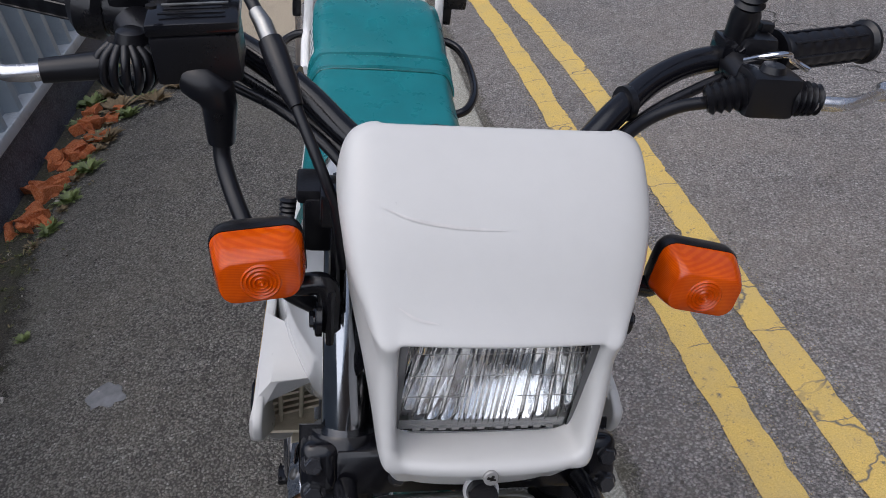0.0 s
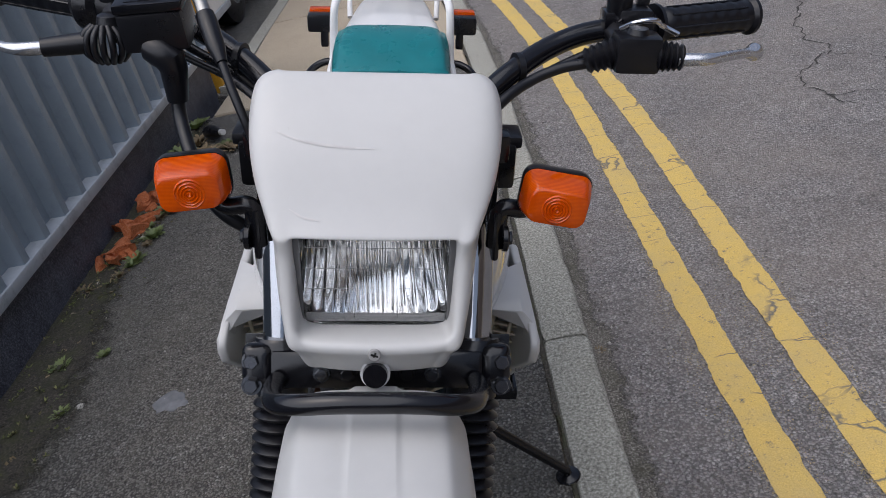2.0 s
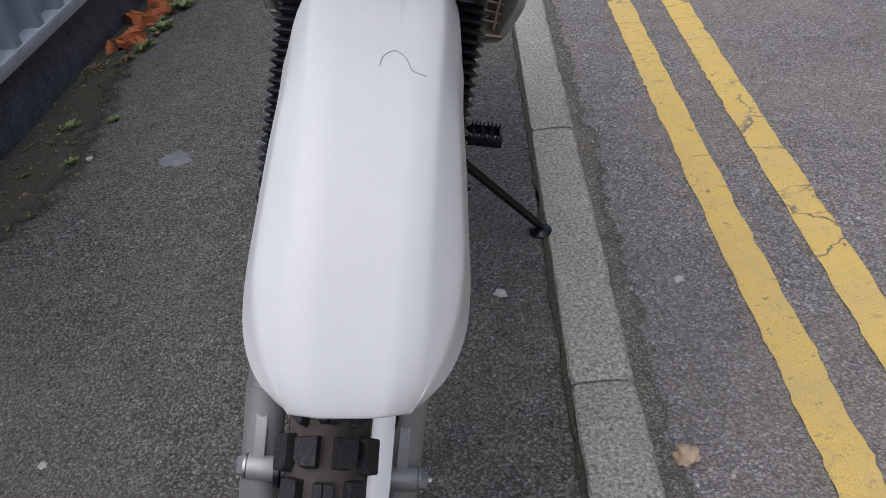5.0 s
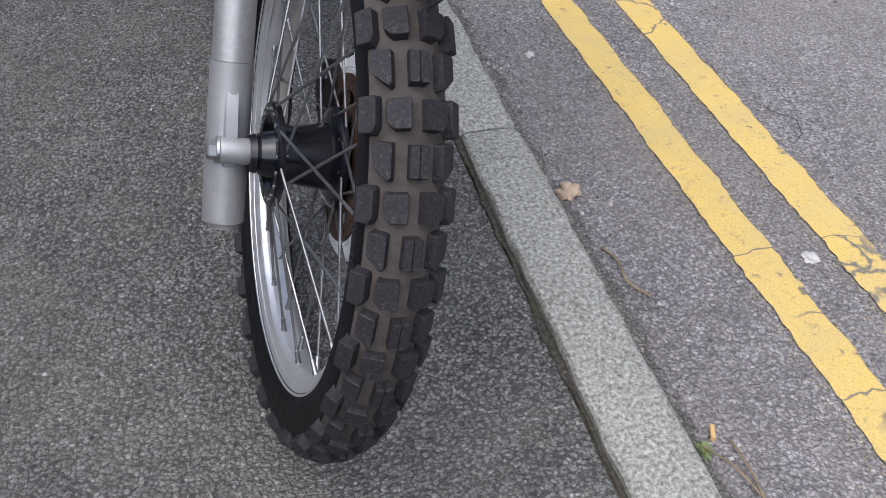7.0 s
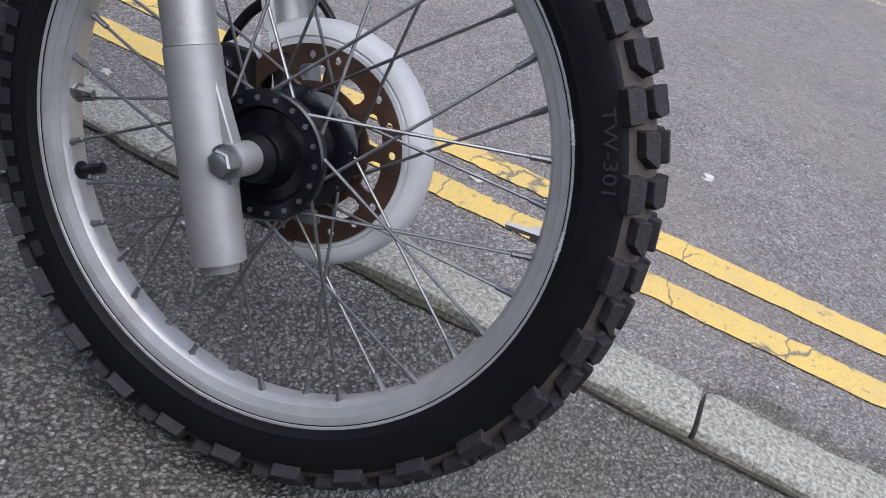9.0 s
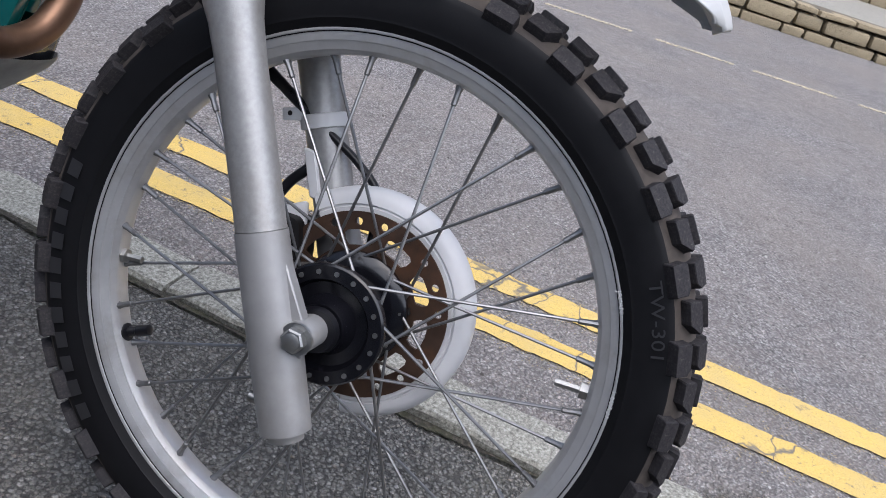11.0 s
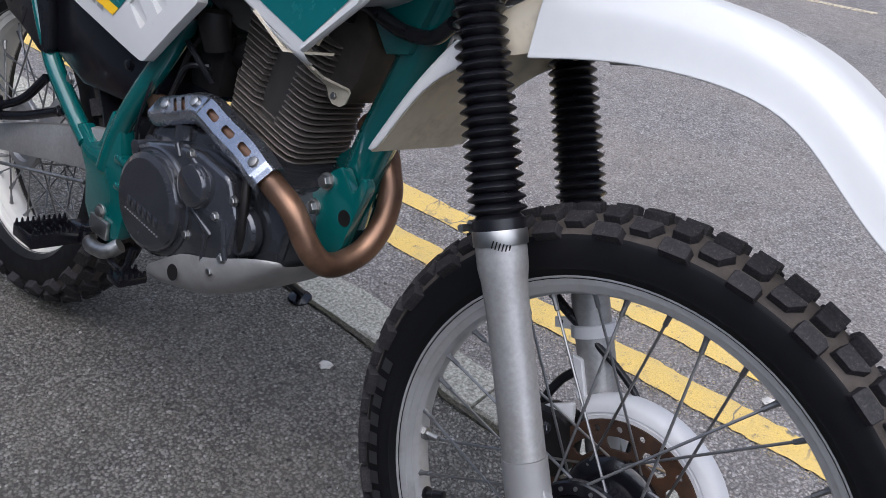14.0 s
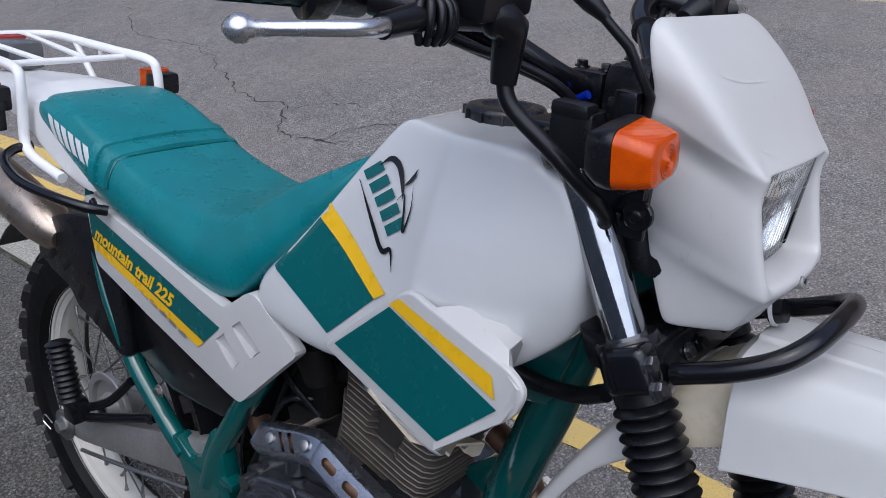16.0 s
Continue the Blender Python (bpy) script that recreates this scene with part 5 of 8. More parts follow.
# front mudguard
rows = []
for v, wt, ht, he, we in ((0.2115, 0.8890, 0.066, 0.090, 0.797), (0.2100, 0.8895, 0.066, 0.090, 0.797), (0.205, 0.8900, 0.066, 0.090, 0.798), (0.12, 0.898, 0.067, 0.089, 0.822), (0.03, 0.894, 0.062, 0.081, 0.831), (-0.04, 0.877, 0.062, 0.082, 0.824), (-0.09, 0.850, 0.062, 0.085, 0.789), (-0.14, 0.820, 0.061, 0.089, 0.760), (-0.175, 0.791, 0.062, 0.087, 0.741), (-0.203, 0.766, 0.062, 0.0785, 0.733), (-0.223, 0.746, 0.061, 0.069, 0.728), (-0.233, 0.7335, 0.058, 0.062, 0.7255), (-0.2375, 0.7265, 0.053, 0.057, 0.7220), (-0.2398, 0.7218, 0.050, 0.053, 0.7185)):
    ht *= 0.90 if v < 0 else 0.97
    rib = 0.0038 * min(1.0, max(0.0, (v - 0.10) / 0.07))
    half = [(0.0, wt + rib), (0.017, wt + rib), (0.0185, wt + rib), (0.0225, wt), (0.026, wt), (ht * 0.60, wt), (ht * 0.90, wt - 0.003), (ht * 0.99, wt - 0.006), (he - 0.011, wt + 0.38 * (we - wt)), (he - 0.008, wt + 0.46 * (we - wt)), (he - 0.002, wt + 0.90 * (we - wt)), (he, we + 0.002), (he, we)]
    roll = 0.055 * min(1.0, max(0.0, -v / 0.2))
    turn = 0.040 * max(0.0, 0.12 - v)
    sweep = 0.010 + 0.008 * min(1.0, max(0.0, (-0.20 - v) / 0.04)) if v < -0.1 else 0.0
    ring = [(turn - x, v + sweep * (x / he) ** 4 - 0.07 * x * min(1.0, max(0.0, -v / 0.2)), z - roll * x) for x, z in reversed(half)] + [(turn + x, v + sweep * (x / he) ** 4 + 0.07 * x * min(1.0, max(0.0, -v / 0.2)), z + roll * x) for x, z in half[1:]]
    if v > 0.2:
        ring = [(x, y + 0.012 * (z - we) / (wt - we), z) for x, y, z in ring]
    rows.append(ring)
mudguard = part("front_mudguard", loft(rows, closed=False, caps=False), guard_mat, bike, "white plastic high front mudguard", smooth=60, levels=2, thick=0.004)
tongue = []
for v, wt, h in ((0.212, 0.8875, 0.060), (0.222, 0.884, 0.054), (0.230, 0.880, 0.044), (0.236, 0.877, 0.034)):
    tongue.append([(u * h, v, wt - 0.006 * u * u - (0.004 if abs(u) > 0.9 else 0)) for u in (-1, -0.9, -0.5, -0.25, 0, 0.25, 0.5, 0.9, 1)])
part("mudguard_tongue", loft(tongue, closed=False, caps=False), guard_mat, mudguard, "white end of the mudguard under the yoke", levels=1, thick=0.004)
# the bridge's cream stands for dirt and for the shade in this gap
bridge = []
for v, w, v2, w2, h in ((0.200, 0.880, 0.190, 0.815, 0.062), (0.235, 0.868, 0.220, 0.800, 0.064), (0.285, 0.828, 0.268, 0.778, 0.070)):
    half = [(0.0, v, w), (h * 0.7, v, w), (h * 0.95, v + 0.15 * (v2 - v), w + 0.15 * (w2 - w)), (h, v + 0.5 * (v2 - v), w + 0.5 * (w2 - w)), (h, v2, w2)]
    bridge.append([(-x, y, z) for x, y, z in reversed(half)] + half[1:])
part("mudguard_bridge", loft(bridge, closed=False, caps=False), cream_mat, bike, "dusty inner bridge of the mudguard, darkened for its shade", smooth=60, levels=1, thick=0.003)
rows, lining = [], []
for (v, w), (v2, w2), h in (((0.272, 0.840), (0.258, 0.782), 0.078), ((0.285, 0.828), (0.268, 0.776), 0.083), ((0.304, 0.806), (0.288, 0.766), 0.087), ((0.348, 0.740), (0.331, 0.730), 0.088), ((0.383, 0.665), (0.366, 0.660), 0.088), ((0.399, 0.634), (0.380, 0.636), 0.087)):
    for line, g in ((rows, 0.0), (lining, 0.0045)):
        half = [(0.0, v - g, w - g), (h * 0.7, v - g, w - g), (h * 0.95 - g, v + 0.15 * (v2 - v) - g, w + 0.15 * (w2 - w) - g), (h - g, v + 0.5 * (v2 - v), w + 0.5 * (w2 - w)), (h - g, v2, w2)]
        line.append([(-x, y, z) for x, y, z in reversed(half)] + half[1:])
flap = part("rear_flap", loft(rows, closed=False, caps=False), white_mat, bike, "white plastic rear end of the front mudguard", smooth=60, levels=2, thick=0.0035)
part("lining", loft(lining, closed=False, caps=False), cream_mat, flap, "dusty cream underside", smooth=60, levels=2, thick=0.001)

# headlamp fairing
secs, open_row = [], []
for w, vr, ur, um, vf, uf, ui, vi in (
    (1.143, 0.333, 0.080, 0.078, 0.331, 0.040, 0.030, 0.330), (1.140, 0.332, 0.094, 0.091, 0.324, 0.058, 0.046, 0.324), (1.132, 0.330, 0.102, 0.100, 0.312, 0.074, 0.060, 0.304), (1.115, 0.326, 0.106, 0.103, 0.291, 0.083, 0.068, 0.285),
    (1.0902, 0.321, 0.108, 0.106, 0.2666, 0.086, 0.07, 0.2636), (1.0587, 0.317, 0.104, 0.101, 0.2451, 0.083, 0.069, 0.2431), (1.043, 0.323, 0.103, 0.099, 0.2325, 0.08, 0.068, 0.2315), (1.0375, 0.323, 0.103, 0.097, 0.2265, 0.0785, 0.067, 0.226),
    (1.033, 0.324, 0.103, 0.093, 0.227, 0.0775, 0.066, 0.243), (1.027, 0.324, 0.101, 0.087, 0.2285, 0.077, 0.0655, 0.249), (1.019, 0.323, 0.1, 0.083, 0.2295, 0.0765, 0.0655, 0.249), (1.0094, 0.322, 0.1, 0.086, 0.2282, 0.0765, 0.0655, 0.2472),
    (0.9829, 0.32, 0.096, 0.085, 0.2217, 0.0755, 0.065, 0.2427), (0.9640, 0.316, 0.088, 0.081, 0.2160, 0.0735, 0.064, 0.246), (0.9575, 0.315, 0.084, 0.079, 0.2140, 0.0725, 0.063, 0.246), (0.9530, 0.315, 0.083, 0.078, 0.2120, 0.0720, 0.062, 0.2120),
    (0.942, 0.314, 0.079, 0.076, 0.2095, 0.0710, 0.058, 0.2090), (0.938, 0.312, 0.077, 0.072, 0.2125, 0.0680, 0.056, 0.212), (0.930, 0.308, 0.074, 0.068, 0.2200, 0.0645, 0.054, 0.219), (0.909, 0.294, 0.070, 0.065, 0.2320, 0.0615, 0.050, 0.2315), (0.903, 0.289, 0.067, 0.062, 0.2345, 0.0580, 0.046, 0.2340)):
    soft = w > 1.050
    lift = 0.43 * min(1.0, max(0.0, (1.135 - w) / 0.07)) if w > 1.02 else 0.43 - 0.20 * (1.02 - w) / 0.08 if w > 0.94 else 0.23 - 0.45 * (0.94 - w) / 0.037
    drop = 0.012 if 0.9535 < w < 0.960 else 0.0
    half = [(ur, vr), (um + 0.002, 0.5 * (vr + vf) + 0.004), ((0.5 * um + 0.5 * uf + 0.003) if soft else (0.3 * um + 0.7 * uf + 0.004), vf + 0.020), (uf + 0.003, vf + 0.005), (uf - 0.002, vf), (ui, vf + 0.0012), (ui - 0.0012, vi), (ui * 0.55, vi - (0.003 if vi < 0.2365 else 0)), (0.0, vi - (0.004 if vi < 0.2365 else 0))]
    if soft:
        half = [(ur, vr)] + [(um * a, vf - 0.003 + b * (vr - vf)) for a, b in ((1.0, 0.55), (0.965, 0.28), (0.90, 0.12), (0.80, 0.055), (0.66, 0.025), (0.48, 0.010), (0.25, 0.003), (0.0, 0.0))]
    ring = [(x, y, w - drop if k > 5 and w < 1.02 else w + lift * max(0.0, y - vf - 0.003)) for k, (x, y) in enumerate(half)]
    secs.append([(-x, y, z) for x, y, z in ring] + [(x, y, z) for x, y, z in reversed(ring[:-1])])
    open_row.append(vi > 0.2365 and w < 1.04)
shell = loft(secs, closed=False, caps=False)
keep = [q for k, q in enumerate(shell[1]) if not (open_row[k // 16] and open_row[k // 16 + 1] and 6 <= k % 16 <= 9)]
fairing = part("headlamp_fairing", (shell[0], keep), white_mat, bike, "white plastic headlamp fairing with scuffs", smooth=70, levels=2, thick=0.003)
lamp_screw = part("screw", tube([(0.0, 0.2125, 0.9390), (0.0, 0.2040, 0.9420), (0.0, 0.2030, 0.9424)], [0.0055, 0.0055, 0.0045], 18), alloyd_mat, fairing, "cross-head screw")
for turn in (20, 110):
    part("slot", block((0.0, 0.2029, 0.9424), (0.0062, 0.0010, 0.0015), 0, Matrix.Rotation(radians(turn), 4, "Y")), dark_mat, lamp_screw)
part("inner_shell", eased(block((0, 0.315, 1.02), (0.150, 0.05, 0.18)), 0.012), plastic_mat, bike, "black inner lamp shell")
def set_back(w):
    """How far the lamp glass lies behind its upper edge."""
    return 0.0090 + 0.0085 * (1.036 - w) / 0.091


def leaning(shape):
    return ([(x, y + set_back(z), z) for x, y, z in shape[0]], shape[1])


lens_rows = []
for w in np.linspace(0.9450, 1.0360, 14):
    t = (w - 0.9965) / 0.041
    hw = 0.0622
    front_face = [(hw * s, 0.2262 - 0.0025 * (1 - s * s) - 0.0012 * t, w) for s in np.linspace(-1, 1, 24)]
    back_face = []
    for s in np.linspace(1, -1, 190):
        lean_s = s + 2.2 * (w - 1.0) * s
        flute = 0.0020 * abs(math.cos(s * hw * math.pi / 0.0042)) if abs(s) < 0.30 else 0.0030 * abs(math.cos(lean_s * hw * math.pi / 0.0088))
        if w < 0.9570:
            flute = 0.0
        back_face.append((hw * s, 0.2295 - 0.0025 * (1 - s * s) - 0.0012 * t + flute, w))
    lens_rows.append(front_face + back_face)
lamp = part("headlamp", turned([(0.0, 0.009), (0.006, 0.020), (0.018, 0.036), (0.034, 0.050), (0.040, 0.058)], (0, 0.306, 0.995), (0, -1, 0.05), 40), mirror_mat, bike, "rectangular headlamp with fluted glass")
part("lens", leaning(loft(lens_rows)), glass_mat, lamp, "fluted clear lamp glass", smooth=50).visible_shadow = False
bezel = []
for x0, x1, z0, z1 in ((-0.0660, -0.0606, 0.9410, 1.0370), (0.0606, 0.0660, 0.9410, 1.0370), (-0.0606, 0.0606, 0.9410, 0.9450)):
    bezel.append(block(((x0 + x1) / 2, 0.2262, (z0 + z1) / 2), (x1 - x0, 0.0025, z1 - z0), 0.0006))
part("bezel", leaning(join(*bezel)), smoke_mat, lamp, "dark grey edge of the lamp glass")
part("lower_band", leaning(block((0, 0.2315, 0.9510), (0.1190, 0.0012, 0.0090))), plain("grey lamp glass edge", (0.25, 0.25, 0.255), 0.3), lamp, "grey lower band of the lamp glass")
for k in range(11):
    part("lens_writing", block((-0.048 + 0.0092 * k + (0.004 if k > 5 else 0), 0.2243 + set_back(0.951), 0.9515), (0.0050, 0.0006, 0.0022)), alloyd_mat, lamp)
refl = []
for i in range(121):
    u = -0.063 + 0.126 * i / 120
    line = []
    for w in np.linspace(0.943, 1.040, 40):
        a, q = u / 0.066, (w - 1.000) / 0.056
        bowl = max(0.0, 1 - 0.80 * a * a - 0.75 * q * q)
        line.append((u, 0.2400 + set_back(w) + 0.036 * bowl, w))
    refl.append(line)
part("reflector", loft(refl, closed=False, caps=False), mirror_mat, lamp, "bright rippled lamp reflector", smooth=60)
part("bulb", join(tube([(0, 0.282, 0.998), (0, 0.252, 0.998), (0, 0.250, 0.998)], [0.008, 0.008, 0.004], 16)), chrome_mat, lamp)
for w, x0, x1 in ((1.0280, -0.056, 0.056), (1.0070, -0.058, 0.058), (0.9860, -0.058, -0.018), (0.9860, 0.018, 0.058), (0.9570, -0.054, 0.054)):
    part("flute", block(((x0 + x1) / 2, 0.2238 + set_back(w), w), (x1 - x0, 0.0005, 0.0004)), alloyd_mat, lamp)

# indicators
def soft_rect(a, b, r, steps=6):
    """A rectangle's outline with rounded corners."""
    return [(sx * (a - r) + r * math.cos(k), sz * (b - r) + r * math.sin(k)) for sx, sz, k0 in ((1, 1, 0), (-1, 1, 90), (-1, -1, 180), (1, -1, 270)) for k in [radians(k0 + 90 * q / steps) for q in range(steps + 1)]]


for side, cz in ((-1, 1.0530), (1, 1.0420)):
    cx, cy = side * 0.156, 0.304
    sit = Matrix.Translation((cx, cy, cz)) @ Matrix.Rotation(radians(8 if side > 0 else -6), 4, "Y") @ Matrix.Rotation(radians(-side * 4), 4, "Z") @ Matrix.Rotation(radians(-3), 4, "X") @ Matrix.Scale(0.88, 4)
    shapes = [[(x, y, z + dz) for x, z in soft_rect(a, b, r)] for y, a, b, r, dz in ((0.0, 0.0352, 0.0252, 0.013, 0.0), (0.004, 0.0356, 0.0256, 0.013, 0.0), (0.014, 0.0345, 0.0245, 0.013, 0.0), (0.026, 0.027, 0.019, 0.011, 0.0))]
    ind = part("front_indicator", moved(loft(shapes), sit), plastic_mat, bike, "amber front indicator in a black housing", smooth=45)
    shapes = [[(x, y, z + dz) for x, z in soft_rect(a, b, r)] for y, a, b, r, dz in ((-0.0005, 0.0346, 0.0246, 0.0125, 0.0), (-0.004, 0.0343, 0.0243, 0.0125, 0.0), (-0.018, 0.0322, 0.0218, 0.0120, -0.0005), (-0.0290, 0.0295, 0.0189, 0.0115, -0.0011), (-0.0312, 0.0284, 0.0178, 0.0110, -0.0013), (-0.0323, 0.0266, 0.0160, 0.0100, -0.0014), (-0.0328, 0.018, 0.010, 0.006, -0.0016), (-0.0329, 0.006, 0.004, 0.003, -0.0016))]
    part("lens", moved(loft(shapes), sit), amber_mat, ind, "ribbed amber lens", smooth=30)
    ripple = [(0.0014, 0.0001)]
    for k in range(5):
        ripple += [(0.0026 - 0.0003 * k, 0.0018 + 0.0030 * k), (0.0002, 0.0033 + 0.0030 * k)]
    part("lens_ring", moved(turned(ripple + [(-0.002, 0.0165)], (-side * 0.001, -0.0323, -0.0020), (0, -1, 0), 32), sit), amber_mat, ind)
    part("indicator_stem", join(tube(curve([(side * 0.140, 0.318, 1.026), (side * 0.130, 0.314, 1.022), (side * 0.113, 0.312, 1.024), (side * 0.108, 0.312, 1.010), (side * 0.107, 0.312, 0.985)]), 0.0085, 10), eased(block((side * 0.107, 0.314, 0.998), (0.007, 0.022, 0.050)), 0.003)), black_mat, ind)
    part("bracket_ear", join(turned([(0.0, 0.0001), (0.0, 0.0125), (0.004, 0.0125), (0.005, 0.0115), (0.005, 0.0001)], (side * 0.113, 0.307, 0.996), (side, 0, 0), 24), block((side * 0.1145, 0.318, 1.008), (0.004, 0.026, 0.022), 0.001)), black_mat, ind)
    part("bracket_bolt", nut((side * 0.118, 0.307, 0.996), (side, 0, 0), 0.0060, 0.004), black_mat, ind)

# fairing mounts and dark boxes beside the fork tops
for side in (-1, 1):
    part("relay_box", join(eased(block((side * 0.112, 0.372, 1.045), (0.030, 0.040, 0.046)), 0.006), eased(block((side * 0.122, 0.372, 1.068), (0.020, 0.034, 0.012)), 0.004)), plastic_mat, bike, "black rubber relay box")
    part("bracket", join(eased(block((side * 0.104, 0.338, 1.035), (0.008, 0.030, 0.090)), 0.003), eased(block((side * 0.108, 0.334, 1.075), (0.016, 0.020, 0.026)), 0.003)), black_mat, bike, "black fairing bracket")
part("instrument_housing", eased(block((0.0, 0.362, 1.072), (0.120, 0.050, 0.056)), 0.014), plastic_mat, bike, "black instrument housing behind the fairing")
part("blue_bolt", tube([(-0.084, 0.402, 1.062), (-0.086, 0.382, 1.074)], 0.0038, 12), blue_mat, bike, "bright blue anodised spacer")


# handlebar
def bar_line(side):
    pts = [(0.0, 0.402, 1.070), (0.045, 0.403, 1.070), (0.085, 0.410, 1.080), (0.125, 0.440, 1.104), (0.165, 0.472, 1.120), (0.205, 0.488, 1.132), (0.25, 0.494, 1.138), (0.30, 0.503, 1.141), (0.39, 0.534, 1.143)]
    return [(side * x, y, z + (0.012 * x / 0.38 if side < 0 else 0)) for x, y, z in pts]


bar = part("handlebar", tube(curve(list(reversed(bar_line(-1))) + bar_line(1)[1:], 6), 0.0112, 18), black_mat, bike, "black steel handlebar")
for side in (-1, 1):
    part("bar_clamp", join(eased(block((side * 0.045, 0.403, 1.066), (0.030, 0.036, 0.046)), 0.006), nut((side * 0.045, 0.391, 1.089), (0, 0, 1), 0.005, 0.006), nut((side * 0.045, 0.415, 1.089), (0, 0, 1), 0.005, 0.006)), black_mat, bike, "black handlebar clamp")
    line = curve(bar_line(side), 8)
    on = [p for p in line if abs(p.x) > 0.276]
    g = Vector(on[-1]) - Vector(on[0])
    pts, rad = [], []
    for k in range(34):
        t = k / 33
        pts.append(Vector(on[0]) + g * (t * 1.02))
        rad.append(0.0215 if k < 2 else 0.0150 if k < 3 else 0.0205 if k > 31 else 0.0166 + (0.0007 if k % 4 < 2 else 0))
    part("grip", tube(pts, rad, 20), rubber_mat, bike, "black ribbed rubber handlebar grip", smooth=30)
    for q in range(8):
        a = 2 * math.pi * q / 8
        d = g.normalized()
        s1 = d.orthogonal().normalized()
        s2 = d.cross(s1)
        o = (math.cos(a) * s1 + math.sin(a) * s2) * 0.0172
        part("grip_ridge", tube([Vector(on[0]) + g * 0.12 + o, Vector(on[0]) + g * 0.9 + o], 0.0012, 6), rubber_mat, bike)
    tie = Vector(curve(bar_line(side), 8)[26])
    part("cable_tie", tube([tie - g.normalized() * 0.003, tie + g.normalized() * 0.003], 0.0150, 14), plastic_mat, bike, "black plastic cable tie")

# right controls: throttle, brake master cylinder, lever
part("throttle_housing", join(tube([(-0.292, 0.502, 1.150), (-0.290, 0.501, 1.150), (-0.278, 0.498, 1.149), (-0.276, 0.498, 1.149)], [0.023, 0.027, 0.027, 0.023], 26), tube([(-0.276, 0.498, 1.149), (-0.245, 0.494, 1.146)], 0.0215, 24), eased(block((-0.255, 0.490, 1.165), (0.034, 0.030, 0.022)), 0.006), tube(curve([(-0.262, 0.480, 1.172), (-0.235, 0.468, 1.192), (-0.205, 0.452, 1.202)]), [0.013] * 7 + [0.013, 0.011, 0.009, 0.008, 0.007, 0.006], 14)), plastic_mat, bike, "black throttle housing")
part("throttle_screw", tube([(-0.280, 0.476, 1.166), (-0.281, 0.473, 1.168)], 0.0045, 12), plastic_mat, bike)
part("throttle_cable", join(tube(curve([(-0.205, 0.452, 1.202), (-0.182, 0.440, 1.203), (-0.168, 0.420, 1.193), (-0.156, 0.398, 1.180)]), 0.0045, 10), tube([(-0.138, 0.362, 1.150), (-0.122, 0.334, 1.121), (-0.106, 0.318, 1.085), (-0.098, 0.325, 1.03)], 0.0040, 10)), rubber_mat, bike, "black throttle cable")
part("cable_sleeve", tube([(-0.160, 0.404, 1.184), (-0.155, 0.396, 1.179), (-0.150, 0.386, 1.171), (-0.149, 0.384, 1.170)], [0.0052, 0.0062, 0.0062, 0.0050], 14), steel_mat, bike, "worn metal cable adjuster")
part("cable_boot", tube([(-0.150, 0.386, 1.171), (-0.147, 0.380, 1.166), (-0.138, 0.362, 1.150), (-0.132, 0.351, 1.140)], [0.0082, 0.0088, 0.0080, 0.0048], 14), rubber_mat, bike, "black rubber cable boot")
tilt = Matrix.Rotation(radians(-6), 4, "Y") @ Matrix.Rotation(radians(8), 4, "X")
master = part("master_cylinder", eased(block((-0.199, 0.412, 1.155), (0.058, 0.044, 0.036), 0, tilt), 0.004), plastic_mat, bike, "scuffed black brake fluid reservoir")
part("lid", eased(block((-0.2008, 0.4115, 1.1775), (0.061, 0.047, 0.009), 0, tilt), 0.0025), black_mat, master, "black lid with moulded writing")
for k in range(5):
    part("lid_writing", block((-0.2012 + 0.0005 * k, 0.398 + 0.0065 * k, 1.1826 + 0.0009 * k), (0.044 - 0.006 * (k % 2), 0.0022, 0.0008), 0, tilt), steel_mat if k == 2 else plastic_mat, master)
for k in (-1, 1):
    part("lid_screw", tube([(-0.2008 + k * 0.025, 0.4115 + k * 0.017, 1.1815 + 0.004 * -k), (-0.2008 + k * 0.025, 0.4115 + k * 0.017, 1.1835 + 0.004 * -k)], 0.0035, 10), dark_mat, master)
part("cylinder_body", join(tube([(-0.235, 0.436, 1.137), (-0.190, 0.412, 1.136)], 0.013, 16), tube([(-0.252, 0.470, 1.145), (-0.235, 0.440, 1.138)], 0.016, 14)), plastic_mat, master)
ribs = []
for k in range(6):
    t = k / 5
    ribs.append((Vector((-0.236, 0.424, 1.139)).lerp(Vector((-0.262, 0.420, 1.136)), t), 0.0185 - 0.004 * abs(t - 0.5)))
part("lever_boot", join(tube([p for p, _ in ribs for _ in (0, 1)], [r - (0.003 if i % 2 else 0) for i, r in enumerate([r for _, r in ribs for _ in (0, 1)])], 18), tube([(-0.258, 0.419, 1.135), (-0.305, 0.411, 1.131)], [0.0105, 0.0085], 14), tube([(-0.246, 0.424, 1.150), (-0.246, 0.424, 1.158), (-0.246, 0.424, 1.160)], [0.012, 0.010, 0.006], 14)), rubber_mat, bike, "black ribbed rubber lever boot")

for k in range(7):
    a = radians(-150 + 22 * k)
    c0 = Vector((-0.250, 0.424, 1.136))
    d = Vector((math.cos(a), math.sin(a), 0))
    part("boot_fold", tube(curve([c0 + d * 0.011 + Vector((0, 0, 0.014)), c0 + d * 0.020 + Vector((0, 0, 0.006)), c0 + d * 0.021 + Vector((0, 0, -0.008)), c0 + d * 0.013 + Vector((0, 0, -0.018))], 5), 0.0032, 10), rubber_mat, bike)


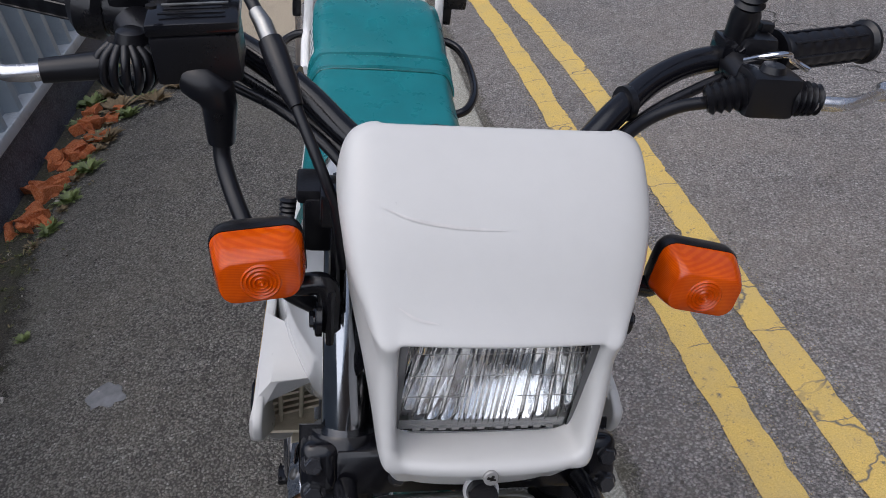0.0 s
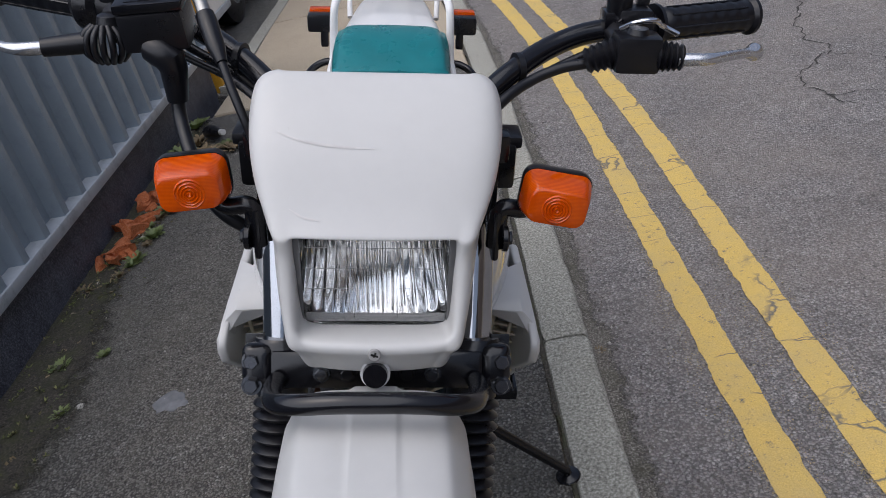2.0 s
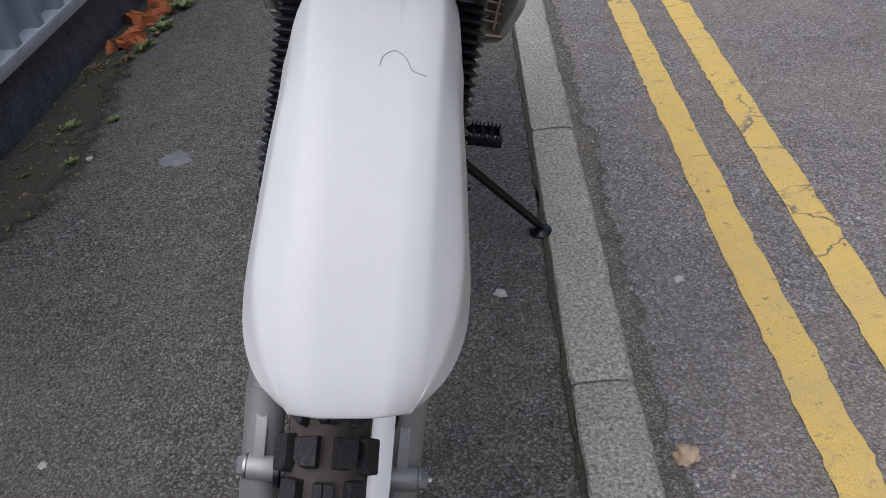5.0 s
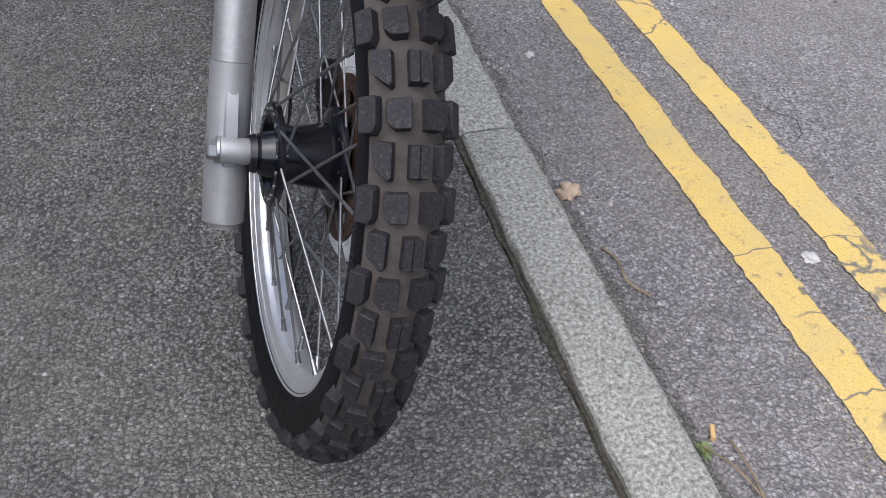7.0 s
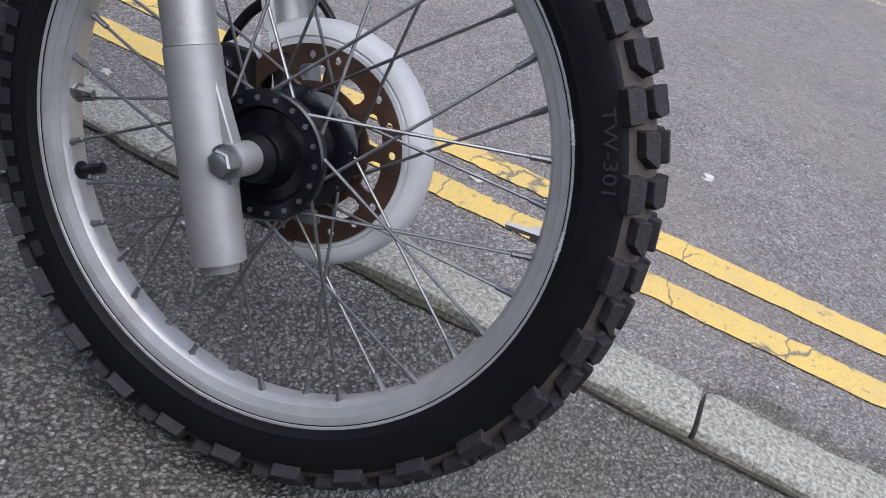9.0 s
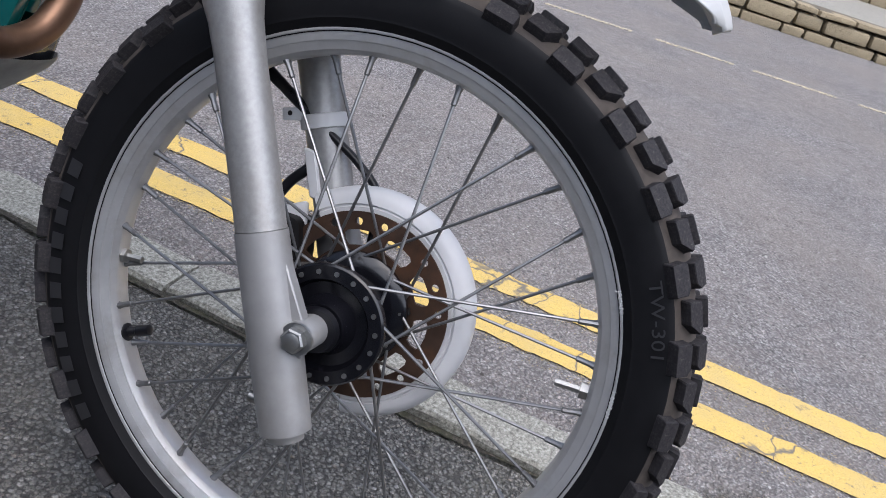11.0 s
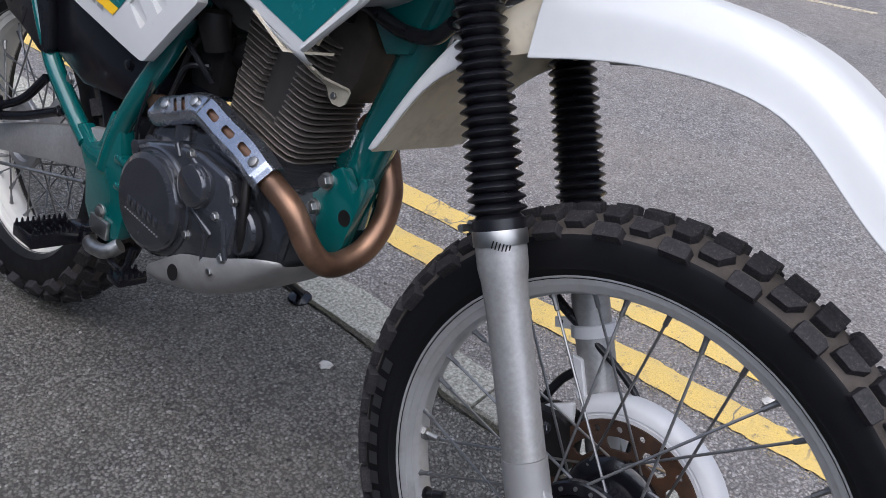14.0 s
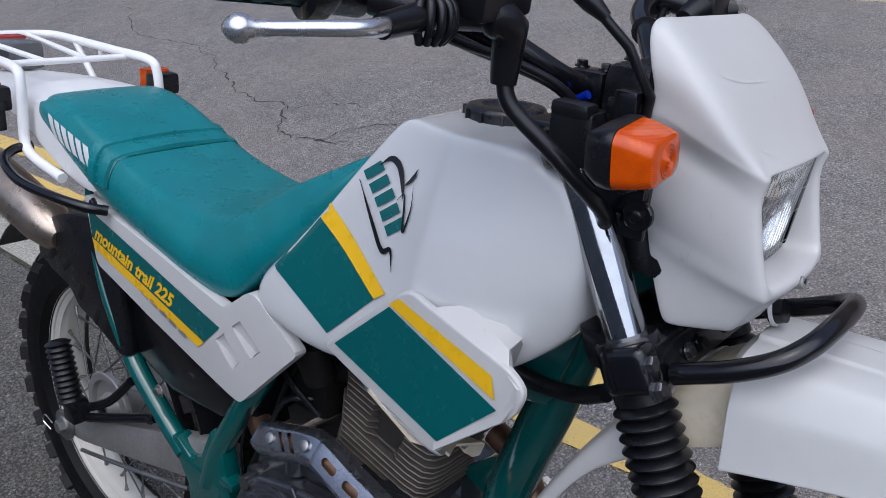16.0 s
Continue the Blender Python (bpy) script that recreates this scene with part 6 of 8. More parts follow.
def lever(side, pts):
    rs = [0.0064, 0.0062, 0.0058, 0.0054, 0.0050, 0.0046, 0.0050, 0.0078, 0.0092, 0.0088, 0.0060, 0.0015]
    line = [Vector(p) for p in pts]
    c = curve(line, 3)
    d = (c[-1] - c[-2]).normalized()
    p = [c[int(round(i))] for i in np.linspace(0, len(c) - 1, 7)] + [c[-1] + d * k for k in (0.004, 0.008, 0.012, 0.0165, 0.0195)]
    return part("lever", tube(p, rs, 16), lever_mat, bike, "polished alloy hand lever with ball end", smooth=50)


lever(-1, [(-0.298, 0.412, 1.131), (-0.325, 0.405, 1.131), (-0.350, 0.420, 1.130), (-0.378, 0.442, 1.128)])
lever(1, [(0.284, 0.420, 1.129), (0.310, 0.416, 1.131), (0.338, 0.430, 1.131), (0.364, 0.450, 1.128)])
ball = tube([(-0.208, 0.405, 1.137), (-0.204, 0.402, 1.136), (-0.196, 0.398, 1.134), (-0.188, 0.396, 1.128), (-0.186, 0.397, 1.118), (-0.186, 0.398, 1.095), (-0.186, 0.398, 1.088)], [0.008, 0.0135, 0.0150, 0.0145, 0.0125, 0.0105, 0.0098], 18)
part("hose_boot", ball, rubber_mat, bike, "black rubber elbow boot on the brake hose")
part("brake_hose", tube(curve([(-0.186, 0.398, 1.092), (-0.184, 0.390, 1.072), (-0.170, 0.362, 1.045), (-0.148, 0.335, 1.012), (-0.120, 0.332, 0.990), (-0.094, 0.345, 0.972), (-0.060, 0.35, 0.940)]), 0.0066, 14), rubber_mat, bike, "black rubber brake hose")

# left controls: clutch, switchgear
part("switch_housing", join(tube([(0.232, 0.491, 1.136), (0.236, 0.491, 1.136), (0.268, 0.496, 1.139), (0.272, 0.497, 1.139)], [0.018, 0.022, 0.022, 0.018], 22), eased(block((0.252, 0.486, 1.152), (0.034, 0.030, 0.020)), 0.006), eased(block((0.262, 0.492, 1.166), (0.012, 0.012, 0.008)), 0.002)), plastic_mat, bike, "black switch housing")
part("choke_lever", tube(curve([(0.236, 0.462, 1.146), (0.246, 0.448, 1.156), (0.264, 0.448, 1.158), (0.276, 0.458, 1.150), (0.292, 0.456, 1.143)]), 0.0028, 10), chrome_mat, bike, "bright choke lever")
part("clutch_perch", join(eased(block((0.245, 0.432, 1.132), (0.044, 0.034, 0.036)), 0.006), tube([(0.245, 0.432, 1.150), (0.245, 0.432, 1.155)], [0.011, 0.009], 18)), rubber_mat, bike, "black rubber clutch lever cover")
part("perch_arm", tube([(0.240, 0.440, 1.130), (0.236, 0.488, 1.138)], 0.013, 14), plastic_mat, bike)
for x0, x1 in ((0.198, 0.228), (0.264, 0.290)):
    pts, rad = [], []
    for k in range(11):
        t = k / 10
        pts.append((x0 + (x1 - x0) * t, 0.436 - 0.012 * (x0 + (x1 - x0) * t - 0.2) / 0.09, 1.120 + 0.012 * t * (1 if x0 < 0.25 else 0) + (0.010 if x0 > 0.25 else 0)))
        rad.append((0.0150 if k % 2 else 0.0118) * (0.85 + 0.25 * (t if x0 < 0.25 else 1 - t)))
    part("cable_boot", tube(pts, rad, 18), rubber_mat, bike, "black ribbed rubber boot", smooth=25)
part("clutch_cable", tube(curve([(0.200, 0.437, 1.118), (0.175, 0.436, 1.113), (0.145, 0.428, 1.102), (0.115, 0.405, 1.088), (0.085, 0.375, 1.06), (0.06, 0.36, 1.0)]), 0.0055, 10), rubber_mat, bike, "black clutch cable")
part("wiring", tube(curve([(0.238, 0.478, 1.128), (0.205, 0.468, 1.117), (0.165, 0.452, 1.103), (0.125, 0.425, 1.088), (0.09, 0.40, 1.062), (0.06, 0.38, 1.02)]), 0.0048, 10), plastic_mat, bike, "black wiring loom")
part("wiring", tube(curve([(-0.236, 0.480, 1.132), (-0.205, 0.470, 1.125), (-0.165, 0.456, 1.108), (-0.125, 0.432, 1.092), (-0.09, 0.40, 1.07), (-0.06, 0.38, 1.02)]), 0.0046, 10), plastic_mat, bike, "black wiring loom")
part("wiring", tube(curve([(-0.225, 0.462, 1.130), (-0.185, 0.448, 1.112), (-0.140, 0.426, 1.098), (-0.10, 0.395, 1.075), (-0.07, 0.37, 1.03)]), 0.0040, 10), plastic_mat, bike, "thin black cable")
for a, b, r in (((0.238, 0.488, 1.158), (0.229, 0.468, 1.238), 0.0135), ((-0.218, 0.440, 1.182), (-0.230, 0.466, 1.236), 0.0140)):
    a, b = Vector(a), Vector(b)
    pts, rad = [], []
    for k in range(3):
        pts.append(a.lerp(b, -0.02 + 0.14 * k))
        rad.append(r * 0.95)
    for k in range(16):
        t = 0.34 + 0.62 * k / 15
        pts.append(a.lerp(b, t))
        rad.append(r * (1.02 if k % 2 else 0.80) * (1.05 - 0.22 * t))
    part("mirror_boot", tube(pts, rad, 18), rubber_mat, bike, "black ribbed rubber mirror stem boot", smooth=25)
    part("mirror_stem", tube([b, b + (b - a) * 0.6], 0.005, 12), black_mat, bike, "black mirror stem")
    foot = a - (b - a) * 0.12
    part("mirror_clamp", join(eased(block(tuple(foot), (0.034, 0.028, 0.018)), 0.004), nut(foot + Vector((0, -0.015, 0)), (0, -1, 0), 0.005, 0.004)), black_mat, bike, "black mirror clamp")


# ---- tank, seat and panels ----
from mathutils.bvhtree import BVHTree

def carved(ob, cutters):
    """Cut shapes out of a part."""
    for shape in cutters:
        tool = part("tool", shape, white_mat, ob.parent)
        bpy.context.view_layer.update()
        mod = ob.modifiers.new("cut", "BOOLEAN")
        mod.operation, mod.object, mod.solver = "DIFFERENCE", tool, "EXACT"
        done = bpy.data.meshes.new_from_object(ob.evaluated_get(bpy.context.evaluated_depsgraph_get()))
        ob.modifiers.clear()
        ob.data = done
        bpy.data.objects.remove(tool)
    return ob


rings = []
for v, wb, (u1, w1), (u2, w2), (u3, w3), wt in (
    (0.347, 0.890, (0.080, 0.896), (0.096, 0.926), (0.082, 0.962), 0.974),
    (0.353, 0.868, (0.098, 0.874), (0.115, 0.918), (0.101, 0.976), 0.992),
    (0.372, 0.844, (0.108, 0.851), (0.126, 0.906), (0.109, 0.998), 1.016),
    (0.410, 0.808, (0.120, 0.817), (0.140, 0.895), (0.111, 1.014), 1.022),
    (0.455, 0.785, (0.138, 0.798), (0.150, 0.885), (0.110, 1.018), 1.020),
    (0.490, 0.773, (0.146, 0.787), (0.1545, 0.876), (0.109, 1.016), 1.018),
    (0.503, 0.770, (0.1475, 0.784), (0.1565, 0.868), (0.1065, 1.0155), 1.0175),
    (0.513, 0.767, (0.148, 0.780), (0.1540, 0.861), (0.1025, 1.015), 1.0175),
    (0.545, 0.760, (0.149, 0.774), (0.1510, 0.840), (0.095, 1.014), 1.0175),
    (0.568, 0.755, (0.149, 0.769), (0.1497, 0.825), (0.090, 1.016), 1.018),
    (0.580, 0.753, (0.149, 0.767), (0.1492, 0.817), (0.090, 1.011), 1.0145),
    (0.590, 0.751, (0.1485, 0.765), (0.1485, 0.810), (0.093, 1.000), 1.008),
    (0.626, 0.745, (0.147, 0.758), (0.1460, 0.790), (0.102, 0.954), 0.960),
    (0.660, 0.745, (0.145, 0.757), (0.1440, 0.785), (0.114, 0.902), 0.918),
    (0.700, 0.750, (0.143, 0.762), (0.1415, 0.785), (0.128, 0.846), 0.872),
    (0.742, 0.757, (0.140, 0.765), (0.1390, 0.775), (0.1375, 0.792), 0.840),
    (0.752, 0.760, (0.136, 0.766), (0.1350, 0.775), (0.133, 0.786), 0.830)):
    ub = u1 * 0.75
    half = [(0, wb), (ub, wb), (u1 - 0.008, w1 - 0.006), (u1, w1), (u2, w2), (0.5 * (u2 + u3), 0.5 * (w2 + w3)), (0.08 * u2 + 0.92 * u3, 0.08 * w2 + 0.92 * w3), (u3 - 0.001, w3 + 0.001), (u3 * 0.92, w3 + 0.45 * (wt - w3)), (u3 * 0.5, 0.15 * w3 + 0.85 * wt), (0, wt)]
    rings.append([(-x, v, z) for x, z in half] + [(x, v, z) for x, z in reversed(half[1:-1])])
tank = part("fuel_tank", loft(rings), tank_mat, bike, "glossy white enamelled fuel tank with teal and yellow stripe", smooth=70, levels=2)
cap = part("fuel_cap", eased(turned([(0, 0.0001), (0.0, 0.038), (0.004, 0.042), (0.016, 0.042), (0.020, 0.039), (0.021, 0.026), (0.018, 0.023), (0.018, 0.0001)], (0, 0.520, 1.010), (0, 0.03, 1), 36), 0.0015), plastic_mat, tank, "black plastic fuel cap")
for k in range(12):
    t = radians(30 * k)
    part("cap_notch", block((0.042 * math.cos(t), 0.520 + 0.042 * math.sin(t), 1.020), (0.006, 0.004, 0.014), 0.001, Matrix.Rotation(t, 4, "Z")), plastic_mat, cap)


def tree_of(ob):
    return BVHTree.FromPolygons([v.co for v in ob.data.vertices], [tuple(p.vertices) for p in ob.data.polygons])


def laid(tree, y, z, side, lift):
    """The place on a panel's outer face at (y, z), a little above it."""
    hit, normal, _, _ = tree.ray_cast(Vector((side * 0.6, y, z)), Vector((-side, 0, 0)))
    if hit is None:
        near, normal, _, _ = tree.find_nearest(Vector((side * 0.14, y, z)))
        return near + Vector((side * lift, 0, 0))
    return hit + Vector((side * lift, 0, 0))


def film(name, tree, corners, mat, parent, side, label="", lift=0.0012, n=16):
    """A sticker over four corners (y, z), clinging to the panel."""
    a, b, c, d = (Vector(p) for p in corners)
    rows = []
    for i in range(n + 1):
        s = i / n
        l, r = a.lerp(d, s), b.lerp(c, s)
        row = []
        for j in range(n + 1):
            p = l.lerp(r, j / n)
            row.append(tuple(laid(tree, p.x, p.y, side, lift)))
        rows.append(row)
    return part(name, loft(rows, closed=False, caps=False), mat, parent, label, smooth=60)


def film_letters(name, tree, words, start, end, rise, mat, parent, side, label, lift=0.0024):
    """Letters between two places (y, z), with capitals of the height rise (dy, dz)."""
    v, f = lettering(words, 1.0, 0.040)
    w = max(x for x, _, _ in v)
    a, b, r = Vector(start), Vector(end), Vector(rise)
    out = []
    for x, y, _ in v:
        p = a.lerp(b, x / w) + r * (y / 0.7)
        out.append(tuple(laid(tree, p.x, p.y, side, lift)))
    return part(name, (out, f), mat, parent, label, smooth=0)


tank_tree = tree_of(tank)
for side in (-1, 1):
    film("teal_decal", tank_tree, [(0.672, 0.897), (0.553, 0.846), (0.616, 0.784), (0.722, 0.823)], teal_mat, tank, side, "teal stripe decal")
    film("yellow_decal", tank_tree, [(0.671, 0.898), (0.654, 0.912), (0.538, 0.857), (0.553, 0.846)], yel_mat, tank, side, "yellow stripe decal", 0.0018)
    # the maker's mark: plain bars and a horn-like swoosh
    for k in range(5):
        t0, t1 = k / 5 + 0.02, k / 5 + 0.155
        a, b = Vector((0.617, 0.956)), Vector((0.553, 0.905))
        p, q = a.lerp(b, t0), a.lerp(b, t1)
        film("mark_bar", tank_tree, [tuple(p), tuple(q), (q.x - 0.022, q.y + 0.016), (p.x - 0.022, p.y + 0.016)], teal_mat, tank, side, "teal mark bar", 0.0018, 4)
    for pts, w in (([(0.618, 0.946), (0.590, 0.918), (0.560, 0.893), (0.546, 0.897), (0.536, 0.879)], 0.0028), ([(0.594, 0.966), (0.580, 0.976), (0.565, 0.972), (0.553, 0.956), (0.548, 0.944)], 0.0036), ([(0.552, 0.956), (0.542, 0.966), (0.537, 0.977)], 0.0022), ([(0.556, 0.942), (0.548, 0.950), (0.542, 0.938), (0.535, 0.918), (0.532, 0.940), (0.538, 0.962)], 0.0016)):
        c = curve([(0, y, z) for y, z in pts], 6)
        rows = []
        for i, p in enumerate(c):
            d = (c[min(i + 1, len(c) - 1)] - c[max(i - 1, 0)]).normalized()
            s = Vector((0, -d.z, d.y)) * w * math.sin(math.pi * min(0.96, max(0.06, i / (len(c) - 1))))
            rows.append([tuple(laid(tank_tree, (p + s).y, (p + s).z, side, 0.0020)), tuple(laid(tank_tree, (p - s).y, (p - s).z, side, 0.0020))])
        part("mark_line", loft(rows, closed=False, caps=False), black_mat, tank, "black swoosh of the tank mark")

# side shrouds
for side in (-1, 1):
    face = rounded([(0.619, 0.770), (0.511, 0.870), (0.496, 0.878), (0.455, 0.868), (0.372, 0.850), (0.354, 0.836), (0.362, 0.809), (0.452, 0.727), (0.462, 0.728)], 0.012)
    s = slab(face, 0.0, 0.008)
    s = eased(([(-side * (0.150 - 0.0725 * (y - 0.617) + (0.0 if x < 0.004 else -0.009)) * -1, y, z) for x, y, z in s[0]], s[1]), 0.0035, 3, 40)
    shroud = part("tank_shroud", s, white_mat, bike, "white plastic tank shroud with teal and yellow decals", smooth=50)
    st = tree_of(shroud)
    film("teal_decal", st, [(0.599, 0.781), (0.521, 0.853), (0.381, 0.808), (0.446, 0.742)], teal_mat, shroud, side, "teal decal")
    film("yellow_decal", st, [(0.521, 0.856), (0.508, 0.866), (0.390, 0.838), (0.384, 0.817)], yel_mat, shroud, side, "yellow stripe decal", 0.0018)
    tab = loft([[(side * x, y, z) for x, y, z in row] for row in (
        [(0.1605, 0.470, 0.871), (0.1625, 0.440, 0.864), (0.1655, 0.402, 0.855), (0.1670, 0.374, 0.848), (0.1680, 0.360, 0.838), (0.1683, 0.361, 0.822), (0.1680, 0.372, 0.800), (0.1650, 0.410, 0.765), (0.1630, 0.446, 0.732)],
        [(0.1570, 0.463, 0.873), (0.1520, 0.437, 0.872), (0.1500, 0.405, 0.868), (0.1530, 0.385, 0.860), (0.1580, 0.374, 0.842), (0.1620, 0.374, 0.824), (0.1630, 0.384, 0.802), (0.1620, 0.418, 0.768), (0.1610, 0.448, 0.735)],
        [(0.1550, 0.461, 0.874), (0.1320, 0.438, 0.878), (0.1060, 0.408, 0.868), (0.1070, 0.396, 0.856), (0.1470, 0.387, 0.857), (0.1550, 0.389, 0.838), (0.1590, 0.397, 0.808), (0.1590, 0.426, 0.772), (0.1590, 0.450, 0.738)])], closed=False, caps=False)
    part("shroud_tab", tab, white_mat, shroud, "white mounting tab", thick=0.003)
    part("tab_screw", tube([(side * 0.104, 0.412, 0.860), (side * 0.114, 0.409, 0.863)], [0.0050, 0.0045], 12), steel_mat, shroud)
    # grille in the shroud's mouth
    for k in range(6):
        z = 0.742 + 0.0165 * k
        y = 0.462 - 0.48 * (z - 0.738)
        a, b = Vector((side * 0.158, y, z)), Vector((side * 0.108, y + 0.012, z + 0.003))
        part("grille_slat", loft([[p + Vector((0, dy, dz)) for dy, dz in ((-0.006, 0.0012), (0.006, -0.0032), (0.007, -0.0012), (-0.005, 0.0034))] for p in (a, b)]), cream_mat, shroud)
    for x in (0.126, 0.146):
        part("grille_bar", tube([(side * x, 0.455 + (0.158 - x) * 0.25, 0.736), (side * x, 0.406 + (0.158 - x) * 0.25, 0.838)], 0.0022, 8), cream_mat, shroud)
    part("lower_lip", loft([[(side * x, 0.452 + dy, 0.728 + dz) for x in (0.158, 0.112)] for dy, dz in ((-0.004, 0.003), (0.03, -0.004), (0.09, 0.025))], closed=False, caps=False), cream_mat, shroud, "off-white inner lip", thick=0.003)
    # wall coloured near black for the shaded depth behind the grille
    part("inner_wall", slab([(0.500, 0.735), (0.53, 0.745), (0.45, 0.860), (0.42, 0.852)], side * 0.104, side * 0.100, 0.001), dark_mat, shroud)
    # the face rolls inward along its lower edge
    rolled = [[(side * (0.150 - 0.0725 * (y - 0.617) - inward), y, z) for y, z in line] for inward, line in (
        (0.001, ((0.560, 0.755), (0.500, 0.7395), (0.457, 0.7285), (0.445, 0.733))),
        (0.004, ((0.560, 0.751), (0.499, 0.733), (0.452, 0.721), (0.443, 0.727))),
        (0.014, ((0.560, 0.748), (0.498, 0.728), (0.454, 0.714), (0.446, 0.720))),
        (0.028, ((0.560, 0.748), (0.497, 0.726), (0.460, 0.712), (0.454, 0.717))))]
    part("rolled_edge", loft(rolled, closed=False, caps=False), white_mat, shroud, smooth=60, levels=1, thick=0.002)
    arm = [((0.135, 0.449, 0.712), (0.135, 0.474, 0.717)), ((0.100, 0.468, 0.698), (0.100, 0.492, 0.700)), ((0.062, 0.461, 0.686), (0.062, 0.499, 0.681)), ((0.057, 0.4612, 0.681), (0.057, 0.499, 0.673)), ((0.056, 0.466, 0.665), (0.056, 0.495, 0.664)), ((0.056, 0.474, 0.6585), (0.056, 0.487, 0.6585))]
    bracket = part("lower_bracket", loft([[(side * x, y, z) for x, y, z in row] for row in arm], closed=False, caps=False), cream_mat, shroud, "off-white lower bracket with a bolted lug", thick=0.003)
    # thin dark disc stands for the shaded recess round the bolt
    part("lug_washer", tube([(side * 0.0570, 0.486, 0.669), (side * 0.0585, 0.486, 0.669)], 0.0080, 16), dark_mat, bracket, "dark disc standing for the shaded recess round the bolt")
    part("lug_bolt", nut((side * 0.0585, 0.486, 0.669), (side, 0, 0), 0.0048, 0.004, False), steel_mat, bracket)

# seat
rings = []
for v, wt, ht, wb, hb in ((0.640, 0.960, 0.030, 0.945, 0.040), (0.665, 0.953, 0.052, 0.910, 0.066), (0.700, 0.930, 0.066, 0.862, 0.088), (0.735, 0.912, 0.076, 0.822, 0.104), (0.768, 0.890, 0.085, 0.780, 0.118), (0.800, 0.862, 0.092, 0.746, 0.126), (0.840, 0.840, 0.096, 0.736, 0.129), (0.900, 0.826, 0.099, 0.742, 0.127), (0.960, 0.826, 0.100, 0.750, 0.122), (1.040, 0.838, 0.100, 0.764, 0.117), (1.105, 0.855, 0.100, 0.778, 0.114), (1.125, 0.862, 0.100, 0.784, 0.113), (1.180, 0.884, 0.099, 0.805, 0.113), (1.240, 0.903, 0.097, 0.838, 0.112), (1.300, 0.908, 0.093, 0.866, 0.108), (1.325, 0.902, 0.086, 0.876, 0.100)):
    mid = 0.5 * wt + 0.5 * wb
    half = [(0, wb), (hb - 0.012, wb), (hb - 0.001, wb + 0.004), (hb + 0.004, 0.7 * wb + 0.3 * wt), (0.55 * hb + 0.45 * ht + 0.008, mid + 0.01), (ht + 0.007, wt - 0.012), (ht + 0.0015, wt - 0.0035), (ht - 0.010, wt + 0.0005), (ht * 0.5, wt + 0.001), (0, wt + 0.002)]
    rings.append([(-x, v, z) for x, z in half] + [(x, v, z) for x, z in reversed(half[1:-1])])
seat = part("seat", loft(rings), seat_mat, bike, "teal vinyl dual seat with a strap across it", smooth=70, levels=2)
seat_tree = tree_of(seat)


def over_seat(v, lift, n=25):
    pts = []
    for i in range(n):
        a = math.pi * i / (n - 1)
        o = Vector((0, v, 0.81))
        d = Vector((-math.cos(a), 0, math.sin(a) * 0.9 + 0.02)).normalized()
        hit, _, _, _ = seat_tree.ray_cast(o + d * 0.5, -d)
        pts.append((hit if hit else o + d * 0.12) + d * lift)
    return pts


for v0, w in ((1.112, 0.0095), (1.140, 0.0085)):
    rows = [over_seat(v0 - w, -0.001), over_seat(v0 - w * 0.8, 0.0048), over_seat(v0 + w * 0.8, 0.0050), over_seat(v0 + w, -0.001)]
    part("seat_strap", loft(rows, closed=False, caps=False), seat_mat, seat, "teal seat strap with stitching")
part("seam", tube(over_seat(1.0995, 0.0006), 0.0015, 8), frame_mat, seat, "dark seam in front of the strap")
for i in range(0, 48):
    p = over_seat(1.1295, 0.0010, 49)[i]
    if i % 2 == 0:
        part("stitch", block(tuple(p), (0.0036, 0.0012, 0.0012), 0), stitch_mat, seat)
for side in (-1, 1):
    for k in range(6):
        a, b = Vector((1.266, 0.872)), Vector((1.150, 0.842))
        p, q = a.lerp(b, k / 6 + 0.015), a.lerp(b, k / 6 + 0.135)
        film("seat_mark", seat_tree, [(p.x - 0.014, p.y - 0.015), (q.x - 0.014, q.y - 0.015), (q.x + 0.006, q.y + 0.015), (p.x + 0.006, p.y + 0.015)], frost_mat, seat, side, "white mark bar on the seat's flank", 0.0012, 4)

# side panels
SP = rounded([(1.178, 0.784), (1.0, 0.764), (0.86, 0.747), (0.806, 0.741), (0.760, 0.778), (0.742, 0.779), (0.670, 0.732), (0.776, 0.621), (1.00, 0.655), (1.150, 0.682)], 0.010, 3)


def panel_u(y):
    return float(np.interp(y, [0.66, 0.72, 0.80, 0.86, 1.0, 1.18], [0.139, 0.1405, 0.139, 0.135, 0.1245, 0.112]))


